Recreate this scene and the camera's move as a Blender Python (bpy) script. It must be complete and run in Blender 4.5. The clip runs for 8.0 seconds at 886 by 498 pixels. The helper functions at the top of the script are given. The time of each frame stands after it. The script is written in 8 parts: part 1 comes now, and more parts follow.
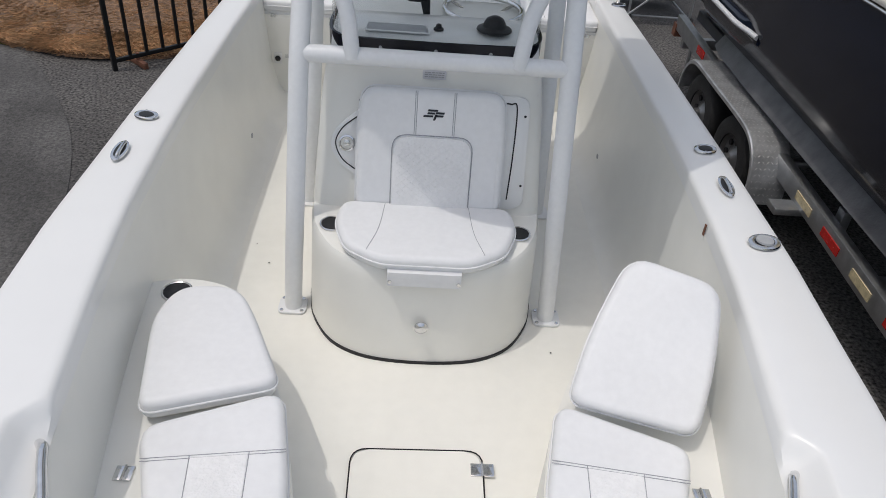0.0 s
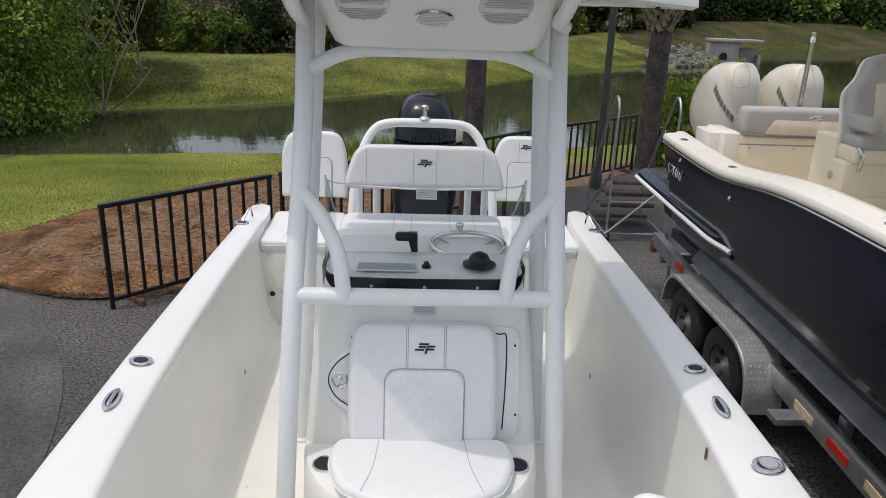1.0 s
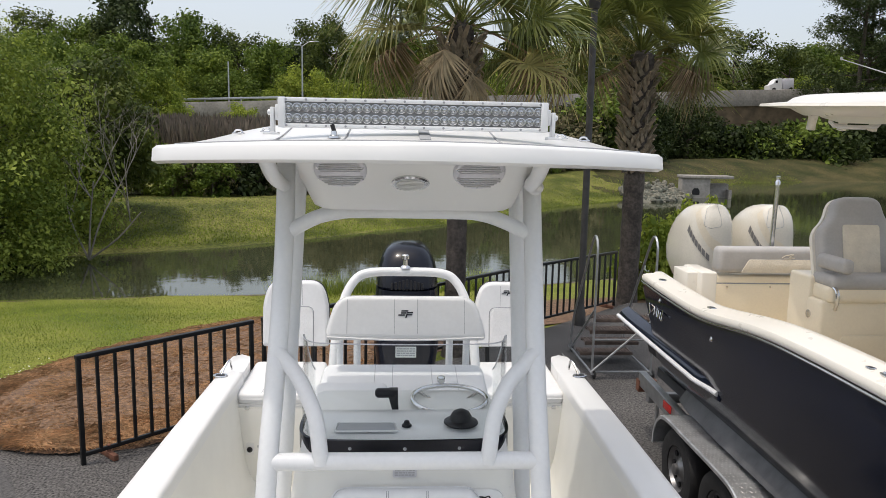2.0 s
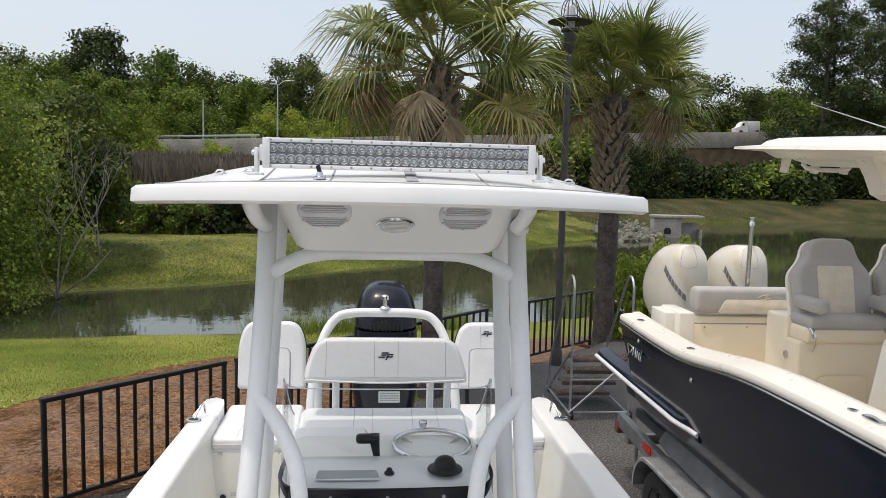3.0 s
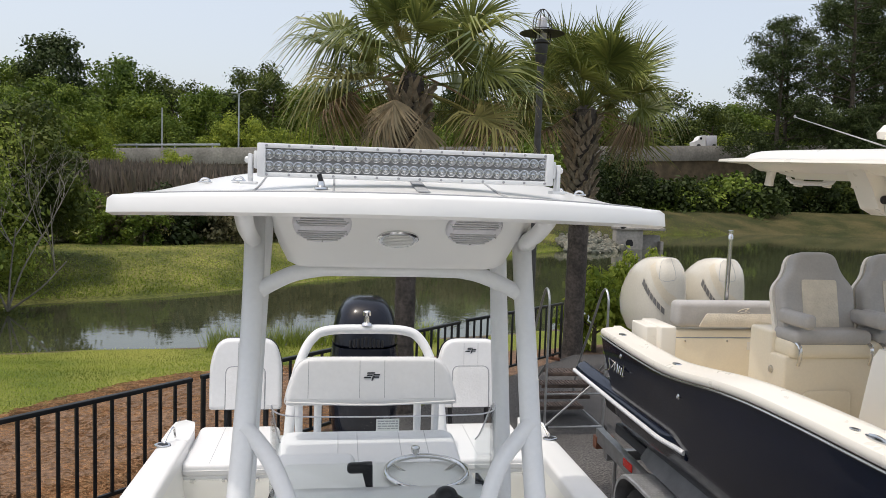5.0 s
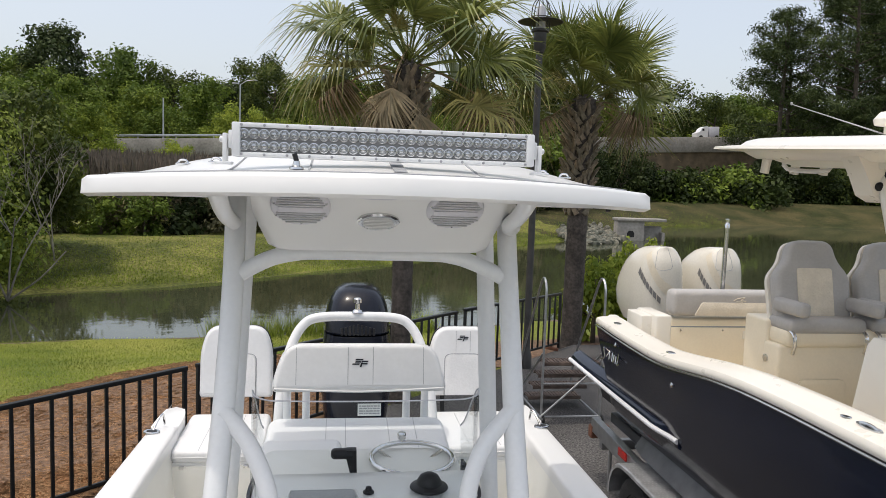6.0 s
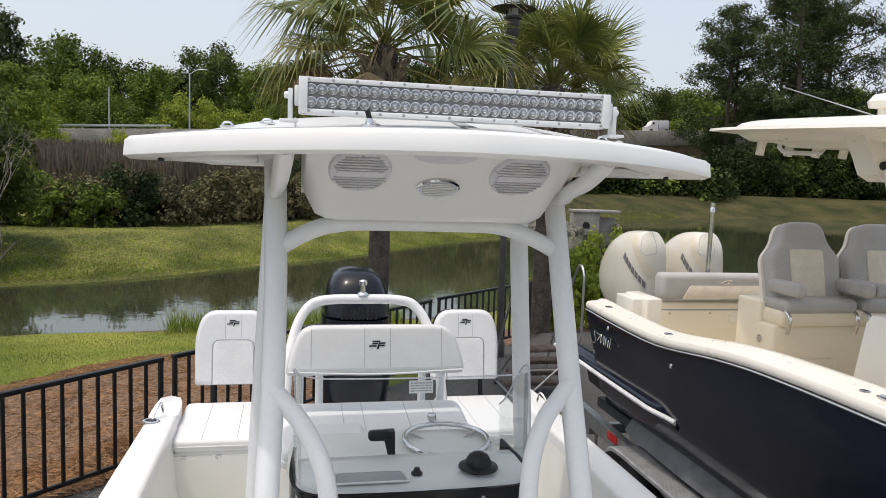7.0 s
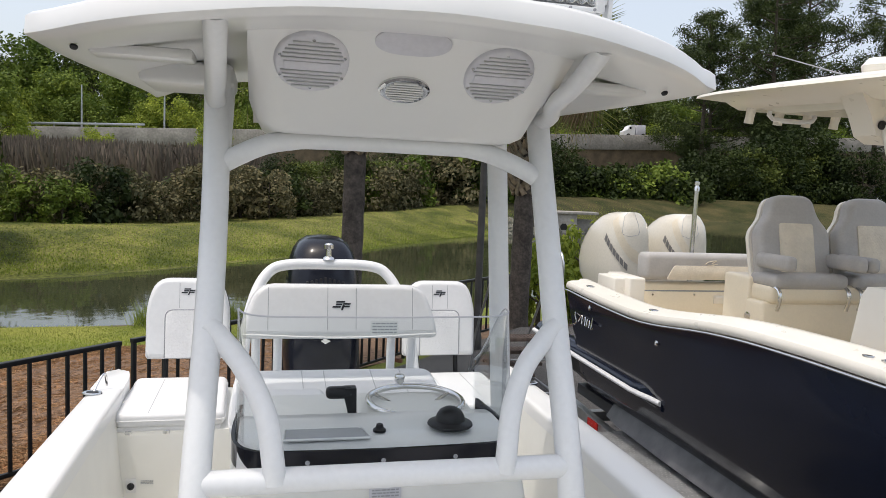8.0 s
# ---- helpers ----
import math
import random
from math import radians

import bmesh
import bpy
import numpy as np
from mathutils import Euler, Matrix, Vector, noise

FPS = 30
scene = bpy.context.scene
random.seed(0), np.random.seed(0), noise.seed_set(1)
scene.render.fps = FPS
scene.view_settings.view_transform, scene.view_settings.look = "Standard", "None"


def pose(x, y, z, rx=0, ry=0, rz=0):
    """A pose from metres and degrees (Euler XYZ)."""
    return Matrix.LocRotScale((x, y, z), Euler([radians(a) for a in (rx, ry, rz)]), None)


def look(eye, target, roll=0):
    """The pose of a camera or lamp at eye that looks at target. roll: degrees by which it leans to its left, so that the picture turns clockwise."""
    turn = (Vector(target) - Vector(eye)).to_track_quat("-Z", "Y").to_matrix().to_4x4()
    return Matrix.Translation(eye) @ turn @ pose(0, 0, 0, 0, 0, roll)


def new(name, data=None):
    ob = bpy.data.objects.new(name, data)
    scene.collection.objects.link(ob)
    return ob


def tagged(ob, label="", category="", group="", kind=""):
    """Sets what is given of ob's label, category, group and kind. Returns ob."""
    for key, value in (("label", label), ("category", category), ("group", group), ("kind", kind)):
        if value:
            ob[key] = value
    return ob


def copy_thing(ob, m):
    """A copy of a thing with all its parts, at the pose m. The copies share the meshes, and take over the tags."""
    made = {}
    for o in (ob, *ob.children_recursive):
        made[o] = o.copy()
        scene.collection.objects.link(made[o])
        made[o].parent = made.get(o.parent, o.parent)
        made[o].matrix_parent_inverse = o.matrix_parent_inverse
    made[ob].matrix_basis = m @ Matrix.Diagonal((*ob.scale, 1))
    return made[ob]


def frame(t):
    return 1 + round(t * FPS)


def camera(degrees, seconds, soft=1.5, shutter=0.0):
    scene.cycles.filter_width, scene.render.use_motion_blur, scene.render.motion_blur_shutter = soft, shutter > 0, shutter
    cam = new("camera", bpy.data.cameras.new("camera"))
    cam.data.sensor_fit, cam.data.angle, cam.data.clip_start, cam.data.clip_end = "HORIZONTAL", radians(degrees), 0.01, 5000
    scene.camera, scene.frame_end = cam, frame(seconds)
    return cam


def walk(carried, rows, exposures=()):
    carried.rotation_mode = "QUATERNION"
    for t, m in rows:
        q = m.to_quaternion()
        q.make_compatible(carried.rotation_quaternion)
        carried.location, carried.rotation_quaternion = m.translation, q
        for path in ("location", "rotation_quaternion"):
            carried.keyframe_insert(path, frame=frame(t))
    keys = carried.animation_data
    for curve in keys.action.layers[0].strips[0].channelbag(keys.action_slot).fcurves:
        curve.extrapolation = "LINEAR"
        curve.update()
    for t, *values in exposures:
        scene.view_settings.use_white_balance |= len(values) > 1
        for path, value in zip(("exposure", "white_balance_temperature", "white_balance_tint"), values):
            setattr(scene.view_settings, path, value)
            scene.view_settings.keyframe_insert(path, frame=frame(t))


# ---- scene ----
cam = camera(62.2, 8.0, soft=0.85)
PATH = [
    (0, (-0.055, 1.269, 2.062), (0.033, 2.895, 0.9), 4.9),
    (0.5, (-0.057, 1.261, 2.086), (0.02, 3.04, 1.176), 3.1),
    (1, (-0.052, 1.273, 2.135), (0.032, 3.164, 1.488), 2.0),
    (1.5, (-0.037, 1.29, 2.192), (0.062, 3.241, 1.763), 1.3),
    (2, (-0.028, 1.296, 2.221), (0.09, 3.271, 1.929), 1.1),
    (3.5, (-0.141, 1.4, 2.23), (0.09, 3.379, 2.058), 1.7),
    (4, (-0.221, 1.486, 2.22), (0.052, 3.461, 2.063), 1.8),
    (4.5, (-0.219, 1.53, 2.226), (0.071, 3.503, 2.076), 1.8),
    (6, (-0.119, 1.561, 2.197), (0.165, 3.533, 2.019), 1.9),
    (6.5, (-0.304, 1.615, 2.137), (0.034, 3.577, 1.948), 1.9),
    (7, (-0.432, 1.714, 2.1), (-0.022, 3.662, 1.907), 2.0),
    (7.5, (-0.431, 1.824, 2.01), (0.027, 3.761, 1.821), 2.2),
    (8, (-0.334, 1.993, 1.833), (0.135, 3.929, 1.653), 2.5),
]
walk(cam, [(t, look(eye, target, roll)) for t, eye, target, roll in PATH], exposures=[(0, -0.06, 6350, 10), (0.5, 0.04, 6400, 10), (1.0, 0.22, 6450, 10), (1.5, 0.42, 6600, 10), (2.0, 0.48, 6650, 10), (7.0, 0.48, 6650, 10), (8.0, 0.55, 6600, 10)])

# ---- light ----
SUN_FROM = Vector((-0.30, -0.10, 1.0)).normalized()
world = bpy.data.worlds.new("sky")
scene.world = world
world.use_nodes = True
wn = world.node_tree
sky = wn.nodes.new("ShaderNodeTexSky")
sky.sky_type = "NISHITA"
sky.sun_disc = False
sky.sun_elevation = math.asin(SUN_FROM.z)
sky.sun_rotation = math.atan2(SUN_FROM.x, SUN_FROM.y)
sky.air_density, sky.dust_density, sky.ozone_density = 1.0, 5.0, 0.6
wn.nodes["Background"].inputs["Strength"].default_value = 0.15
haze = wn.nodes.new("ShaderNodeMix")
haze.data_type = "RGBA"
haze.inputs["Factor"].default_value = 0.45
haze.inputs["B"].default_value = (4.65, 4.88, 5.15, 1)
wn.links.new(sky.outputs["Color"], haze.inputs["A"])
wn.links.new(haze.outputs["Result"], wn.nodes["Background"].inputs["Color"])
sun_data = bpy.data.lights.new("sun", "SUN")
sun_data.energy, sun_data.angle, sun_data.color = 1.08, radians(0.7), (1.0, 0.95, 0.88)
sun = new("sun", sun_data)
sun.matrix_world = look(SUN_FROM * 50, (0, 0, 0))
scene.view_settings.exposure = 0.0

# ---- materials ----
def mat(name, color, rough=0.5, metal=0.0, var=0.06, scale=3.0, bump=0.0, bscale=300.0, coat=0.0, fine=0.04, fscale=60.0,
        color2=None, spread=(0.35, 0.65), sheen=0.0, obj_rand=0.0, island=0.0, rvar=0.08, stretch=None, trans=0.0, spec=0.5):
    """A procedural surface: colour wandering at two scales, uneven roughness and fine relief."""
    m = bpy.data.materials.new(name)
    m.use_nodes = True
    nt = m.node_tree
    n, k = nt.nodes, nt.links
    b = n["Principled BSDF"]
    tc = n.new("ShaderNodeTexCoord")
    vec = tc.outputs["Object"]
    if stretch:
        mp = n.new("ShaderNodeMapping")
        mp.inputs["Scale"].default_value = stretch
        k.new(vec, mp.inputs["Vector"])
        vec = mp.outputs["Vector"]
    def noise_at(s, detail=4.0):
        t = n.new("ShaderNodeTexNoise")
        t.inputs["Scale"].default_value, t.inputs["Detail"].default_value = s, detail
        k.new(vec, t.inputs["Vector"])
        return t.outputs["Fac"]
    def ramp(src, c0, c1, p0, p1):
        r = n.new("ShaderNodeValToRGB")
        r.color_ramp.elements[0].position, r.color_ramp.elements[1].position = p0, p1
        r.color_ramp.elements[0].color, r.color_ramp.elements[1].color = (*c0, 1), (*c1, 1)
        k.new(src, r.inputs["Fac"])
        return r.outputs["Color"]
    big = noise_at(scale)
    lo = tuple(c * (1 - var) for c in color)
    hi = tuple(min(1, c * (1 + var)) for c in color) if color2 is None else color2
    col = ramp(big, lo, hi, *spread)
    f = noise_at(fscale, 3.0)
    mul = n.new("ShaderNodeMix")
    mul.data_type, mul.blend_type = "RGBA", "MULTIPLY"
    mul.inputs["Factor"].default_value = 1.0
    k.new(col, mul.inputs["A"])
    k.new(ramp(f, (1 - 2 * fine,) * 3, (1, 1, 1), 0.3, 0.7), mul.inputs["B"])
    col = mul.outputs["Result"]
    for amount, node, out in ((obj_rand, "ShaderNodeObjectInfo", "Random"), (island, "ShaderNodeNewGeometry", "Random Per Island")):
        if amount:
            g = n.new(node)
            mx = n.new("ShaderNodeMix")
            mx.data_type, mx.blend_type = "RGBA", "MULTIPLY"
            mx.inputs["Factor"].default_value = 1.0
            k.new(col, mx.inputs["A"])
            k.new(ramp(g.outputs[out], (1 - amount, 1 - amount * 0.8, 1 - amount), (1 + amount * 0.6, 1 + amount * 0.5, 1 + amount * 0.1), 0, 1), mx.inputs["B"])
            col = mx.outputs["Result"]
    k.new(col, b.inputs["Base Color"])
    b.inputs["Metallic"].default_value = metal
    b.inputs["Specular IOR Level"].default_value = spec
    mr = n.new("ShaderNodeMapRange")
    mr.inputs["To Min"].default_value, mr.inputs["To Max"].default_value = max(0.02, rough - rvar), min(1.0, rough + rvar)
    k.new(f, mr.inputs["Value"])
    k.new(mr.outputs["Result"], b.inputs["Roughness"])
    b.inputs["Coat Weight"].default_value = coat
    b.inputs["Coat Roughness"].default_value = 0.06
    if sheen:
        b.inputs["Sheen Weight"].default_value = sheen
    if bump:
        bp = n.new("ShaderNodeBump")
        bp.inputs["Strength"].default_value, bp.inputs["Distance"].default_value = bump, 0.6 / bscale
        k.new(noise_at(bscale, 5.0), bp.inputs["Height"])
        k.new(bp.outputs["Normal"], b.inputs["Normal"])
    if trans:
        t = n.new("ShaderNodeBsdfTranslucent")
        k.new(col, t.inputs["Color"])
        mx = n.new("ShaderNodeMixShader")
        mx.inputs["Fac"].default_value = trans
        k.new(b.outputs["BSDF"], mx.inputs[1])
        k.new(t.outputs["BSDF"], mx.inputs[2])
        k.new(mx.outputs["Shader"], n["Material Output"].inputs["Surface"])
    return m


def clear(name, tint, ior=0.15, rough=0.02):
    """A thin clear sheet: seen through, with a sheen that grows at a glancing angle."""
    m = bpy.data.materials.new(name)
    m.use_nodes = True
    n, k = m.node_tree.nodes, m.node_tree.links
    n.remove(n["Principled BSDF"])
    t, g, f, mx, pw = (n.new("ShaderNode" + x) for x in ("BsdfTransparent", "BsdfGlossy", "LayerWeight", "MixShader", "Math"))
    t.inputs["Color"].default_value = (*tint, 1)
    g.inputs["Roughness"].default_value = rough
    f.inputs["Blend"].default_value = ior
    pw.operation = "MULTIPLY"
    pw.inputs[1].default_value = 0.35
    k.new(f.outputs["Fresnel"], pw.inputs[0])
    k.new(pw.outputs["Value"], mx.inputs["Fac"])
    k.new(t.outputs["BSDF"], mx.inputs[1])
    k.new(g.outputs["BSDF"], mx.inputs[2])
    k.new(mx.outputs["Shader"], n["Material Output"].inputs["Surface"])
    return m


GEL = mat("white_gelcoat", (0.755, 0.757, 0.745), 0.30, var=0.02, scale=1.2, coat=0.2, fine=0.006, fscale=8, rvar=0.03)
SOLE = mat("nonskid_gelcoat", (0.80, 0.79, 0.735), 0.55, var=0.025, scale=2.2, bump=0.35, bscale=420, fine=0.015, fscale=18)
LINER = mat("liner_gelcoat", (0.79, 0.785, 0.74), 0.40, var=0.03, scale=1.4, coat=0.12, fine=0.02, fscale=6, rvar=0.04)
VINYL = mat("white_vinyl", (0.745, 0.75, 0.755), 0.50, var=0.02, scale=4, bump=0.25, bscale=500, fine=0.02, fscale=40)
QUILT = mat("quilted_vinyl", (0.78, 0.78, 0.78), 0.5, var=0.03, scale=9, bump=0.5, bscale=70, fine=0.03, fscale=90)
SEAM = mat("grey_stitching", (0.36, 0.37, 0.39), 0.8, var=0.2, scale=120)
POWDER = mat("white_powder_coat", (0.765, 0.775, 0.785), 0.36, var=0.02, scale=5, bump=0.08, bscale=700, coat=0.1, fine=0.02)
STEEL = mat("polished_steel", (0.72, 0.72, 0.72), 0.14, metal=1.0, var=0.06, scale=14, rvar=0.06)
ALLOY = mat("galvanised_alloy", (0.50, 0.51, 0.52), 0.42, metal=0.9, var=0.12, scale=10, bump=0.1, bscale=200, rvar=0.12)
BLACK = mat("black_plastic", (0.018, 0.018, 0.02), 0.42, var=0.2, scale=20, spec=0.28)
ACRYL = mat("black_acrylic", (0.008, 0.009, 0.014), 0.10, var=0.2, scale=5, rvar=0.02, spec=0.22)
LOGO = mat("black_print", (0.012, 0.014, 0.02), 0.5, var=0.1)
LOUV = mat("louvre_plastic", (0.52, 0.53, 0.54), 0.5, var=0.06, bump=0.2, bscale=300)
GREYP = mat("grey_insert", (0.36, 0.37, 0.38), 0.6, var=0.06, bump=0.3, bscale=300)
PANEL = mat("light_grey_grille", (0.62, 0.62, 0.66), 0.45, var=0.04)
COWL = mat("dark_cowl", (0.008, 0.010, 0.018), 0.20, var=0.15, scale=4, coat=0.08, rvar=0.03, spec=0.28)
NAVY = mat("navy_gelcoat", (0.011, 0.015, 0.030), 0.12, var=0.15, scale=1.2, coat=0.1, fine=0.04, fscale=5, rvar=0.03, spec=0.35)
BOTTOM = mat("dark_bottom_paint", (0.02, 0.021, 0.025), 0.45, var=0.2, scale=5)
CREAM = mat("cream_gelcoat", (0.82, 0.735, 0.575), 0.35, var=0.03, scale=2, coat=0.2, fine=0.02)
CREAMW = mat("pale_cream_gelcoat", (0.800, 0.765, 0.690), 0.3, var=0.02, scale=2, coat=0.25, fine=0.008, fscale=10)
GVINYL = mat("grey_vinyl", (0.425, 0.412, 0.40), 0.55, var=0.05, scale=6, bump=0.25, bscale=400)
BVINYL = mat("beige_vinyl", (0.72, 0.655, 0.545), 0.55, var=0.06, scale=10, bump=0.5, bscale=60)
CHAMP = mat("pearl_white_cowl", (0.72, 0.68, 0.59), 0.22, var=0.02, scale=3, coat=0.5)
CHINE_GREY = mat("chine_sheen_grey", (0.10, 0.10, 0.105), 0.34, var=0.25, scale=6, bump=0.15, bscale=60)
TYRE = mat("tyre_rubber", (0.016, 0.016, 0.017), 0.75, var=0.2, scale=14, bump=0.3, bscale=90)
RIM = mat("painted_steel_rim", (0.22, 0.22, 0.225), 0.35, metal=0.7, var=0.1, scale=12)
TREAD = mat("diamond_plate", (0.50, 0.51, 0.52), 0.40, metal=0.6, var=0.15, scale=9)
BARS = mat("bright_bar_metal", (0.62, 0.62, 0.62), 0.42, metal=0.5, var=0.1, scale=40)
RUST = mat("rusty_steel", (0.17, 0.07, 0.04), 0.75, var=0.35, scale=12, bump=0.4, bscale=120)
RUSTY = mat("worn_step_steel", (0.125, 0.092, 0.075), 0.7, var=0.3, scale=14, metal=0.2, bump=0.3, bscale=120)
REDREF = mat("red_reflector", (0.55, 0.02, 0.015), 0.25, var=0.1, scale=30)
WHITEREF = mat("cream_reflector", (0.65, 0.55, 0.34), 0.3, var=0.12, scale=30)
LENS = mat("lamp_lens", (0.62, 0.63, 0.64), 0.16, metal=0.75, var=0.1, scale=60)
PLEXI = clear("clear_acrylic", (0.97, 0.98, 0.98), 0.12)
FENCE = mat("black_painted_fence", (0.012, 0.013, 0.014), 0.36, var=0.25, scale=9, bump=0.1, bscale=150, spec=0.28)
FLASH = mat("beige_flash", (0.68, 0.61, 0.48), 0.3, var=0.04, coat=0.3)
LOUVD = mat("charcoal_print", (0.19, 0.185, 0.18), 0.5, var=0.1)
TRAY = mat("grey_reflector_tray", (0.235, 0.24, 0.245), 0.45, var=0.1, scale=30)
POLE = mat("dark_lamp_post", (0.045, 0.043, 0.042), 0.5, var=0.25, scale=8)
ASPHALT = mat("worn_asphalt", (0.160, 0.150, 0.142), 0.88, var=0.18, scale=0.9, bump=1.0, bscale=70, fine=0.5, fscale=42)
TAR = mat("dark_sealed_asphalt", (0.112, 0.107, 0.103), 0.85, var=0.3, scale=1.2, bump=1.0, bscale=70, fine=0.34, fscale=45)
STRAW = mat("pine_straw", (0.170, 0.098, 0.058), 0.9, var=0.25, scale=16, color2=(0.335, 0.200, 0.115), bump=1.0, bscale=90, fine=0.3, fscale=80)
STRAND = mat("straw_strand", (0.400, 0.225, 0.125), 0.85, var=0.25, scale=3, island=0.4)
GRASS = mat("lawn_grass", (0.185, 0.248, 0.034), 0.85, var=0.2, scale=0.35, color2=(0.335, 0.345, 0.066), bump=1.0, bscale=40, fine=0.34, fscale=34, spec=0.2)
DRYG = mat("thin_dry_grass", (0.062, 0.075, 0.020), 0.9, var=0.25, scale=0.35, color2=(0.128, 0.110, 0.044), bump=1.0, bscale=10, fine=0.36, fscale=9, spec=0.2)
BANKG = mat("bank_grass", (0.125, 0.160, 0.030), 0.9, var=0.25, scale=0.5, color2=(0.265, 0.260, 0.070), bump=1.0, bscale=10, fine=0.36, fscale=9, spec=0.2)
BLADE = mat("grass_blade", (0.255, 0.305, 0.058), 0.7, var=0.3, scale=0.5, island=0.45, trans=0.25, spec=0.2)
MUD = mat("bank_mud", (0.10, 0.075, 0.045), 0.8, var=0.35, scale=1.2, bump=0.8, bscale=14)
CONC = mat("old_concrete", (0.33, 0.31, 0.28), 0.85, var=0.2, scale=0.6, bump=0.5, bscale=30, fine=0.15, fscale=5)
ROCK = mat("grey_riprap", (0.15, 0.145, 0.14), 0.85, var=0.3, scale=2.5, bump=0.6, bscale=12, obj_rand=0.25, island=0.4)
BARK = mat("tree_bark", (0.10, 0.08, 0.06), 0.9, var=0.3, scale=4, bump=0.9, bscale=25, fine=0.25, fscale=12)
PALMBARK = mat("palm_trunk", (0.095, 0.080, 0.068), 0.9, var=0.35, scale=5, bump=0.9, bscale=30, fine=0.25, fscale=20)
BOOT = mat("palm_boot", (0.300, 0.240, 0.205), 0.85, var=0.3, scale=8, island=0.3, obj_rand=0.3, bump=0.5, bscale=40)
DEADW = mat("bare_twigs", (0.240, 0.220, 0.190), 0.9, var=0.2, scale=5)
FROND = mat("palm_frond", (0.165, 0.190, 0.060), 0.33, var=0.25, scale=2, color2=(0.275, 0.305, 0.105), obj_rand=0.35, island=0.4, trans=0.26, spec=0.5)
FRONDB = mat("brown_hanging_frond", (0.265, 0.185, 0.140), 0.85, var=0.35, scale=3, island=0.45, obj_rand=0.25, trans=0.15)
FRONDT = mat("dry_frond_tip", (0.420, 0.340, 0.190), 0.7, var=0.3, scale=3, obj_rand=0.25, island=0.3, trans=0.25, spec=0.3)
FRONDY = mat("yellowing_frond", (0.285, 0.255, 0.110), 0.6, var=0.3, scale=2, obj_rand=0.3, island=0.25, trans=0.25, spec=0.2)
FRONDD = mat("dead_frond", (0.400, 0.315, 0.235), 0.85, var=0.3, scale=3, obj_rand=0.25, island=0.25, trans=0.15)
LEAF = {
    "bright": mat("young_leaves", (0.235, 0.315, 0.050), 0.6, var=0.25, scale=0.5, color2=(0.400, 0.450, 0.090), island=0.45, obj_rand=0.15, trans=0.4, spec=0.2),
    "willow": mat("willow_leaves", (0.180, 0.255, 0.048), 0.55, var=0.25, scale=0.6, color2=(0.360, 0.420, 0.095), island=0.45, obj_rand=0.15, trans=0.35, spec=0.25),
    "mid": mat("broad_leaves", (0.108, 0.172, 0.032), 0.6, var=0.25, scale=0.3, color2=(0.215, 0.275, 0.055), island=0.45, obj_rand=0.25, trans=0.3, spec=0.2),
    "dark": mat("dark_leaves", (0.022, 0.038, 0.012), 0.6, var=0.25, scale=0.3, color2=(0.052, 0.074, 0.019), island=0.4, obj_rand=0.25, trans=0.25, spec=0.2),
    "pine": mat("pine_needles", (0.060, 0.086, 0.036), 0.6, var=0.25, scale=0.6, color2=(0.090, 0.118, 0.042), island=0.4, obj_rand=0.15, trans=0.15, spec=0.2),
    "olive": mat("evergreen_leaves", (0.062, 0.090, 0.026), 0.6, var=0.25, scale=0.5, color2=(0.150, 0.180, 0.045), island=0.45, obj_rand=0.15, trans=0.25, spec=0.2),
    "scrub": mat("dry_scrub", (0.150, 0.135, 0.080), 0.8, var=0.3, scale=0.4, color2=(0.210, 0.185, 0.125), island=0.4, obj_rand=0.25, trans=0.2, spec=0.2),
    "reed": mat("brown_reeds", (0.170, 0.135, 0.115), 0.85, var=0.25, scale=0.15, color2=(0.235, 0.190, 0.160), island=0.35, trans=0.15),
}
water = mat("pond_water", (0.052, 0.058, 0.030), 0.03, var=0.2, scale=0.2, bump=0.012, bscale=2.2, rvar=0.01, spec=0.7)
WATER = water

# ---- building tools ----
def thing(name, at, label, category, group="", kind=""):
    ob = new(name)
    ob.empty_display_size = 0.2
    ob.matrix_basis = Matrix.Translation(at)
    return tagged(ob, label, category, group, kind)


def hang(ob, parent):
    if parent is not None:
        ob.parent = parent
        if parent.type == "EMPTY":
            ob.matrix_parent_inverse = parent.matrix_basis.inverted()
    return ob


def part(name, bm, material, parent=None, label="", sharp=38):
    """Links a bmesh as one mesh object under a thing or under a part."""
    me = bpy.data.meshes.new(name)
    bmesh.ops.recalc_face_normals(bm, faces=bm.faces)
    bm.to_mesh(me)
    bm.free()
    for p in me.polygons:
        p.use_smooth = True
    me.set_sharp_from_angle(angle=radians(sharp))
    me.materials.append(material)
    ob = hang(new(name, me), parent)
    return tagged(ob, label) if label else ob


def raw(name, verts, faces, material, parent=None, label="", smooth=False):
    me = bpy.data.meshes.new(name)
    me.from_pydata([tuple(v) for v in verts], [], [tuple(f) for f in faces])
    if smooth:
        for p in me.polygons:
            p.use_smooth = True
    me.materials.append(material)
    ob = hang(new(name, me), parent)
    return tagged(ob, label) if label else ob


def place(name, me, parent, m):
    ob = new(name, me)
    hang(ob, parent)
    ob.matrix_basis = m
    return ob


def settle(things, d):
    """Moves finished things together by d."""
    for ob in things:
        ob.matrix_basis = Matrix.Translation(d) @ ob.matrix_basis


def interp(x, xs, ys):
    return float(np.interp(x, xs, ys))


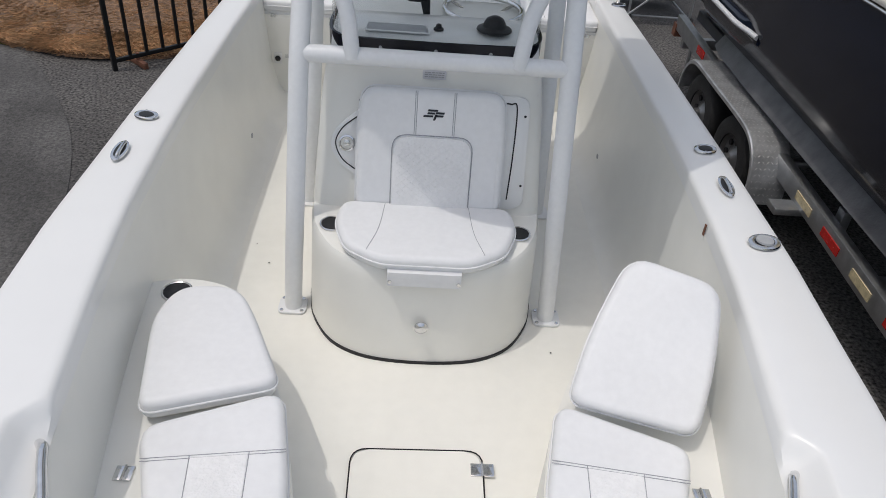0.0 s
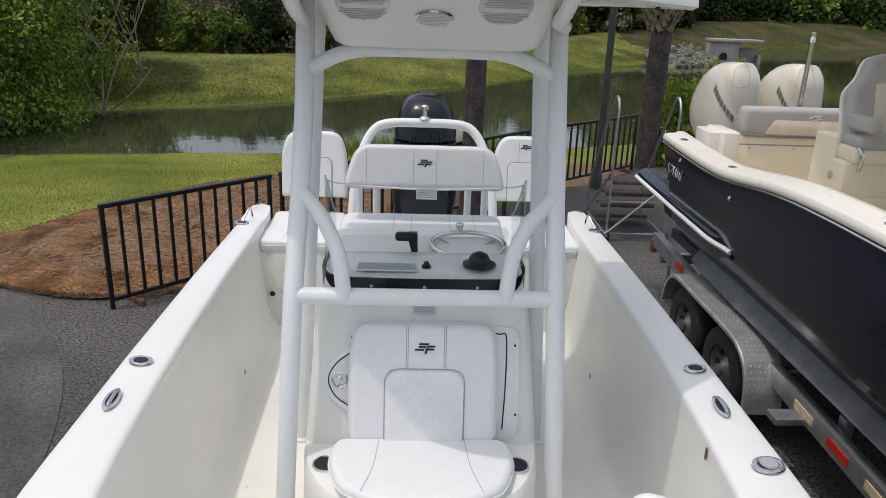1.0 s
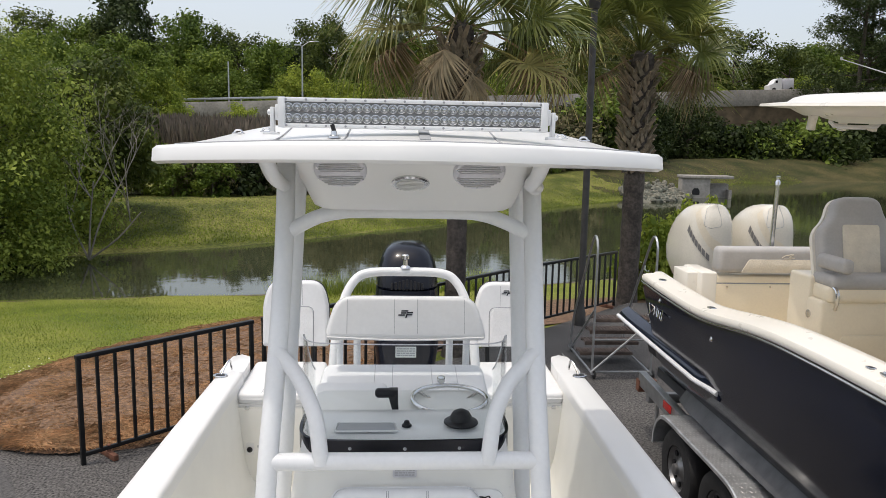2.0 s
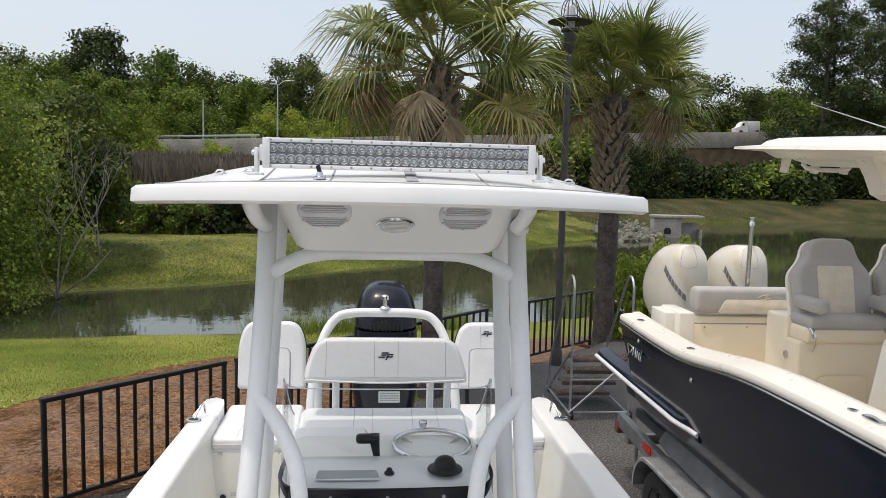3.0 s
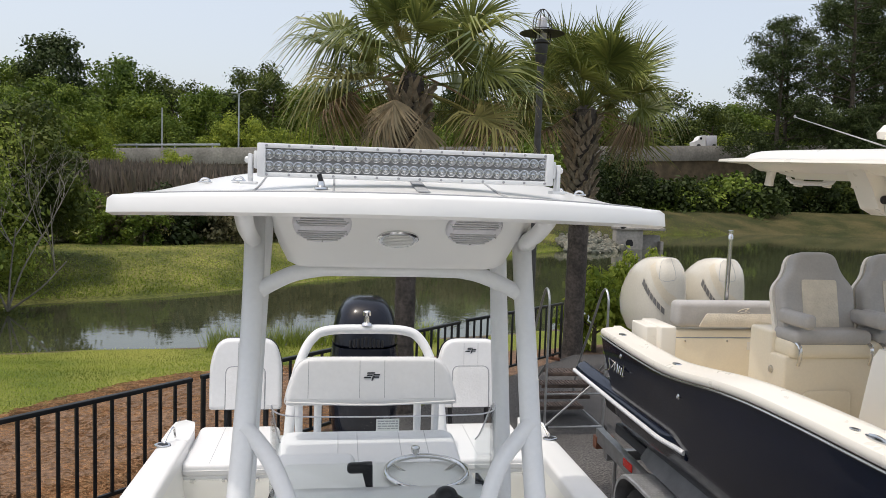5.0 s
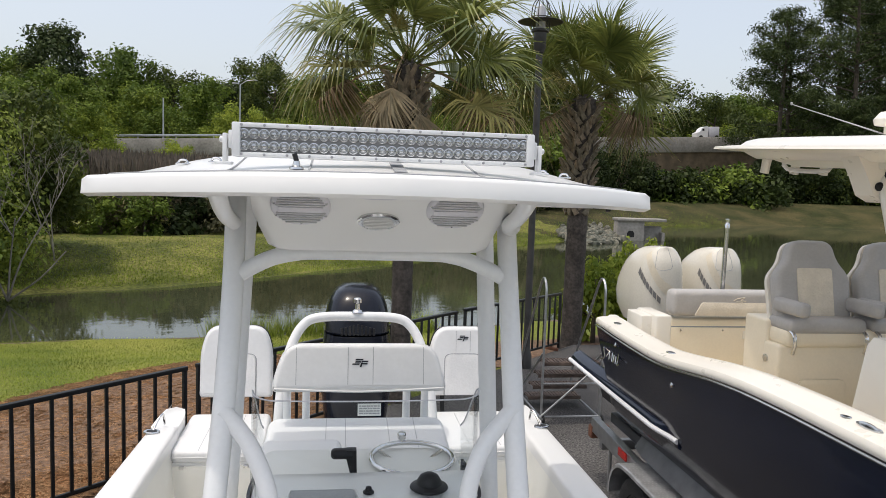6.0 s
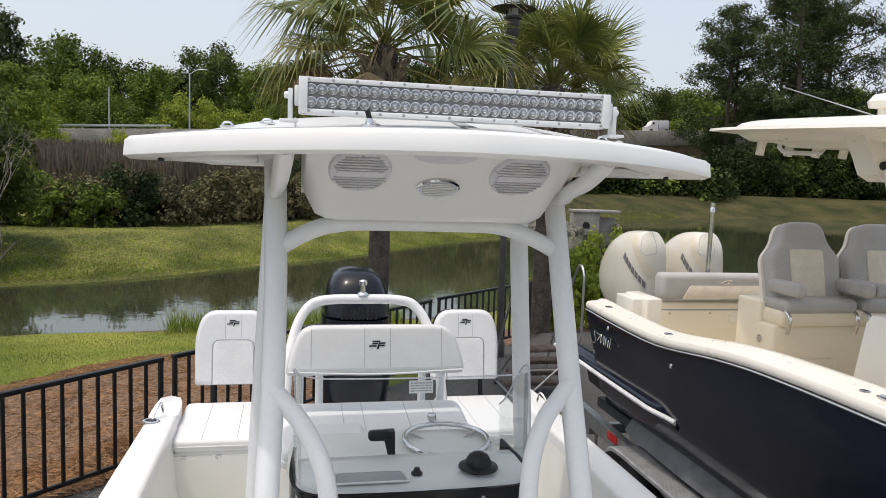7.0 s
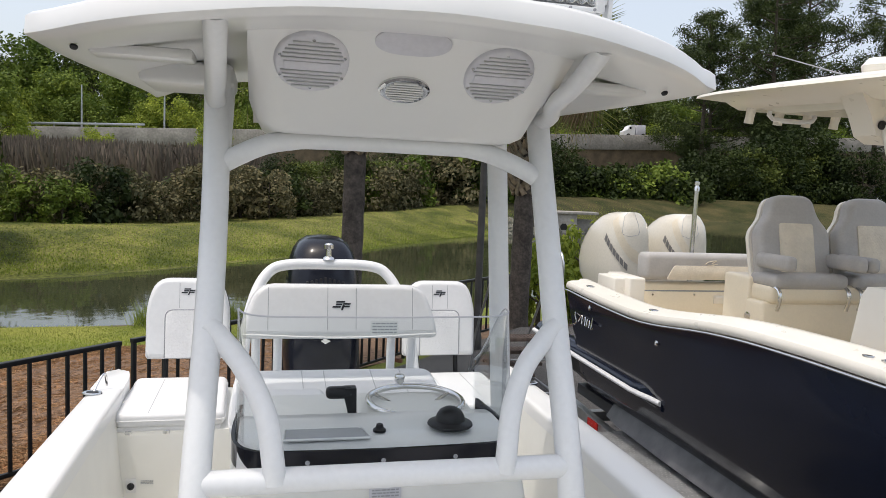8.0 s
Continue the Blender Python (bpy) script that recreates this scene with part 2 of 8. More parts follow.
def smooth_path(pts, res=6):
    """A Catmull-Rom curve through the points."""
    p = [Vector(q) for q in pts]
    if len(p) < 3:
        return p
    out = []
    ext = [2 * p[0] - p[1]] + p + [2 * p[-1] - p[-2]]
    for i in range(1, len(ext) - 2):
        a, b, c, d = ext[i - 1:i + 3]
        for s in range(res):
            t = s / res
            out.append(0.5 * (2 * b + (c - a) * t + (2 * a - 5 * b + 4 * c - d) * t * t + (3 * b - a - 3 * c + d) * t ** 3))
    return out + [p[-1]]


def tube(bm, pts, r, n=10, res=6, curve=True, closed=False, flat=1.0):
    """A round bar along a path; r is one radius or one for each end."""
    path = smooth_path(pts, res) if curve and not closed else [Vector(q) for q in pts]
    count = len(path)
    rings, up = [], None
    for i, c in enumerate(path):
        if closed:
            d = (path[(i + 1) % count] - path[i - 1]).normalized()
        else:
            d = (path[min(i + 1, count - 1)] - path[max(i - 1, 0)]).normalized()
        if up is None:
            up = d.orthogonal().normalized()
        up = (up - d * up.dot(d)).normalized()
        side = d.cross(up)
        f = i / max(1, count - 1)
        rad = r if not isinstance(r, tuple) else r[0] + (r[1] - r[0]) * f
        rings.append([bm.verts.new(c + (up * math.cos(a) + side * math.sin(a) * flat) * rad) for a in (2 * math.pi * j / n for j in range(n))])
    span = count if closed else count - 1
    for i in range(span):
        a, b = rings[i], rings[(i + 1) % count]
        for j in range(n):
            bm.faces.new((a[j], a[(j + 1) % n], b[(j + 1) % n], b[j]))
    if not closed:
        bm.faces.new(rings[0][::-1])
        bm.faces.new(rings[-1])
    return bm


def loft(bm, rings, closed=True, caps=True):
    vs = [[bm.verts.new(p) for p in r] for r in rings]
    n = len(vs[0])
    for a, b in zip(vs, vs[1:]):
        for j in range(n if closed else n - 1):
            bm.faces.new((a[j], a[(j + 1) % n], b[(j + 1) % n], b[j]))
    if caps and closed:
        bm.faces.new(vs[0][::-1])
        bm.faces.new(vs[-1])
    return bm


def lathe(bm, profile, n=16, m=None):
    """Turns (radius, height) round the z axis, then lays it by m."""
    m = m or Matrix()
    rings = [[bm.verts.new(m @ Vector((r * math.cos(2 * math.pi * i / n), r * math.sin(2 * math.pi * i / n), z))) for i in range(n)] for r, z in profile]
    for a, b in zip(rings, rings[1:]):
        for j in range(n):
            bm.faces.new((a[j], a[(j + 1) % n], b[(j + 1) % n], b[j]))
    bm.faces.new(rings[0][::-1])
    bm.faces.new(rings[-1])
    return bm


def round_poly(pts, r, n=5):
    """A polygon with its corners rounded; r is one radius or one a corner."""
    out, count = [], len(pts)
    for i in range(count):
        a, b, c = (Vector(pts[(i + d) % count]).to_2d() for d in (-1, 0, 1))
        rad = r[i] if isinstance(r, (list, tuple)) else r
        u, v = (a - b), (c - b)
        rad = min(rad, u.length * 0.49, v.length * 0.49)
        p, q = b + u.normalized() * rad, b + v.normalized() * rad
        for k in range(n + 1):
            t = k / n
            out.append((1 - t) ** 2 * p + 2 * t * (1 - t) * b + t * t * q)
    return out


def prism(bm, outline, z0, z1, bevel=0.0, segs=2, m=None, both=True):
    """An outline in x and y raised from z0 to z1, its rims rounded, then laid by m."""
    tmp = bmesh.new()
    lo = [tmp.verts.new((p[0], p[1], z0)) for p in outline]
    hi = [tmp.verts.new((p[0], p[1], z1)) for p in outline]
    n = len(outline)
    for j in range(n):
        tmp.faces.new((lo[j], lo[(j + 1) % n], hi[(j + 1) % n], hi[j]))
    tmp.faces.new(lo[::-1])
    tmp.faces.new(hi)
    if bevel:
        tops = set(hi) | (set(lo) if both else set())
        edges = [e for e in tmp.edges if e.verts[0] in tops and e.verts[1] in tops and abs(e.verts[0].co.z - e.verts[1].co.z) < 1e-6]
        bmesh.ops.bevel(tmp, geom=edges, offset=bevel, segments=segs, affect="EDGES", profile=0.5, clamp_overlap=True)
    if m is not None:
        bmesh.ops.transform(tmp, matrix=m, verts=tmp.verts)
    return merge(bm, tmp)


def even_loop(pts, n):
    """A closed outline set out anew in n even steps."""
    p = [Vector(q).to_2d() for q in pts]
    p.append(p[0])
    run = [0.0]
    for a, b in zip(p, p[1:]):
        run.append(run[-1] + (b - a).length)
    out, j = [], 0
    for i in range(n):
        d = run[-1] * i / n
        while run[j + 1] < d:
            j += 1
        out.append(p[j].lerp(p[j + 1], (d - run[j]) / max(1e-9, run[j + 1] - run[j])))
    return out


def pad_shape(bm, outline, thick, r, m, n=112):
    """A soft pad: even outline, full rounded rims above and below, a flat upper face."""
    p = even_loop(outline, n)
    p = [(p[i - 1] + p[i] * 2 + p[(i + 1) % n]) / 4 for i in range(n)]
    area = sum(p[i].x * p[(i + 1) % n].y - p[(i + 1) % n].x * p[i].y for i in range(n))
    sg = 1 if area > 0 else -1
    inn = []
    for i in range(n):
        d = (p[(i + 1) % n] - p[i - 1]).normalized()
        inn.append(Vector((-d.y, d.x)) * sg)
    r = min(r, thick * 0.49)
    prof = [(r, 0.0)] + [(o, h) for o, h in ((r * (1 - math.sin(a)), r * (1 - math.cos(a))) for a in (math.pi / 2 * k / 5 for k in range(1, 6)))]
    prof += [(o, thick - r + r * math.sin(a)) for a in (math.pi / 2 * k / 7 for k in range(1, 8)) for o in (r * (1 - math.cos(a)),)]
    rings = [[m @ Vector((p[i].x + inn[i].x * o, p[i].y + inn[i].y * o, h)) for i in range(n)] for o, h in prof]
    return loft(bm, rings)


def merge(bm, tmp):
    me = bpy.data.meshes.new("tmp")
    tmp.to_mesh(me)
    tmp.free()
    bm.from_mesh(me)
    bpy.data.meshes.remove(me)
    return bm


def rbox(bm, c, s, r=0.01, segs=2, m=None):
    """A box of centre c and size s with rounded edges."""
    tmp = bmesh.new()
    bmesh.ops.create_cube(tmp, size=1.0)
    bmesh.ops.scale(tmp, vec=s, verts=tmp.verts)
    if r:
        bmesh.ops.bevel(tmp, geom=list(tmp.edges), offset=min(r, min(s) * 0.45), segments=segs, affect="EDGES", profile=0.5, clamp_overlap=True)
    bmesh.ops.translate(tmp, vec=c, verts=tmp.verts)
    if m is not None:
        bmesh.ops.transform(tmp, matrix=m, verts=tmp.verts)
    return merge(bm, tmp)


def B():
    return bmesh.new()


def basis(o, x, y):
    """The pose whose x and y axes point along x and (about) y, at o."""
    x = Vector(x).normalized()
    z = x.cross(Vector(y)).normalized()
    y = z.cross(x)
    return Matrix.Translation(o) @ Matrix((x, y, z)).transposed().to_4x4()


def emblem(m, size, parent, material=LOGO, name="emblem"):
    """An abstract two-stroke mark, drawn as plain slanted bars."""
    bm = B()
    s = size / 10
    for x, y, w, h in ((-1.6, 2.0, 5.2, 1.0), (-1.9, 0.45, 3.9, 1.0), (-2.9, -1.1, 5.0, 1.0), (2.7, 0.75, 4.6, 1.0), (2.9, -0.85, 4.2, 1.0), (1.0, -1.6, 1.2, 3.2)):
        sh = 0.35
        q = [(x - w / 2 + sh * (y - h / 2), y - h / 2), (x + w / 2 + sh * (y - h / 2), y - h / 2), (x + w / 2 + sh * (y + h / 2), y + h / 2), (x - w / 2 + sh * (y + h / 2), y + h / 2)]
        prism(bm, [(a * s, b * s) for a, b in q], 0, 0.002, 0, m=m)
    return part(name, bm, material, parent, "black abstract mark of slanted bars")


def bars(m, w, h, rows, parent, material=LOGO, seed=1, name="print"):
    """Lines of writing too small to read, as plain bars."""
    rnd, bm = random.Random(seed), B()
    for i in range(rows):
        y = h / 2 - h * (i + 0.5) / rows
        x = -w / 2
        while x < w / 2 - 0.06 * w:
            l = min(w * rnd.uniform(0.08, 0.22), w / 2 - x)
            prism(bm, [(x, y - h / rows * 0.24), (x + l, y - h / rows * 0.24), (x + l, y + h / rows * 0.24), (x, y + h / rows * 0.24)], 0, 0.001, 0, m=m)
            x += l + 0.03 * w
    return part(name, bm, material, parent)

# ---- ground, pond and paving ----
GZ = -0.95
WZ = -1.75
NEAR_X, NEAR_Y = (-60, -14, -10, -6, -3, 0, 4, 10, 20, 40, 70), (16, 17.5, 18.8, 19.6, 20.0, 20.4, 21.5, 24, 27, 28, 30)
FAR_X, FAR_Y = (-60, -20, -14, -10, -7, -4, -1, 2, 5, 9, 13, 18, 22, 27, 32, 40, 50, 70), (22, 23, 24.8, 26.8, 28.0, 30.0, 32.8, 35.2, 38.4, 42.8, 46.6, 49.6, 52.8, 60, 66, 69, 71, 66)


def smooth01(t):
    t = min(1.0, max(0.0, t))
    return t * t * (3 - 2 * t)


def ground_z(x, y):
    a, b = interp(x, NEAR_X, NEAR_Y), interp(x, FAR_X, FAR_Y)
    top = interp(x, (-60, -2, 8, 20, 33, 45, 70), (-0.78, -0.72, -0.36, 0.3, 0.75, 1.1, 1.1))
    wob = 0.06 * noise.noise(Vector((x * 0.35, y * 0.35, 0)))
    if y < a:
        return GZ - 0.012 - (0.75 * smooth01((y - 11.5) / (a - 11.5)) + wob * smooth01((y - 13) / 4) if y > 11.5 else 0.0)
    if y < b:
        d = min(y - a, b - y)
        return WZ - 0.04 - 0.6 * smooth01(d / 2.5) + wob * 0.3
    w = interp(x, (-60, 0, 20, 70), (7.0, 8.0, 13, 16))
    return WZ - 0.04 + (top - WZ) * smooth01((y - b + 0.2) / w) + 0.10 * smooth01((y - b) * 3) + wob * 1.3


gx = np.concatenate(([-2500, -600, -200, -90], np.arange(-60, -18, 3.0), np.arange(-18, 26, 0.5), np.arange(26, 72, 1.5), [90, 200, 600, 2500]))
gy = np.concatenate(([-2500, -300, -60, -20], np.arange(-10, 10, 2.0), np.arange(10, 84, 0.5), np.arange(84, 112, 4.0), [160, 400, 1200, 4000]))
gverts = [(float(x), float(y), ground_z(float(np.clip(x, -60, 70)), float(y))) for y in gy for x in gx]
nx = len(gx)
gfaces = [(j * nx + i, j * nx + i + 1, (j + 1) * nx + i + 1, (j + 1) * nx + i) for j in range(len(gy) - 1) for i in range(nx - 1)]
ground = tagged(raw("ground", gverts, gfaces, GRASS, smooth=True), "green lawn sloping down to a pond with a mown far bank", "ground", kind="structure")
ground.data.materials.append(BANKG)
ground.data.materials.append(MUD)
ground.data.materials.append(DRYG)
for p in ground.data.polygons:
    c = p.center
    b = interp(c.x, FAR_X, FAR_Y)
    if c.y > b - 0.55 + 0.3 * noise.noise(Vector((c.x, c.y, 3))):
        p.material_index = 3 if c.x > 15 + 3 * noise.noise(Vector((c.x * 0.4, c.y * 0.4, 8))) else 1
    elif c.y > interp(c.x, NEAR_X, NEAR_Y) - 0.2:
        p.material_index = 2

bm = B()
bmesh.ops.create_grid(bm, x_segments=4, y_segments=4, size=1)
# water sheet tilted 0.75 degrees so that its reflection shows more sky
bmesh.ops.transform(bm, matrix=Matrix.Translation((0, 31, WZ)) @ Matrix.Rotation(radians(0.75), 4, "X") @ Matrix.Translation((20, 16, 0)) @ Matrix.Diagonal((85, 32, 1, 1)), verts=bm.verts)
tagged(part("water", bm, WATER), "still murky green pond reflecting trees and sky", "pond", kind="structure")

# asphalt yard: one slab with a real edge, a mulch bed behind it, a darker sealed lane at the side
bm = B()
prism(bm, [(-60, -40), (60, -40), (60, 17), (4.6, 15.6), (-1.2, 9.9), (-2.2, 9.0), (-2.7, 8.62), (-3.4, 8.45), (-4.4, 8.7), (-8, 10.2), (-60, 14)], GZ - 0.25, GZ, 0.02, 2)
tagged(part("pavement", bm, ASPHALT), "worn grey asphalt yard with cracks", "pavement", kind="structure")
bm = B()
lane = smooth_path([(-2.4, -10, 0), (-2.35, 2, 0), (-2.45, 5.0, 0), (-2.8, 6.5, 0), (-3.45, 7.7, 0), (-4.1, 8.5, 0), (-5.2, 9.0, 0)], 5)
prism(bm, [(p.x, p.y) for p in lane] + [(-8, 10.1), (-40, 12), (-40, -10)], GZ + 0.002, GZ + 0.008, 0)
tagged(part("road", bm, TAR), "dark sealed asphalt lane with a ragged edge", "road", kind="structure")
rnd = random.Random(5)
for k, (sx, sy, ang, ln) in enumerate(((-2.9, 8.1, -70, 1.3), (-2.3, 7.4, -60, 1.5), (-3.3, 7.95, -50, 1.0))):
    bm = B()
    x, y, a = sx, sy, radians(ang)
    pts = []
    for s in range(18):
        pts.append((x, y))
        a += rnd.uniform(-0.5, 0.5)
        a += (radians(ang) - a) * 0.3
        x, y = x + ln / 18 * math.cos(a), y + ln / 18 * math.sin(a)
    w = [0.004 + 0.005 * rnd.random() for _ in pts]
    out = [(p[0] + q, p[1]) for p, q in zip(pts, w)] + [(p[0] - q, p[1]) for p, q in reversed(list(zip(pts, w)))]
    prism(bm, out, GZ + 0.001, GZ + 0.004, 0)
    tagged(part("pavement_crack", bm, TAR), "dark crack in the worn asphalt", "crack", kind="structure")

# pine straw bed: an uneven raised sheet between the yard, the fence and the lawn
LAWN = smooth_path([(-14, 12.0, 0), (-9, 10.6, 0), (-6.6, 10.2, 0), (-5.3, 10.35, 0), (-4.85, 10.95, 0), (-4.45, 11.9, 0), (-3.8, 13.2, 0), (-2.9, 15.0, 0), (-1.0, 16.4, 0), (2, 17.6, 0), (6, 19, 0), (16, 21.5, 0)], 6)
YARD = smooth_path([(-14, 11.0, 0), (-8, 9.9, 0), (-4.6, 8.75, 0), (-3.5, 8.42, 0), (-2.75, 8.56, 0), (-2.2, 8.95, 0), (-1.2, 9.85, 0), (4.4, 15.4, 0), (16, 17.2, 0)], 8)


def along(path, f):
    i = f * (len(path) - 1)
    k = min(int(i), len(path) - 2)
    return path[k].lerp(path[k + 1], i - k)


bv, bf, nu, nv = [], [], 160, 26
for i in range(nu + 1):
    a, b = along(YARD, i / nu), along(LAWN, i / nu)
    for j in range(nv + 1):
        p = a.lerp(b, j / nv)
        jit = 0.05 * noise.noise(Vector((i * 0.9, j * 0.7, 9)))
        edge = min(j, nv - j) / nv
        base = max(GZ - 0.005, ground_z(p.x, p.y)) if p.y < 12 else ground_z(p.x, p.y)
        bv.append((p.x + jit, p.y + jit, base + 0.02 + 0.06 * smooth01(edge * 5) + 0.035 * noise.noise(p * 2.3)))
for i in range(nu):
    for j in range(nv):
        k = i * (nv + 1) + j
        bf.append((k, k + nv + 1, k + nv + 2, k + 1))
bed = tagged(raw("mulch_bed", bv, bf, STRAW, smooth=True), "reddish brown pine straw mulch bed", "mulch", kind="structure")


def strands(name, count, spot, length, width, material, label, category, up=0.15, seed=2):
    """Many thin strips scattered by spot(rng); one object of stuff."""
    rng = np.random.default_rng(seed)
    vs, fs = [], []
    for i in range(count):
        x, y, z = spot(rng)
        a, l = rng.uniform(0, 2 * math.pi), length * rng.uniform(0.5, 1.4)
        d = Vector((math.cos(a), math.sin(a), rng.uniform(0.0, up))) * l
        s = Vector((-math.sin(a), math.cos(a), rng.uniform(-0.5, 0.5))) * width
        o = Vector((x, y, z))
        k = len(vs)
        vs += [o - s, o + s, o + d * 0.6 + s * 0.6, o + d - Vector((0, 0, 0.15 * l))]
        fs.append((k, k + 1, k + 2, k + 3))
    return tagged(raw(name, vs, fs, material), label, category, kind="stuff")


def straw_spot(rng):
    f, g = rng.uniform(0.07, 0.78), rng.uniform(0, 1)
    p = along(YARD, f).lerp(along(LAWN, f), g)
    base = max(GZ - 0.005, ground_z(p.x, p.y)) if p.y < 12 else ground_z(p.x, p.y)
    return p.x, p.y, base + 0.078 + 0.03 * noise.noise(p * 2.3)


strands("pine_straw_litter", 82000, straw_spot, 0.10, 0.0021, STRAND, "loose reddish pine needles strewn over the bed", "mulch", 0.12)


def clover_spot(rng):
    f = rng.uniform(0.18, 0.40)
    p = along(LAWN, f) + Vector((rng.uniform(-0.3, 0.1), abs(rng.normal(0.15, 0.35)), 0))
    return p.x, p.y, ground_z(p.x, p.y) + 0.03


strands("clover_flowers", 90, clover_spot, 0.022, 0.008, POWDER, "tiny white clover flowers at the lawn's edge", "flowers", 0.1, 6)


def lawn_spot(rng):
    while True:
        x, y = rng.uniform(-16, 3), rng.uniform(9.5, 19.6)
        f = along(LAWN, min(1, max(0, (x + 14) / 30)))
        q = min(LAWN, key=lambda p: (p.x - x) ** 2 + (p.y - y) ** 2)
        if y > q.y - 0.1 and x < 2 and (y > q.y or x < q.x):
            return x, y, ground_z(x, y)


def tufts(name, count, spot, height, width, material, label, category, seed=4):
    rng = np.random.default_rng(seed)
    vs, fs = [], []
    for i in range(count):
        o = Vector(spot(rng))
        a = rng.uniform(0, 2 * math.pi)
        h = height * rng.uniform(0.5, 1.3)
        s = Vector((math.cos(a), math.sin(a), 0)) * width
        lean = Vector((rng.uniform(-1, 1), rng.uniform(-1, 1), 0)) * h * 0.5
        k = len(vs)
        vs += [o - s, o + s, o + lean + Vector((0, 0, h))]
        fs.append((k, k + 1, k + 2))
    return tagged(raw(name, vs, fs, material), label, category, kind="stuff")


tufts("lawn_blades", 60000, lawn_spot, 0.032, 0.006, BLADE, "short green grass blades on the lawn", "grass")


def shore_spot(rng):
    x = rng.uniform(-14, 40)
    y = interp(x, FAR_X, FAR_Y) + abs(rng.normal(0, 3.2)) + 0.2
    return x, y, ground_z(x, y)


tufts("bank_blades", 46000, shore_spot, 0.075, 0.02, BLADE, "rough grass along the far bank of the pond", "grass", 7)


def weed_spot(rng):
    x = rng.uniform(-3.2, 2.5)
    y = interp(x, NEAR_X, NEAR_Y) - abs(rng.normal(0, 0.35))
    return x, y, ground_z(x, y)


tufts("waterside_weeds", 2600, weed_spot, 0.5, 0.009, BLADE, "tall green weeds at the water's edge", "weeds", 8)

# ---- the white bay boat ----
OUT_Y, OUT_X = (-0.6, -0.3, 0.2, 0.7, 1.3, 1.9, 2.5, 3.2, 4.0, 5.0, 6.3, 6.62), (0.03, 0.28, 0.52, 0.72, 0.92, 1.06, 1.15, 1.205, 1.22, 1.22, 1.205, 1.20)
IN_Y, IN_X = (-0.3, 0.2, 0.7, 1.3, 1.9, 2.5, 3.2, 4.0, 5.0, 6.3), (0.08, 0.28, 0.46, 0.64, 0.77, 0.885, 0.995, 1.04, 1.055, 1.06)
SH_Y, SH_Z = (-0.6, 0.7, 1.9, 2.6, 3.4, 4.2, 6.6), (0.98, 0.86, 0.78, 0.735, 0.712, 0.705, 0.688)


def soft(y, ys, xs):
    return sum(interp(y + d, ys, xs) for d in (-0.3, -0.15, 0, 0.15, 0.3)) / 5


boat = thing("bay_boat", (0, 3, -0.9), "white fibreglass bay boat with open cockpit on the asphalt yard", "boat")
STN = [-0.6 + 7.2 * i / 48 for i in range(49)]
bm = B()
rings = []
for y in STN:
    w, z = interp(y, OUT_Y, OUT_X), soft(y, SH_Y, SH_Z)
    r = [(w, z - 0.03), (w + 0.012, z - 0.06), (w + 0.012, z - 0.10), (w - 0.01, z - 0.12), (w * 0.985, 0.35), (w * 0.95, 0.0), (w * 0.86, -0.33), (w * 0.82, -0.36), (w * 0.4, -0.52), (0, -0.62)]
    k = smooth01((y + 0.6) / 2.2)
    r = [(x, y, zz if zz > 0.3 else 0.3 + (zz - 0.3) * (0.25 + 0.75 * k)) for x, zz in r]
    rings.append(r + [(-x, yy, zz) for x, yy, zz in r[-2::-1]])
loft(bm, rings, closed=False)
part("hull", bm, GEL, boat, "white gelcoat hull")

CS = STN[2:]
for side in (-1, 1):
    bm = B()
    rings = []
    for y in sorted(CS + [2.33 + 0.015 * i for i in range(10)]):
        if y > 6.12:
            continue
        w, v, z = interp(y, OUT_Y, OUT_X), max(0.02, soft(y, IN_Y, IN_X)), soft(y, SH_Y, SH_Z)
        v = min(v, w - 0.05)
        # recess for the bow grab rail, cut into the inner edge
        q = smooth01((2.45 - y) / 0.09)
        prof = [(v - 0.016, z - 0.075), (v - 0.0155 + 0.010 * q, z - 0.022 - 0.044 * q), (v - 0.013 + 0.028 * q, z - 0.010 - 0.048 * q), (v - 0.006 + 0.045 * q, z - 0.002 - 0.034 * q), (v + 0.004 + 0.054 * q, z + 0.0015 - 0.009 * q), (v + 0.010 + 0.057 * q, z + 0.0025 - 0.002 * q), (v + 0.014 + 0.060 * q, z + 0.003), (v + 0.022 + 0.060 * q, z + 0.0033), (v + 0.07 + 0.03 * q, z + 0.004), (w - 0.03, z + 0.002), (w - 0.006, z - 0.008), (w + 0.006, z - 0.03), (w + 0.008, z - 0.062)]
        rings.append([(side * x, y, zz) for x, zz in prof])
    loft(bm, rings, closed=False)
    part("gunwale", bm, GEL, boat, "smooth white gunwale cap")
    bm = B()
    rings = []
    for y in CS:
        if y > 6.34:
            continue
        v, z = max(0.02, soft(y, IN_Y, IN_X)), soft(y, SH_Y, SH_Z)
        prof = [(v - 0.016, z - 0.07), (v - 0.019, z - 0.12), (v - 0.027, z - 0.18), (v - 0.040, 0.36), (v - 0.06, 0.20), (v - 0.085, 0.09), (v - 0.12, 0.03), (v - 0.17, 0.004), (v - 0.22, -0.004)]
        rings.append([(side * max(0.0, x), y, zz) for x, zz in prof])
    loft(bm, rings, closed=False)
    part("cockpit_liner", bm, LINER, boat, "off-white moulded inner side")

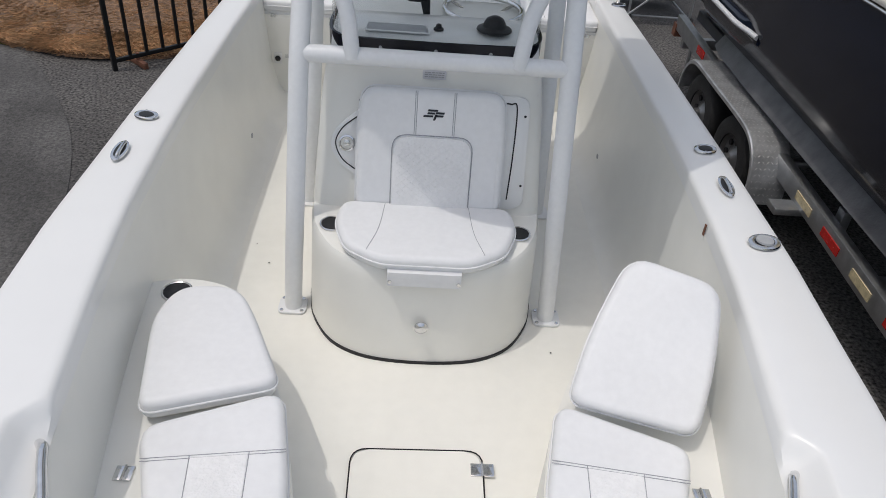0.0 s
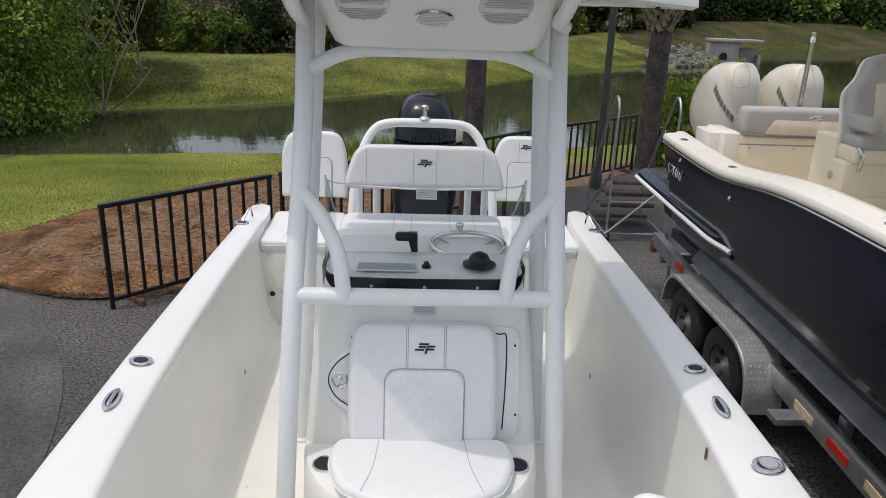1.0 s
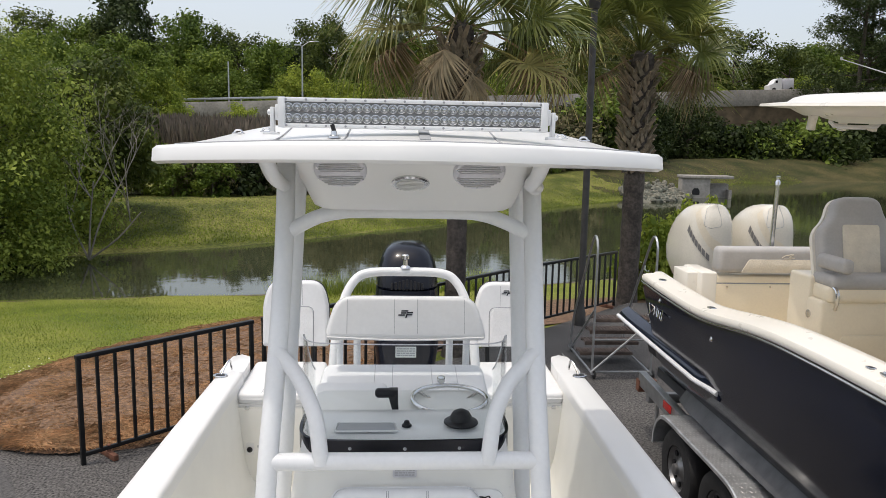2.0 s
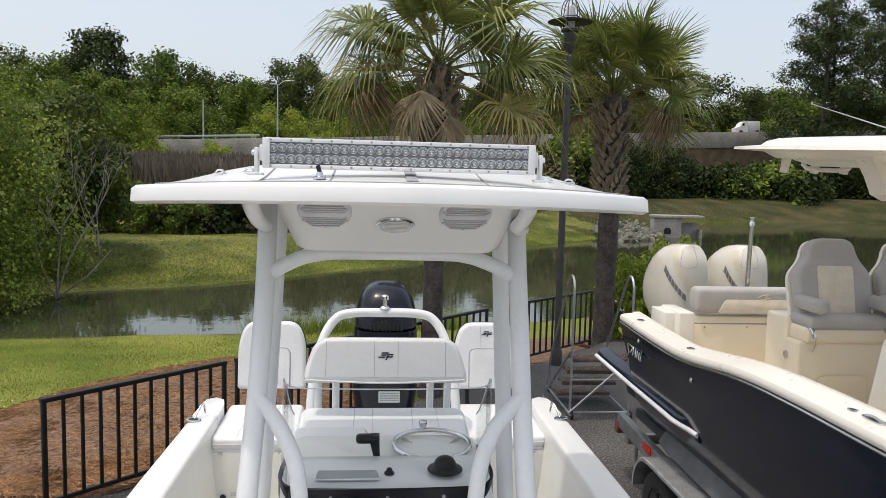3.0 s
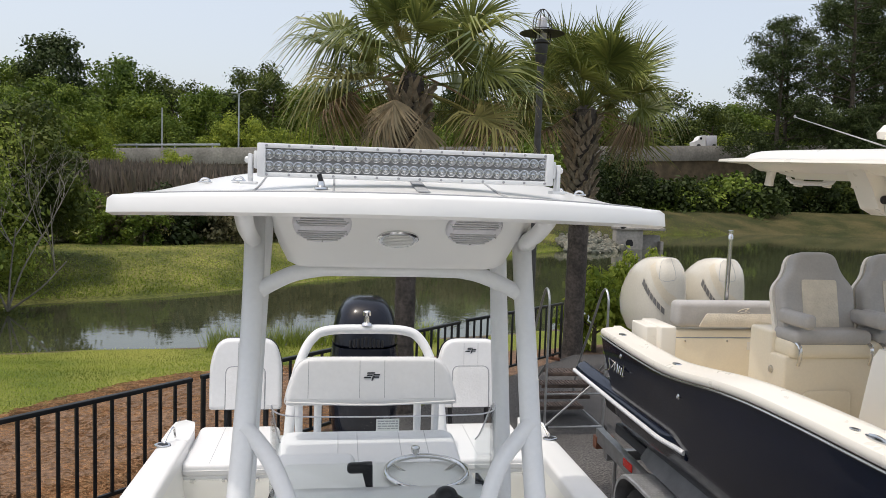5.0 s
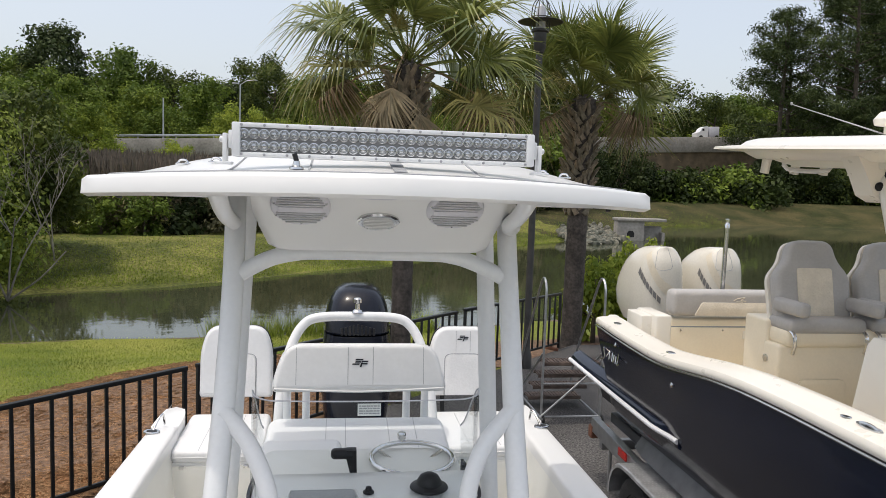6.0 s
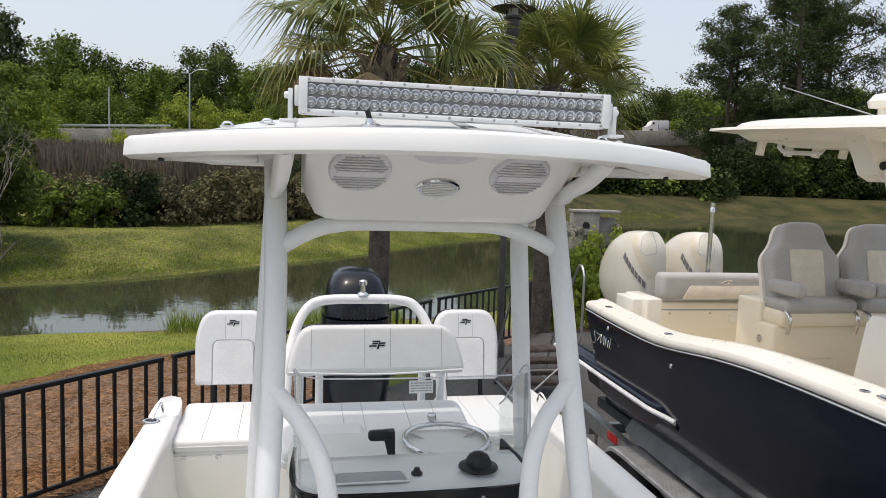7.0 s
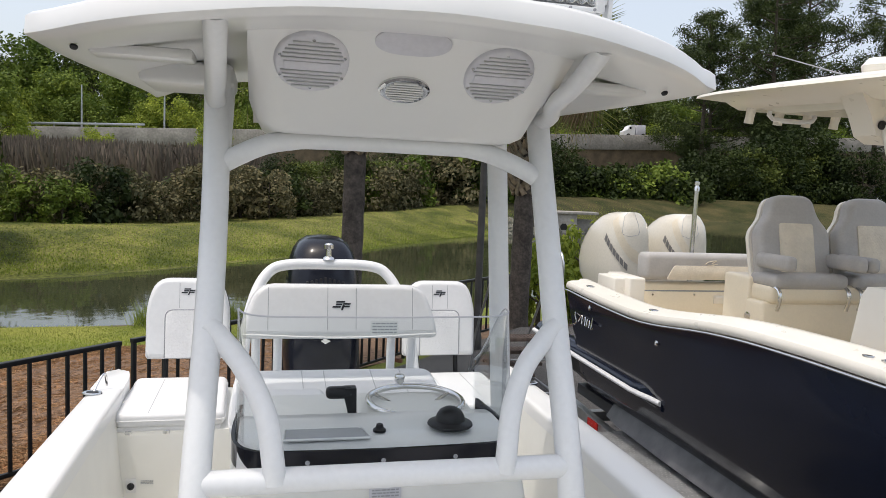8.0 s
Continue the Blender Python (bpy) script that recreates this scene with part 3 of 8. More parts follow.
bm = B()
loft(bm, [[(-w, y, z - 0.03), (-w * 0.9, y, z + 0.003), (0, y, z + 0.01), (w * 0.9, y, z + 0.003), (w, y, z - 0.03)] for y, w, z in ((v, interp(v, OUT_Y, OUT_X), soft(v, SH_Y, SH_Z) + 0.004) for v in np.linspace(-0.62, 0.25, 10))], closed=False)
part("bow_cap", bm, GEL, boat, "white moulded bow cap")
bm = B()
rings = []
for y in [v for v in CS if v < 6.0]:
    x = max(0.01, soft(y, IN_Y, IN_X) - 0.16)
    rings.append([(-x, y, 0), (0, y, 0.006), (x, y, 0)])
loft(bm, rings, closed=False)
part("sole", bm, SOLE, boat, "off-white moulded cockpit sole with dirt specks")
bm = B()
rnd = random.Random(3)
for i in range(9):
    x, y, r = rnd.uniform(-0.8, 0.8), rnd.uniform(2.6, 4.4), rnd.uniform(0.002, 0.0045)
    prism(bm, [(x + r * math.cos(a), y + r * math.sin(a) * 0.8) for a in (0, 1.05, 2.1, 3.14, 4.2, 5.2)], 0.0055, 0.0075, 0)
tagged(part("dirt_specks", bm, BLACK, boat, "tiny dark grit specks"), kind="stuff")

# bow deck, hatch and seat boxes
bm = B()
deck = [(-interp(y, IN_Y, IN_X) + 0.02, y) for y in (-0.2, 0.3, 0.8, 1.3, 1.7)]
prism(bm, deck + [(-0.35, 1.95), (0.35, 1.95)] + [(-x, y) for x, y in deck[::-1]], 0.0, 0.40, 0.02, 3)
part("bow_deck", bm, SOLE, boat)
bm = B()
out = round_poly([(-0.205, 2.2), (0.228, 2.2), (0.228, 2.935), (-0.22, 2.925)], 0.06)
prism(bm, out, 0.002, 0.013, 0.004, 1)
hatch = part("floor_hatch", bm, SOLE, boat, "flush white floor hatch with dark gap")
bm = B()
tube(bm, [(p.x * 1.015 + 0.0, (p.y - 2.57) * 1.015 + 2.57, 0.010) for p in out], 0.0026, 6, closed=True)
part("gasket", bm, BLACK, hatch)
bm = B()
for dx in (-0.022, 0.022):
    rbox(bm, (0.228 + dx, 2.855, 0.016), (0.036, 0.052, 0.006), 0.002)
tube(bm, [(0.228, 2.828, 0.019), (0.228, 2.882, 0.019)], 0.005, 8)
for dx in (-0.03, -0.012, 0.012, 0.03):
    for dy in (-0.015, 0.015):
        lathe(bm, [(0.004, 0), (0.003, 0.0015)], 8, Matrix.Translation((0.228 + dx, 2.855 + dy, 0.019)))
part("hinge", bm, STEEL, hatch, "polished steel hinge")


def mirrored(pts, s):
    return [(s * x, y) for x, y in pts]


for s in (-1, 1):
    bm = B()
    out = round_poly(mirrored([(0.30, 1.6), (0.33, 2.45), (0.385, 2.72), (0.57, 3.16), (0.66, 3.31), (0.84, 3.36), (1.02, 3.30), (0.93, 2.75), (0.80, 2.2), (0.66, 1.6)], s), [0.02, 0.1, 0.1, 0.12, 0.08, 0.1, 0.02, 0.02, 0.02, 0.02])
    prism(bm, out, 0.0, 0.385, 0.02, 3)
    part("bow_seat_box", bm, LINER, boat, "moulded white bow seat base")
    bm = B()
    z = 0.705
    o = 0.006 if s > 0 else -0.008
    tube(bm, [(s * (0.60 + o), 1.69, z), (s * (0.77 + o), 2.14, z), (s * (0.828 + o), 2.28, z), (s * (0.850 + o), 2.335, z - 0.003), (s * (0.872 + o), 2.36, z - 0.02)], 0.012, 10)
    part("grab_rail", bm, STEEL, boat, "polished steel grab rail under the gunwale")

cp = thing("cup_holder", (-0.86, 3.27, 0.386), "round black cup holder with polished rim in the seat base", "cup holder", "cup holders")


def cup(at, r, parent, depth=0.07):
    m = Matrix.Translation(at)
    b1 = B()
    lathe(b1, [(r * 0.9, 0.0015), (r * 0.8, -depth), (0.002, -depth), (0.002, -depth + 0.004), (r * 0.74, -depth + 0.006), (r * 0.84, 0.0025)], 24, m @ Matrix.Translation((0, 0, 0.002)))
    inner = part("well", b1, BLACK, parent)
    b2 = B()
    tube(b2, [m @ Vector((r * math.cos(a), r * math.sin(a), 0.003)) for a in (2 * math.pi * i / 28 for i in range(28))], r * 0.09, 8, closed=True)
    part("rim", b2, STEEL, parent, "polished steel rim")
    # flat black disc across the mouth, for the shade inside the well
    b3 = B()
    lathe(b3, [(r * 0.92, 0), (r * 0.92, 0.003), (0.002, 0.003)], 24, m)
    part("shadow_gap", b3, BLACK, parent)


cup((-0.86, 3.27, 0.386), 0.05, cp)


def rod_holder(x, y, z, s, r=0.038):
    """A flush rod holder: an oval polished flange round a dark bore."""
    t = thing("rod_holder", (x, y, z), "oval polished steel rod holder flush in the white gunwale", "rod holder", "rod holders")
    m = pose(x, y, z + 0.004, 0, 0, s * 22)
    b = B()
    prof = [(1.0, 0.0), (0.97, 0.005), (0.8, 0.008), (0.62, 0.006), (0.56, 0.0)]
    rings = [[m @ Vector((k * r * 1.35 * math.cos(a), k * r * math.sin(a), h)) for a in (2 * math.pi * i / 26 for i in range(26))] for k, h in prof]
    loft(b, rings)
    part("flange", b, STEEL, t)
    b = B()
    rings = [[m @ Vector((k * r * 1.35 * math.cos(a), k * r * math.sin(a), h)) for a in (2 * math.pi * i / 20 for i in range(20))] for k, h in ((0.60, 0.0069), (0.5, 0.0075))]
    loft(b, rings)
    part("bore", b, BLACK, t)
    b = B()
    for a in (0, 2.1, 4.2):
        lathe(b, [(0.005, 0), (0.004, 0.002)], 8, m @ Matrix.Translation((0.8 * r * 1.35 * math.cos(a), 0.8 * r * math.sin(a), 0.007)))
    tagged(part("screws", b, ALLOY, t), kind="stuff")
    return t


rod_holder(-1.13, 3.955, 0.712, -1)
rod_holder(1.13, 3.955, 0.712, 1)
for s in (-1, 1):
    t = rod_holder(s * 1.17, 5.92, 0.694, s)
    b = B()
    tube(b, [(s * 1.165, 5.935, 0.70), (s * 1.155, 5.97, 0.735), (s * 1.14, 6.01, 0.765), (s * 1.13, 6.035, 0.76), (s * 1.127, 6.05, 0.70)], 0.007, 8)
    part("hoop", b, STEEL, t, "bent polished steel hoop")
t = rod_holder(1.125, 3.275, 0.722, 1, 0.045)
b = B()
lathe(b, [(0.03, 0.0), (0.028, 0.006), (0.004, 0.009)], 20, pose(1.125, 3.275, 0.733))
part("cap", b, GREYP, t, "white filler cap")


def cleat(x, y, z, s):
    t = thing("cleat", (x, y, z), "flush polished steel pop-up cleat in the gunwale", "cleat", "cleats")
    m = pose(x, y, z + 0.004, 0, 0, -s * 4)
    b = B()
    prism(b, [(0.026 * math.cos(a), 0.075 * math.sin(a)) for a in (2 * math.pi * i / 28 for i in range(28))], 0, 0.006, 0.003, 2, m=m)
    part("base_plate", b, STEEL, t)
    b = B()
    prism(b, [(0.017 * math.cos(a), 0.055 * math.sin(a)) for a in (2 * math.pi * i / 24 for i in range(24))], 0.0055, 0.0075, 0, m=m)
    part("recess", b, BLACK, t)
    b = B()
    tube(b, [m @ Vector((0.004, -0.055, 0.006)), m @ Vector((0.004, -0.03, 0.012)), m @ Vector((0.004, 0.03, 0.012)), m @ Vector((0.004, 0.055, 0.006))], 0.008, 10)
    part("horn", b, STEEL, t)


cleat(-1.125, 3.645, 0.718, -1)
cleat(1.115, 3.645, 0.718, 1)

b = B()
rbox(b, (0.984, 3.428, 0.665), (0.004, 0.012, 0.045), 0.001)
part("rust_mark", b, RUST, boat, "small rust-brown scuff")

# transom, stern deck
bm = B()
prism(bm, round_poly([(-1.07, 5.80), (1.07, 5.80), (1.07, 6.56), (-1.07, 6.56)], 0.03), 0.0, 0.53, 0.03, 3)
part("transom_deck", bm, LINER, boat, "moulded white stern deck")
for s in (-1, 1):
    bm = B()
    prism(bm, round_poly([(s * 1.045, 6.02), (s * 1.05, 6.28), (s * 1.09, 6.44), (s * 1.19, 6.44), (s * 1.205, 6.26), (s * 1.207, 6.02)], [0.03, 0.12, 0.05, 0.05, 0.1, 0.03]), 0.40, 0.686, 0.07, 6)
    part("quarter_coaming", bm, GEL, boat, "rounded white stern quarters")
bm = B()
rbox(bm, (-0.965, 5.797, 0.255), (0.05, 0.008, 0.075), 0.004)
outlet = part("outlet_plate", bm, GEL, boat)
bm = B()
lathe(bm, [(0.018, 0), (0.018, 0.006), (0.013, 0.014), (0.006, 0.026)], 16, basis((-0.965, 5.788, 0.255), (1, 0, 0), (0, 0, 1)))
part("switch_knob", bm, BLACK, outlet, "black rotary battery switch")
bars(basis((-0.89, 5.799 - 0.001, 0.27), (1, 0, 0), (0, 0, 1)), 0.06, 0.022, 3, boat, GREYP)
for s in (-1, 1):
    bm = B()
    lathe(bm, [(0.014, 0), (0.014, 0.004), (0.006, 0.006)], 12, basis((s * 0.955, 4.9, 0.16), (0, 1, 0), (0, 0, 1)))
    part("drain_fitting", bm, GREYP, boat)

# ---- cushions ----
def cushion(name, outline, thick, m, parent, material=VINYL, label="", bevel=0.028, crown=0.0):
    """A padded cushion: a rounded slab, its top face slightly full; lies in the plane of m."""
    b = B()
    pad_shape(b, outline, thick, bevel, m)
    ob = part(name, b, material, parent, label, sharp=60)
    b = B()
    tube(b, [m @ Vector((p[0], p[1], thick * 0.52)) for p in outline], 0.0032, 6, closed=True, curve=False)
    cx = sum(p[0] for p in outline) / len(outline)
    cy = sum(p[1] for p in outline) / len(outline)
    for v in b.verts:
        q = m.inverted() @ v.co
        q.x, q.y = cx + (q.x - cx) * 1.004, cy + (q.y - cy) * 1.004
        v.co = m @ q
    part("piping", b, VINYL, ob)
    return ob


def seams(lines, z, m, parent, r=0.0013):
    for line in lines:
        b = B()
        tube(b, [m @ Vector((x, y, z)) for x, y in line], r, 5, res=4)
        part("seam", b, SEAM, parent, "fine grey stitched seam")


def bow_cushion(s, pad_m):
    side = "flat" if s < 0 else "propped up"
    t = thing("bow_seat_cushion", (s * 0.55, 2.4, 0.386), "white vinyl bow seat cushion on the moulded seat base", "cushion", "bow seat cushions")
    m = pose(0, 0, 0.386)
    out = round_poly(mirrored([(0.29, 1.7), (0.335, 2.45), (0.40, 2.765), (0.765, 2.61), (0.655, 2.3), (0.55, 1.7)], s), [0.03, 0.05, 0.05, 0.05, 0.05, 0.03])
    c = cushion("seat_pad", out, 0.085, m, t)
    lines = [[(s * 0.356, 2.545), (s * 0.722, 2.495)], [(s * 0.354, 2.536), (s * 0.72, 2.486)], [(s * 0.45, 2.53), (s * 0.385, 1.75)], [(s * 0.60, 2.51), (s * 0.50, 1.75)]]
    seams(lines, 0.0855, m, c)
    b = B()
    prism(b, mirrored([(0.452, 2.522), (0.596, 2.505), (0.505, 1.8), (0.39, 1.8)], s), 0.085, 0.0865, 0, m=m)
    part("quilted_insert", b, QUILT, c, "diamond quilted white centre panel")
    b = B()
    for dx in (-0.013, 0.013):
        rbox(b, (s * (0.782 + dx), 2.51, 0.3885), (0.022, 0.046, 0.005), 0.0015)
        for dy in (-0.013, 0.013):
            lathe(b, [(0.0045, 0), (0.0035, 0.002)], 8, pose(s * (0.784 + dx), 2.51 + dy, 0.3905))
    tube(b, [(s * 0.782, 2.486, 0.391), (s * 0.782, 2.534, 0.391)], 0.004, 8)
    part("hinge", b, STEEL, t, "small polished steel hinge")
    t2 = thing("bow_lounge_cushion", (s * 0.62, 2.9, 0.40), f"white vinyl bow backrest pad, {side} behind the seat cushion", "cushion", "bow lounge cushions")
    return t2


# backrest pads: one lies flat on the seat base, the other is propped up
flat_rest = bow_cushion(-1, None)
m = Matrix.Translation((0, 0, 0.40))
out = round_poly([(-0.79, 2.665), (-0.415, 2.79), (-0.545, 3.08), (-0.625, 3.225), (-0.825, 3.215), (-0.868, 3.06)], [0.05, 0.05, 0.12, 0.09, 0.08, 0.12])
cushion("pad", out, 0.075, m, flat_rest, bevel=0.026)
b = B()
prism(b, round_poly([(-0.77, 2.72), (-0.43, 2.80), (-0.60, 3.18), (-0.85, 3.2)], 0.05), 0.3865, 0.402, 0.002)
part("backing_board", b, GEL, flat_rest, "thin white backing board")
prop = bow_cushion(1, None)
m = basis((0.432, 2.775, 0.445), (0.36, -0.115, 0.0), (0.14, 0.35, 0.29))
out = round_poly([(0.0, 0.0), (0.375, 0.0), (0.388, 0.23), (0.365, 0.455), (0.085, 0.492), (0.018, 0.23)], [0.05, 0.05, 0.2, 0.07, 0.08, 0.2])
cushion("pad", out, 0.07, m @ Matrix.Translation((0, 0, -0.02)), prop, bevel=0.026)
b = B()
prism(b, round_poly([(0.03, 0.03), (0.34, 0.03), (0.28, 0.42), (0.08, 0.42)], 0.05), -0.034, -0.019, 0.004, m=m)
part("backing_board", b, GEL, prop, "thin white backing board")
b = B()
tube(b, [m @ Vector((0.18, 0.35, -0.03)), m @ Vector((0.18, 0.33, -0.12)), (0.70, 3.02, 0.39)], 0.012, 8)
part("prop_arm", b, STEEL, prop, "steel prop arm")

# ---- centre console ----
con = thing("centre_console", (0, 4.1, 0.0), "white moulded centre console with padded front seat and windscreen", "console")
base_arc = [(-0.475, 4.75), (-0.48, 3.9), (-0.471, 3.72), (-0.44, 3.60), (-0.36, 3.47), (-0.24, 3.395), (-0.09, 3.366), (0.09, 3.366), (0.24, 3.395), (0.36, 3.47), (0.44, 3.60), (0.471, 3.72), (0.48, 3.9), (0.475, 4.75)]
base_out = [(p.x, p.y) for p in smooth_path([(x, y, 0) for x, y in base_arc], 4)]
bm = B()
prism(bm, [(x, y - 0.006) for x, y in base_out], 0.004, 0.016, 0)
part("base_gasket", bm, BLACK, con, "black sealant line round the foot")
bm = B()
rings = []
for z, k, dy in ((0.006, 1.0, 0.0), (0.03, 0.995, 0.004), (0.2, 0.985, 0.015), (0.36, 0.975, 0.025), (0.42, 0.97, 0.03), (0.438, 0.955, 0.042), (0.44, 0.90, 0.07)):
    rings.append([(x * k, y + (dy if y < 3.9 else 0), z) for x, y in base_out])
loft(bm, rings)
part("seat_base", bm, LINER, con, "rounded off-white seat base")
bm = B()
rings = []
for z, w, y0 in ((0.43, 0.468, 3.80), (0.6, 0.455, 3.84), (0.85, 0.435, 3.895), (0.97, 0.42, 3.93), (1.012, 0.41, 3.955), (1.02, 0.39, 3.98)):
    rings.append([(x, y, z) for x, y in round_poly([(-w, y0), (w, y0), (w, 4.72), (-w, 4.72)], [0.07, 0.07, 0.03, 0.03], 4)])
loft(bm, rings)
body = part("console_body", bm, LINER, con, "off-white moulded console body")
# dash top with raised binnacle, sloping helm
bm = B()
prof = [(3.99, 1.015), (4.05, 1.075), (4.12, 1.085), (4.24, 1.085), (4.32, 1.075), (4.45, 0.98), (4.62, 0.86), (4.72, 0.84)]
loft(bm, [[(x * (0.40 - 0.0), y, z) for y, z in prof] + [(x * 0.40, 4.72, 0.7), (x * 0.40, 3.99, 0.7)] for x in (-1, -0.95, 0.95, 1)])
part("dash", bm, GEL, con, "glossy white dash")
bm = B()
prism(bm, round_poly([(-0.27, 4.055), (-0.035, 4.055), (-0.045, 4.135), (-0.265, 4.135)], 0.012), 1.083, 1.0905, 0.002)
part("glove_lid", bm, GREYP, con, "grey textured glovebox lid")
bm = B()
tube(bm, [(x, y, 1.088) for x, y in round_poly([(-0.275, 4.05), (-0.025, 4.05), (-0.038, 4.14), (-0.27, 4.14)], 0.012)], 0.004, 6, closed=True)
part("lid_surround", bm, GEL, con)
# black band and windscreen
BAND = [(-0.40, 4.42), (-0.415, 4.20), (-0.405, 4.07), (-0.36, 4.005), (-0.28, 3.985), (0, 3.975), (0.28, 3.985), (0.36, 4.005), (0.405, 4.07), (0.415, 4.20), (0.40, 4.42)]


def wall_strip(path, z0, z1, t, lean=0.0):
    """A thin upright sheet along a path in plan, leaning back by lean."""
    c = [Vector((x, y, 0)) for x, y in path]
    c = smooth_path(c, 4)
    rings = []
    for i, p in enumerate(c):
        d = (c[min(i + 1, len(c) - 1)] - c[max(i - 1, 0)]).normalized()
        nrm = Vector((d.y, -d.x, 0))
        a, b = (z0(p) if callable(z0) else z0), (z1(p) if callable(z1) else z1)
        sh = Vector((0, lean * (b - a), 0))
        rings.append([p + nrm * t / 2 + Vector((0, 0, a)), p - nrm * t / 2 + Vector((0, 0, a)), p - nrm * t / 2 + sh + Vector((0, 0, b)), p + nrm * t / 2 + sh + Vector((0, 0, b))])
    return loft(B(), rings)


part("windscreen_band", wall_strip(BAND, 1.018, 1.082, 0.012), ACRYL, con, "glossy black band along the windscreen's foot")
ws = part("windscreen", wall_strip([(x * 0.985, y + 0.012) for x, y in BAND], 1.03, lambda p: 1.445 - 0.24 * smooth01((p.y - 4.12) / 0.35), 0.005, 0.10), PLEXI, con, "clear curved acrylic windscreen")
ws.visible_shadow = False
# pale tube drawn in for the highlight along the sheet's upper edge
bm = B()
edge = [Vector((x * 0.985, y + 0.012, 0)) for x, y in BAND]
tube(bm, [(p.x, p.y + 0.10 * (z - 1.03), z) for p, z in ((p, 1.445 - 0.24 * smooth01((p.y - 4.12) / 0.35)) for p in smooth_path(edge, 4))], 0.0028, 6, curve=False)
part("polished_edge", bm, PANEL, ws, "thin pale tube drawing the highlight on the windscreen's edge")
bm = B()
for x in (-0.21, 0.0, 0.21):
    lathe(bm, [(0.007, 0), (0.0065, 0.002), (0.002, 0.0025)], 12, basis((x, 3.975 - 0.006 + abs(x) * 0.03, 1.05), (1, 0, 0), (0, 0, 1)))
tagged(part("screws", bm, SEAM, con), kind="stuff")
lab = B()
mm = basis((0.0, 4.005 + 0.033, 1.413), (1, 0, 0), (0, 0.1, 1))
prism(lab, [(-0.040, -0.021), (0.040, -0.021), (0.040, 0.021), (-0.040, 0.021)], 0, 0.0012, 0, m=mm)
lab = part("warning_label", lab, GEL, con, "white notice sticker with grey print")
bars(mm @ Matrix.Translation((0, 0, 0.0015)), 0.07, 0.034, 4, lab, GREYP)
bm = B()
lathe(bm, [(0.070, 0), (0.076, 0.005), (0.074, 0.011), (0.050, 0.020), (0.046, 0.036), (0.036, 0.052), (0.018, 0.062), (0.002, 0.064)], 24, pose(0.226, 4.115, 1.094) @ Matrix.Scale(0.92, 4))
part("compass", bm, BLACK, con, "black domed compass")
bm = B()
lathe(bm, [(0.020, 0), (0.020, 0.006), (0.012, 0.012), (0.010, 0.022), (0.003, 0.025)], 14, pose(0.008, 4.11, 1.085))
part("dash_knob", bm, BLACK, con)
wheel_m = pose(0.21, 4.565, 1.035, 2, 0, 0)
bm = B()
tube(bm, [wheel_m @ Vector((0.172 * math.cos(a), 0.172 * math.sin(a), 0)) for a in (2 * math.pi * i / 40 for i in range(40))], 0.0115, 10, closed=True)
sw = part("steering_wheel", bm, STEEL, con, "polished steel steering wheel")
bm = B()
for a in (0.5, 2.6, 4.71):
    tube(bm, [wheel_m @ Vector((0.165 * math.cos(a), 0.165 * math.sin(a), 0)), wheel_m @ Vector((0.03 * math.cos(a), 0.03 * math.sin(a), -0.045))], 0.007, 6)
lathe(bm, [(0.035, -0.055), (0.035, -0.045), (0.012, -0.035)], 14, wheel_m)
part("spokes", bm, STEEL, sw)
bm = B()
lathe(bm, [(0.008, 0), (0.009, 0.02), (0.019, 0.032), (0.020, 0.05), (0.016, 0.058), (0.004, 0.06)], 14, pose(0.180, 4.735, 1.030))
part("wheel_knob", bm, STEEL, sw, "polished spinner knob")
bm = B()
lathe(bm, [(0.03, -0.2), (0.03, -0.05)], 10, wheel_m)
part("steering_column", bm, BLACK, con)
bm = B()
rbox(bm, (-0.082, 4.41, 1.118), (0.095, 0.045, 0.040), 0.016, 3)
loft(bm, [[(-0.048 + o + dx * k, 4.41 + dy, z) for dx, dy in ((-0.020, -0.02), (0.020, -0.02), (0.020, 0.02), (-0.020, 0.02))] for z, k, o in ((0.97, 0.6, 0.012), (1.02, 0.62, 0.012), (1.06, 0.75, 0.006), (1.10, 1.0, 0.0), (1.136, 0.95, 0.0))])
part("throttle_lever", bm, BLACK, con, "dark throttle lever")

# seat on the console's front
m = pose(0, 0, 0.438)
seat_out = round_poly([(-0.335, 3.76), (0.335, 3.76), (0.352, 3.62), (0.30, 3.46), (0.17, 3.375), (-0.17, 3.375), (-0.30, 3.46), (-0.352, 3.62)], 0.05, 4)
c = cushion("front_seat_pad", seat_out, 0.068, m, con, label="white vinyl seat pad")
seams([[(-0.165, 3.735), (-0.18, 3.56), (-0.215, 3.42)], [(0.165, 3.735), (0.18, 3.56), (0.215, 3.42)]], 0.0685, m, c)
bm = B()
prism(bm, round_poly([(-0.135, 3.355), (0.135, 3.355), (0.135, 3.385), (-0.135, 3.385)], 0.006), 0.395, 0.455, 0.008, 2)
part("seat_strap", bm, VINYL, con, "white vinyl flap with snaps")
bm = B()
for x in (-0.125, 0.125):
    lathe(bm, [(0.008, 0), (0.007, 0.004), (0.002, 0.005)], 10, basis((x, 3.354, 0.415), (1, 0, 0), (0, 0, 1)))
tagged(part("snaps", bm, STEEL, con), kind="stuff")
bm = B()
lathe(bm, [(0.026, 0), (0.026, 0.008), (0.02, 0.014), (0.012, 0.018), (0.003, 0.018)], 18, basis((0.0, 3.358, 0.20), (1, 0, 0), (0, 0.05, 1)))
part("drain_knob", bm, STEEL, con, "round polished latch")
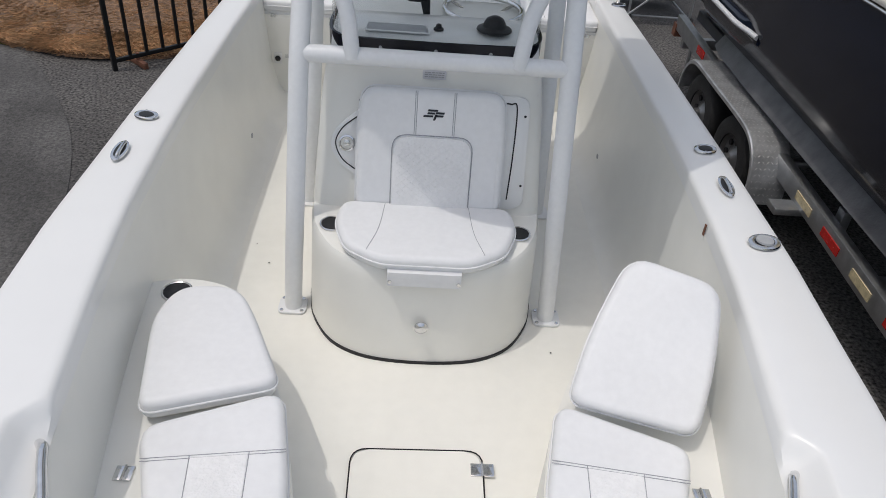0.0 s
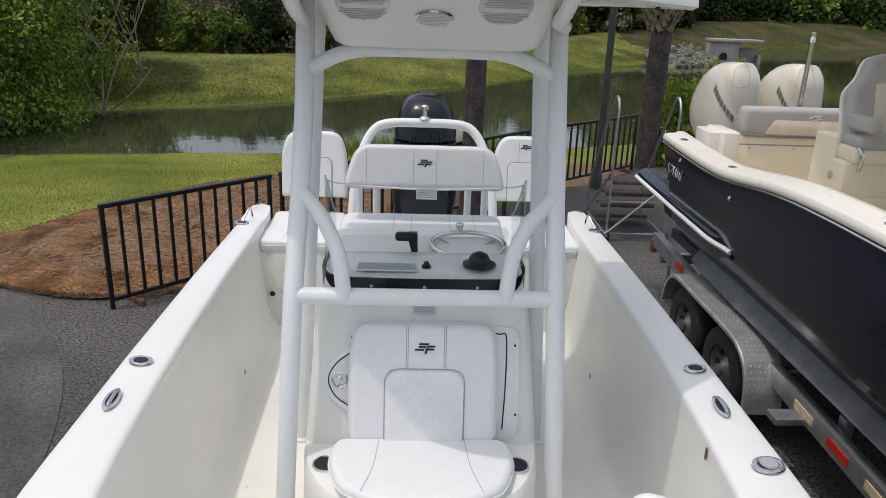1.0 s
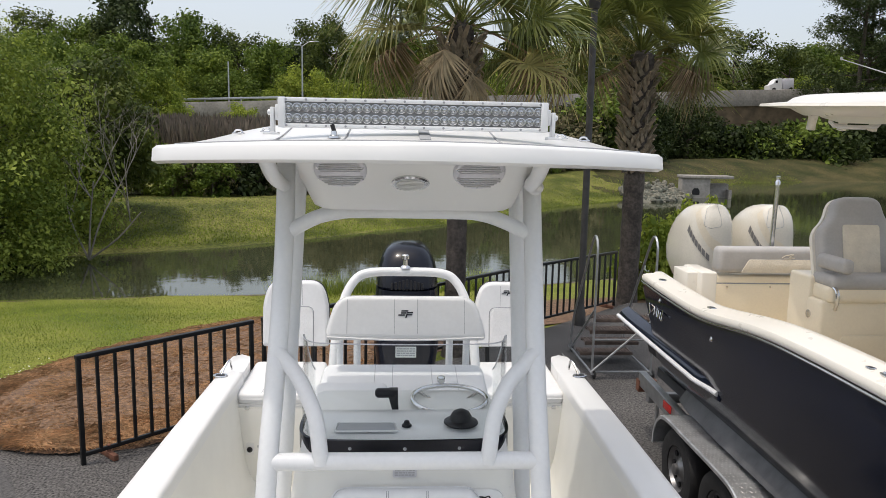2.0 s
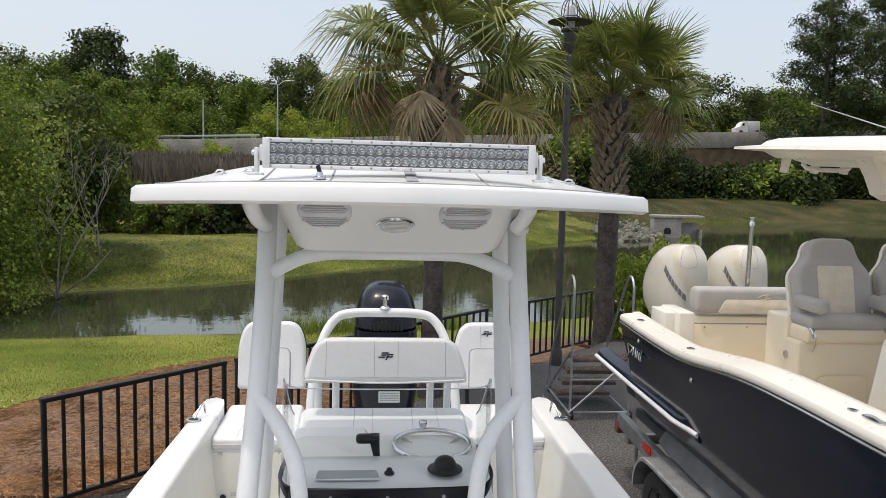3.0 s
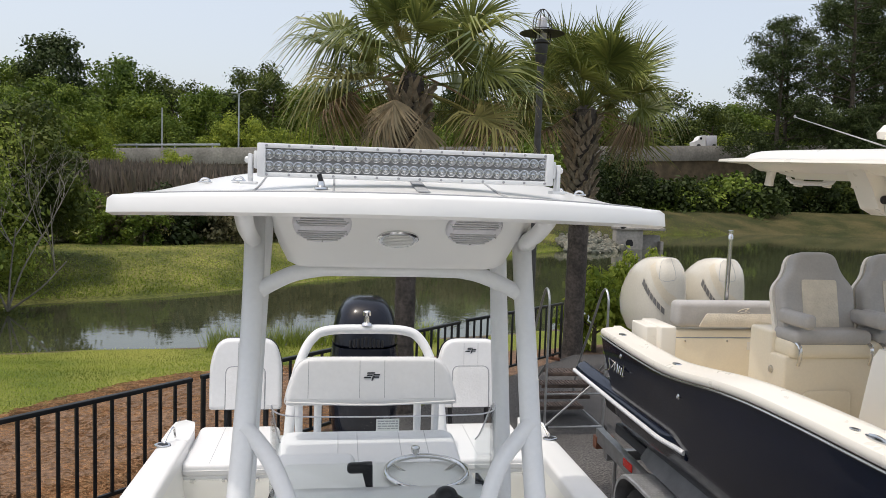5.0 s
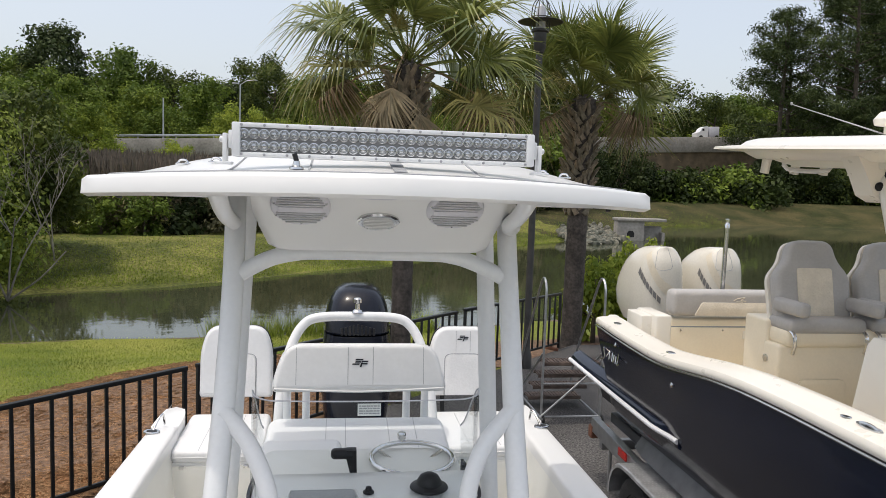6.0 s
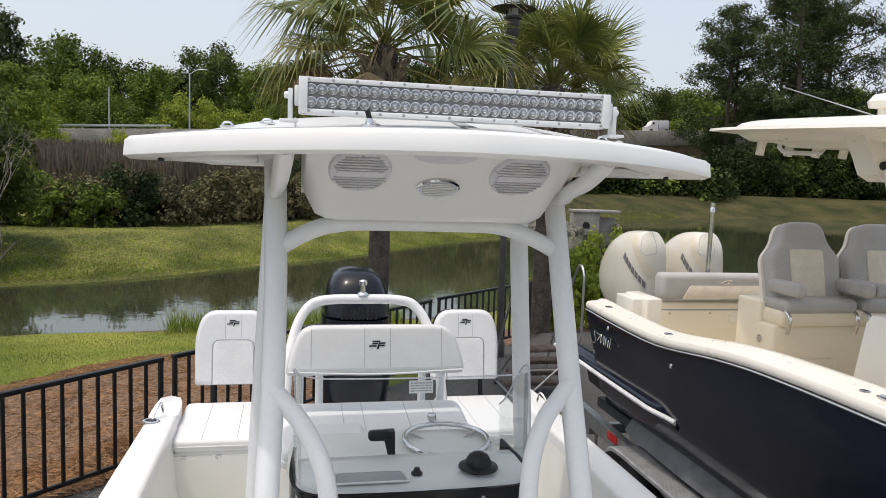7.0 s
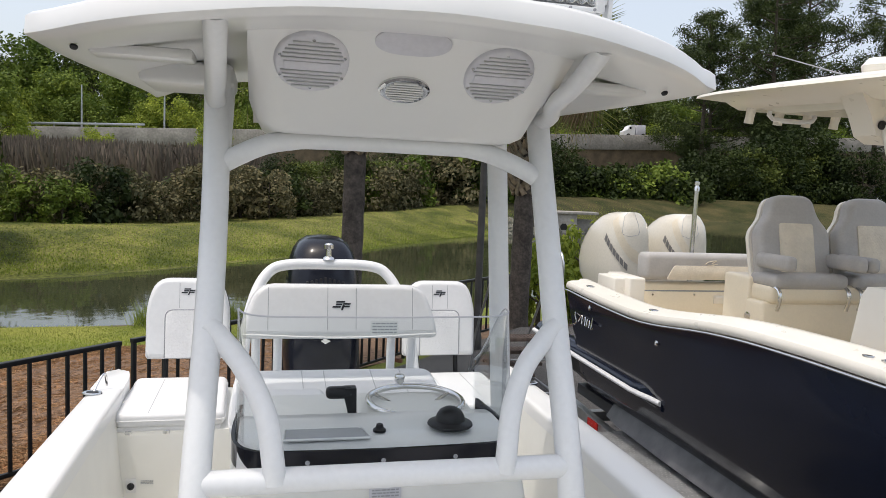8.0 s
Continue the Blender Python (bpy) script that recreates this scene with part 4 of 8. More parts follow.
for x in (-0.365, 0.365):
    ch = thing("cup_holder", (x, 3.665, 0.44), "round dark cup holder beside the console seat", "cup holder", "cup holders")
    cup((x, 3.665, 0.441), 0.047, ch)
# padded door on the console's front
dm = basis((0.002, 3.81, 0.492), (1, 0, 0), (0, 0.24, 1))
bm = B()
prism(bm, round_poly([(-0.27, -0.02), (0.385, -0.02), (0.375, 0.435), (-0.27, 0.435)], [0.03, 0.05, 0.05, 0.03]), -0.012, 0.012, 0.006, 2, m=dm)
door = part("door_panel", bm, GEL, con, "white access door frame")
bm = B()
tube(bm, [dm @ Vector(p) for p in ((0.318, 0.02, 0.013), (0.326, 0.2, 0.013), (0.325, 0.39, 0.013), (0.30, 0.405, 0.013), (0.27, 0.407, 0.013))], 0.0028, 6)
part("door_gap", bm, BLACK, door)
bm = B()
out = round_poly([(-0.26, 0.06), (-0.365, 0.14), (-0.40, 0.21), (-0.365, 0.285), (-0.26, 0.37)], [0.01, 0.05, 0.06, 0.05, 0.01])
prism(bm, out, -0.008, 0.011, 0.005, 2, m=dm)
plate = part("latch_plate", bm, GEL, con, "rounded white latch plate")
bm = B()
tube(bm, [dm @ Vector(p) for p in ((-0.285, 0.325, 0.012), (-0.345, 0.275, 0.012), (-0.372, 0.215, 0.012), (-0.345, 0.15, 0.012), (-0.285, 0.105, 0.012))], 0.0025, 6)
part("latch_gap", bm, BLACK, plate)
bm = B()
lathe(bm, [(0.033, 0.010), (0.033, 0.016), (0.027, 0.018), (0.024, 0.014), (0.014, 0.014), (0.012, 0.02), (0.003, 0.021)], 20, dm @ Matrix.Translation((-0.328, 0.215, 0)))
part("latch", bm, STEEL, con, "round polished locking latch")
bm = B()
for p in ((-0.28, 0.385), (-0.285, 0.05), (0.36, 0.36), (0.37, 0.08)):
    lathe(bm, [(0.006, 0.011), (0.004, 0.014)], 8, dm @ Matrix.Translation((*p, 0)))
tagged(part("door_screws", bm, BLACK, con), kind="stuff")
m = dm @ Matrix.Translation((0, 0, 0.012))
pad = cushion("seat_backrest", round_poly([(-0.288, -0.02), (0.288, -0.02), (0.288, 0.30), (0.272, 0.452), (-0.268, 0.452), (-0.288, 0.30)], [0.02, 0.02, 0.1, 0.06, 0.06, 0.1]), 0.06, m, con, label="white vinyl backrest pad")
bm = B()
prism(bm, round_poly([(-0.145, -0.018), (0.155, -0.018), (0.155, 0.27), (-0.145, 0.27)], [0.005, 0.005, 0.06, 0.06]), 0.058, 0.070, 0.006, 2, m=m)
ins = part("quilted_insert", bm, QUILT, pad, "diamond quilted white centre panel")
bm = B()
for k in range(-4, 9):
    for d in (1, -1):
        pts = []
        for i in range(9):
            x = -0.13 + 0.27 * i / 8
            y = 0.03 * k + d * (x - 0.005) * 0.8 + 0.06
            if 0.0 < y < 0.255:
                pts.append(m @ Vector((x, y, 0.0702)))
        if len(pts) > 1:
            tube(bm, pts, 0.0011, 4, curve=False)
part("quilting", bm, QUILT, pad)
bm = B()
tube(bm, [m @ Vector((x, y, 0.0605)) for x, y in round_poly([(-0.15, -0.018), (0.16, -0.018), (0.16, 0.276), (-0.15, 0.276)], [0.005, 0.005, 0.06, 0.06])], 0.0022, 5, closed=True)
part("insert_seam", bm, SEAM, pad)
seams([[(-0.068, 0.28), (-0.068, 0.445)], [(-0.061, 0.28), (-0.061, 0.445)], [(0.078, 0.28), (0.078, 0.445)], [(0.085, 0.28), (0.085, 0.445)]], 0.0605, m, pad)
emblem(m @ Matrix.Translation((0.006, 0.36, 0.0605)), 0.072, pad)
bm = B()
mm = basis((0.0, 3.925, 0.975), (1, 0, 0), (0, 0.24, 1))
prism(bm, round_poly([(-0.045, -0.017), (0.045, -0.017), (0.045, 0.017), (-0.045, 0.017)], 0.006), 0, 0.003, 0.001, m=mm)
pl = part("maker_plate", bm, PANEL, con, "small pale builder's plate")
bars(mm @ Matrix.Translation((0, 0, 0.0035)), 0.075, 0.024, 3, pl, GREYP)
# stain streak on the console's side
bm = B()
rbox(bm, (0.40, 3.94, 0.90), (0.02, 0.03, 0.04), 0.008)
part("side_vent", bm, LINER, con)

# ---- leaning post ----
lp = thing("leaning_post", (0, 5.2, 0.0), "white leaning post with cushioned seat, backrest and tube arch", "leaning post")
bm = B()
prism(bm, round_poly([(-0.42, 4.98), (0.42, 4.98), (0.42, 5.46), (-0.42, 5.46)], 0.05), 0.0, 0.76, 0.02, 2)
part("locker", bm, GEL, lp, "white moulded locker")
m = pose(0, 4.96, 0.765, 8)
c = cushion("seat", round_poly([(-0.46, 0), (0.46, 0), (0.46, 0.5), (-0.46, 0.5)], 0.07), 0.10, m, lp, label="white vinyl bench seat")
seams([[(x, 0.02), (x, 0.48)] for x in (-0.16, -0.06, 0.16, 0.30)], 0.1005, m, c)
m2 = pose(-0.27, 4.86, 0.80, 18)
cushion("bolster", round_poly([(-0.19, 0), (0.19, 0), (0.19, 0.22), (-0.19, 0.22)], 0.05), 0.10, m2, lp, label="white vinyl flip-up bolster")
m = basis((0.012, 5.385, 1.113), (1, 0, 0), (0, 0.25, 1))
out = round_poly([(-0.452, -0.022), (0.452, -0.022), (0.438, 0.06), (0.385, 0.222), (-0.385, 0.222), (-0.438, 0.06)], [0.03, 0.03, 0.06, 0.10, 0.10, 0.06])
c = cushion("backrest", out, 0.075, m, lp, label="white vinyl backrest with black mark")
seams([[(x, 0.012), (x, 0.205)] for x in (-0.33, -0.065, 0.065, 0.33)], 0.0755, m, c)
emblem(m @ Matrix.Translation((0.0, 0.125, 0.0755)), 0.075, c)
bm = B()
tube(bm, [m @ Vector((-0.44, -0.008, 0.07)), m @ Vector((0, -0.024, 0.074)), m @ Vector((0.44, -0.008, 0.07))], 0.006, 6)
part("lower_trim", bm, GEL, c)
for x in (-0.37, -0.27, 0.27, 0.37):
    bm = B()
    tube(bm, [(x, 5.48, 1.20), (x, 5.48, 0.70)], 0.021, 12)
    part("upright", bm, POWDER, lp)
bm = B()
arch = [(x + 0.012, y, z) for x, y, z in ((-0.465, 5.75, 0.55), (-0.445, 5.92, 0.95), (-0.405, 6.06, 1.16), (-0.335, 6.13, 1.29), (-0.235, 6.15, 1.338), (0, 6.155, 1.345), (0.235, 6.15, 1.338), (0.335, 6.13, 1.29), (0.405, 6.06, 1.16), (0.445, 5.92, 0.95), (0.465, 5.75, 0.55))]
tube(bm, arch, 0.030, 14)
ar = part("arch", bm, POWDER, lp, "white powder-coated tube arch")
bm = B()
lathe(bm, [(0.035, 0), (0.03, 0.012), (0.016, 0.02), (0.014, 0.055), (0.026, 0.062), (0.026, 0.085), (0.018, 0.092), (0.016, 0.075), (0.004, 0.072)], 16, pose(0.012, 6.15, 1.372))
part("pole_socket", bm, STEEL, ar, "polished steel pole socket")

# ---- stern seats ----
def stern_seat(s):
    t = thing("stern_seat", (s * 0.79, 6.2, 0.53), "white vinyl stern jump seat with quilted backrest and black mark", "seat", "stern jump seats")
    m = pose(0, 0, 0.545)
    c = cushion("seat_pad", round_poly(mirrored([(0.52, 5.80), (1.05, 5.80), (1.055, 6.50), (0.54, 6.50)], s), 0.04), 0.075, m, t, bevel=0.025)
    seams([[(s * 0.70, 5.815), (s * 0.70, 6.45)], [(s * 0.89, 5.815), (s * 0.89, 6.45)]], 0.0755, m, c)
    b = B()
    rbox(b, (s * 0.79, 5.86, 0.535), (0.50, 0.10, 0.03), 0.008)
    part("hinged_lid", b, GEL, t, "white hinged lid edge")
    for x in (0.62, 0.80, 0.98):
        b = B()
        rbox(b, (s * x, 5.802, 0.525), (0.03, 0.012, 0.02), 0.003)
        part("lid_hinge", b, STEEL, t)
    m = basis((s * 0.77 - 0.005, 6.585, 0.716), (1, 0, 0), (0, 0.12, 1))
    out = round_poly([(-0.235, 0), (0.235, 0), (0.235, 0.32), (0.18, 0.475), (-0.18, 0.475), (-0.235, 0.32)], [0.02, 0.02, 0.16, 0.10, 0.10, 0.16])
    c = cushion("backrest", out, 0.075, m, t)
    b = B()
    prism(b, round_poly([(-0.125, 0.006), (0.125, 0.006), (0.125, 0.285), (-0.125, 0.285)], [0.005, 0.005, 0.05, 0.05]), 0.074, 0.084, 0.005, 2, m=m)
    part("quilted_insert", b, QUILT, c, "diamond quilted white centre panel")
    b = B()
    tube(b, [m @ Vector((x, y, 0.076)) for x, y in round_poly([(-0.13, 0.004), (0.13, 0.004), (0.13, 0.29), (-0.13, 0.29)], [0.005, 0.005, 0.05, 0.05])], 0.003, 5, closed=True)
    part("insert_seam", b, SEAM, c)
    seams([[(-0.05, 0.30), (-0.05, 0.45)], [(0.05, 0.30), (0.05, 0.45)]], 0.0755, m, c)
    emblem(m @ Matrix.Translation((0, 0.40, 0.0755)), 0.07, c)
    b = B()
    prism(b, [(x * 1.02, y * 1.01) for x, y in out], -0.014, 0.002, 0.004, m=m)
    part("back_shell", b, BLACK, t, "black moulded seat shell")
    for x in (-0.13, 0.13):
        b = B()
        tube(b, [m @ Vector((x, 0.08, -0.008)), m @ Vector((x, -0.08, -0.008)), (s * 0.77 + x, 6.55, 0.54)], 0.016, 8)
        part("seat_post", b, BLACK, t)


stern_seat(-1)
stern_seat(1)


# ---- outboard motor of the bay boat ----
def cowl_ring(y_c, z, w, l, sq=0.5, n=24):
    """One level of an engine cowl: a rounded rectangle w wide and l long."""
    return [(math.copysign(abs(math.cos(a)) ** sq, math.cos(a)) * w, y_c + math.copysign(abs(math.sin(a)) ** sq, math.sin(a)) * l, z) for a in (2 * math.pi * i / n for i in range(n))]


om = thing("outboard_motor", (0, 6.85, -0.4), "dark navy outboard motor on the transom of the white boat", "outboard motor", "outboard motors")
bm = B()
loft(bm, [cowl_ring(6.86, z, w, l, 0.62) for z, w, l in ((0.44, 0.14, 0.20), (0.50, 0.225, 0.29), (0.70, 0.25, 0.32), (0.95, 0.247, 0.33), (1.10, 0.236, 0.32), (1.13, 0.233, 0.318))])
lower = part("lower_cowl", bm, COWL, om, "glossy dark lower cowl")
bm = B()
loft(bm, [cowl_ring(6.86 + d, z, w, l, 0.66) for z, w, l, d in ((1.135, 0.226, 0.31, 0), (1.15, 0.235, 0.322, 0), (1.22, 0.230, 0.315, 0.005), (1.30, 0.214, 0.295, 0.01), (1.36, 0.192, 0.265, 0.015), (1.41, 0.158, 0.22, 0.02), (1.44, 0.11, 0.16, 0.03), (1.452, 0.04, 0.06, 0.03))])
part("upper_cowl", bm, COWL, om, "glossy dark rounded upper cowl")
bm = B()
for i in range(9):
    x = -0.11 + 0.22 * i / 8
    rbox(bm, (x, 6.55, 1.165 + 0.012 * (1 - abs(i - 4) / 4)), (0.016, 0.02, 0.05 + 0.03 * (1 - abs(i - 4) / 4)), 0.004)
part("air_intake", bm, BLACK, om, "black ribbed air intake")
bm = B()
mm = basis((0.01, 6.533, 0.835), (1, 0, 0), (0, 0, 1))
prism(bm, [(-0.05, 0.03), (0.0, 0.06), (0.05, 0.03), (0.0, 0.0), (0.03, -0.015), (0.0, -0.035), (-0.03, -0.015), (-0.005, 0.0), (-0.02, 0.012), (0.0, 0.03)], 0, 0.006, 0, m=mm)
part("emblem", bm, GEL, om, "plain white angular mark")
bm = B()
loft(bm, [cowl_ring(6.86, z, w, l, 0.7, 16) for z, w, l in ((-0.5, 0.06, 0.14), (-0.2, 0.09, 0.17), (0.3, 0.12, 0.18), (0.62, 0.15, 0.2))])
rbox(bm, (0, 6.66, 0.35), (0.26, 0.12, 0.5), 0.03)
part("midsection", bm, COWL, om)
settle([om], (0.03, 0, 0))

# ---- T-top ----
tt = thing("t_top", (0, 4.2, 0.0), "white powder-coated tube T-top with moulded hardtop", "t-top")


LEG_Z, LEG_X, LEG_Y = (0, 0.5, 1.07, 1.4, 1.84, 2.15), (0.541, 0.515, 0.490, 0.482, 0.485, 0.495), (3.668, 3.715, 3.80, 3.95, 4.15, 4.29)


def leg_at(s, z):
    """A point on a front leg, which is bent aft above the crossbar."""
    return Vector((s * soft_z(z, LEG_X) + 0.012 * smooth01((z - 1) / 0.8), soft_z(z, LEG_Y), z))


def soft_z(z, vals):
    return sum(interp(z + d, LEG_Z, vals) for d in (-0.12, -0.06, 0, 0.06, 0.12)) / 5


for s in (-1, 1):
    bm = B()
    tube(bm, [leg_at(s, 0.004 + 2.13 * k / 24) for k in range(25)], 0.0365, 16, curve=False)
    lg = part("front_leg", bm, POWDER, tt, "white tube leg")
    bm = B()
    prism(bm, round_poly([(s * 0.541 - 0.058, 3.668 - 0.05), (s * 0.541 + 0.058, 3.668 - 0.05), (s * 0.541 + 0.058, 3.668 + 0.06), (s * 0.541 - 0.058, 3.668 + 0.06)], 0.025), 0.004, 0.014, 0.003)
    bp = part("base_plate", bm, POWDER, lg, "white bolted base plate")
    bm = B()
    for dx in (-0.042, 0.042):
        for dy in (-0.034, 0.044):
            lathe(bm, [(0.009, 0), (0.008, 0.004), (0.003, 0.005)], 10, pose(s * 0.541 + dx, 3.668 + dy, 0.013))
    tagged(part("bolts", bm, STEEL, lg), kind="stuff")
    bm = B()
    a, b = Vector((s * 0.590, 4.52, 0.004)), Vector((s * 0.495 + 0.01, 4.70, 2.15))
    tube(bm, [a, b], 0.038, 16)
    lg = part("aft_leg", bm, POWDER, tt, "white tube leg")
    bm = B()
    prism(bm, round_poly([(s * 0.59 - 0.06, 4.46), (s * 0.59 + 0.06, 4.46), (s * 0.59 + 0.06, 4.58), (s * 0.59 - 0.06, 4.58)], 0.025), 0.004, 0.014, 0.003)
    part("base_plate", bm, POWDER, lg)
    bm = B()
    top = leg_at(s, 1.41)
    tube(bm, [top + Vector((0, 0, 0.03)), top + Vector((-s * 0.05, -0.02, -0.02)), Vector((s * 0.375, 3.89, 1.33)), Vector((s * 0.325, 3.84, 1.23)), Vector((s * 0.305, 3.805, 1.12)), Vector((s * 0.30, 3.80, 1.07))], 0.029, 14)
    part("curved_brace", bm, POWDER, tt, "bent white tube brace")
    bm = B()
    g = leg_at(s, 2.03)
    tube(bm, [g, Vector((g.x, 4.13, 2.048)), Vector((s * 0.458 - 0.008, 3.97, 2.066)), Vector((s * 0.447 - 0.01, 3.80, 2.098)), Vector((s * 0.438 - 0.011, 3.66, 2.142)), Vector((s * 0.436 - 0.011, 3.62, 2.165))], 0.026, 14)
    part("gusset", bm, POWDER, tt, "white tube gusset bent forward under the hardtop")
bm = B()
tube(bm, [leg_at(-1, 1.073), leg_at(1, 1.073)], 0.032, 16)
part("crossbar", bm, POWDER, tt, "white tube crossbar")
bm = B()
a = [leg_at(-1, 1.85), Vector((-0.415, 4.17, 1.885)), Vector((-0.345, 4.18, 1.918)), Vector((-0.27, 4.185, 1.935)), Vector((-0.18, 4.185, 1.942)), Vector((0.20, 4.185, 1.942)), Vector((0.29, 4.185, 1.935)), Vector((0.355, 4.18, 1.918)), Vector((0.435, 4.17, 1.885)), leg_at(1, 1.85)]
tube(bm, a, 0.029, 14, res=4)
part("upper_arch", bm, POWDER, tt, "bent white upper crossbar")

# hardtop: crowned slab with a swept front edge and a rounded rim
FX, FY = (0, 0.3, 0.6, 0.8, 0.90), (3.42, 3.47, 3.64, 3.81, 3.94)


def front_y(x):
    return sum(interp(abs(x) + d, FX, FY) for d in (-0.08, -0.04, 0, 0.04, 0.08)) / 5 if abs(x) > 0.08 else 3.425 + 0.9 * x * x


NXT, NYT, BACK = 36, 20, 5.15


def crown(x, y):
    u = min(1.0, abs(x - 0.012) / 0.905)
    return 2.186 + 0.030 * (1 - u * u) + 0.076 * smooth01((y - front_y(x - 0.012)) / 0.75) * (1 - u ** 4) - 0.02 * smooth01((y - 4.9) / 0.7)


bm = B()
cols = []
for i in range(NXT + 1):
    x = -0.883 + 1.795 * i / NXT
    xx = max(-0.885, min(0.905, x)) - 0.01
    fy = front_y(xx)
    col = []
    for j in range(NYT + 1):
        y = fy + (BACK - fy) * (j / NYT) ** 1.3
        col.append((x, y))
    cols.append(col)


def sheet(off, fn):
    vs = []
    for col in cols:
        vs.append([bm.verts.new((x * off * (1 - 0.12 * smooth01((y - 4.0) / 1.3)), 4.5 + (y - 4.5) * off, fn(x, y))) for x, y in col])
    return vs


top = sheet(0.985, crown)
mid1 = sheet(1.0, lambda x, y: crown(x, y) - 0.012)
mid2 = sheet(1.004, lambda x, y: crown(x, y) - 0.054)
low = sheet(0.985, lambda x, y: crown(x, y) - 0.064)
bot = sheet(0.94, lambda x, y: crown(x, y) - 0.058)
for g in (top, bot):
    for i in range(NXT):
        for j in range(NYT):
            bm.faces.new((g[i][j], g[i + 1][j], g[i + 1][j + 1], g[i][j + 1]))


def rim(g):
    return [g[i][0] for i in range(NXT + 1)] + [g[NXT][j] for j in range(1, NYT + 1)] + [g[i][NYT] for i in range(NXT - 1, -1, -1)] + [g[0][j] for j in range(NYT - 1, 0, -1)]


loops = [rim(g) for g in (top, mid1, mid2, low, bot)]
for a, b in zip(loops, loops[1:]):
    n = len(a)
    for j in range(n):
        bm.faces.new((a[j], a[(j + 1) % n], b[(j + 1) % n], b[j]))
loose = [v for v in bm.verts if not v.link_faces]
bmesh.ops.delete(bm, geom=loose, context="VERTS")
hard = part("hardtop", bm, GEL, tt, "glossy white crowned hardtop", sharp=50)
for sx in (-0.42, -0.2, 0.28):
    bm = B()
    tube(bm, [(sx, y, crown(sx, y)) for y in np.linspace(front_y(sx) + 0.06, 5.0, 14)], 0.003, 6, curve=False)
    part("panel_groove", bm, GREYP, hard)
bm = B()
tube(bm, [(x, front_y(x - 0.01) + 0.055, crown(x, front_y(x - 0.01) + 0.055) + 0.0005) for x in np.linspace(-0.80, 0.82, 40)], 0.0026, 6, curve=False)
part("front_groove", bm, GREYP, hard, "fine groove behind the front edge")
bm = B()
loft(bm, [[(0.03, y, crown(0.05, y) + 0.0005), (0.065, y, crown(0.05, y) + 0.0005), (0.065, y, crown(0.05, y) + 0.003), (0.03, y, crown(0.05, y) + 0.003)] for y in np.linspace(3.56, 5.0, 16)])
part("anti_slip_strip", bm, GREYP, hard, "grey strip on the hardtop")
for x, y in ((-0.62, 4.05), (-0.50, 3.95), (0.55, 3.95), (0.66, 4.06), (-0.5, 4.9), (0.5, 4.9)):
    z = crown(x, y)
    bm = B()
    rbox(bm, (x, y, z + 0.002), (0.045, 0.022, 0.005), 0.002)
    tube(bm, [(x - 0.016, y, z + 0.004), (x - 0.008, y, z + 0.013), (x + 0.008, y, z + 0.013), (x + 0.016, y, z + 0.004)], 0.0038, 8)
    part("pad_eye", bm, STEEL, hard, "small polished deck fitting")
bm = B()
lathe(bm, [(0.020, 0), (0.019, 0.006), (0.011, 0.010), (0.009, 0.022), (0.003, 0.026)], 14, pose(-0.235, 3.62, crown(-0.235, 3.62)))
nb = part("nav_light_base", bm, STEEL, hard)
bm = B()
tube(bm, [(-0.235, 3.62, crown(-0.235, 3.62) + 0.022), (-0.241, 3.62, crown(-0.235, 3.62) + 0.042)], 0.007, 8)
part("cable_gland", bm, BLACK, nb)
for x, y in ((0.12, 4.6), (0.30, 4.5), (-0.1, 4.7)):
    bm = B()
    lathe(bm, [(0.06, 0), (0.06, 0.02), (0.045, 0.045), (0.01, 0.05)], 18, pose(x, y, crown(x, y)))
    part("antenna_dome", bm, GEL, hard, "small white antenna dome")

# electronics box under the hardtop
bm = B()
rings = []
W = 0.43
for x in np.linspace(-W, W, 25):
    e = max(0.0, (abs(x) - (W - 0.10)) / 0.10)
    lift = 0.085 * (1 - math.sqrt(max(0, 1 - e * e)))
    front = 0.03 * e * e
    k = lift
    x = 0.025 + x * 0.96
    rings.append([(x, 3.72 + front, 2.205), (x, 3.775 + front, 2.17), (x, 3.935 + front, 2.058 + k * 0.25), (x, 4.04 + front, 1.985 + k * 0.8), (x, 4.075 + front, 1.962 + k), (x, 4.11, 1.953 + k), (x, 4.70, 1.965 + k), (x, 4.78, 2.02), (x, 4.82, 2.175)])
loft(bm, rings)
ebox = part("electronics_box", bm, GEL, tt, "rounded white electronics box", sharp=50)


def on_face(x, f):
    """A pose on the box's sloping face; f from its lower to its upper end."""
    y, z = 3.775 + 0.265 * (1 - f), 2.17 - 0.185 * (1 - f)
    return basis((x, y, z), (1, 0, 0), (0, -0.265, 0.185))


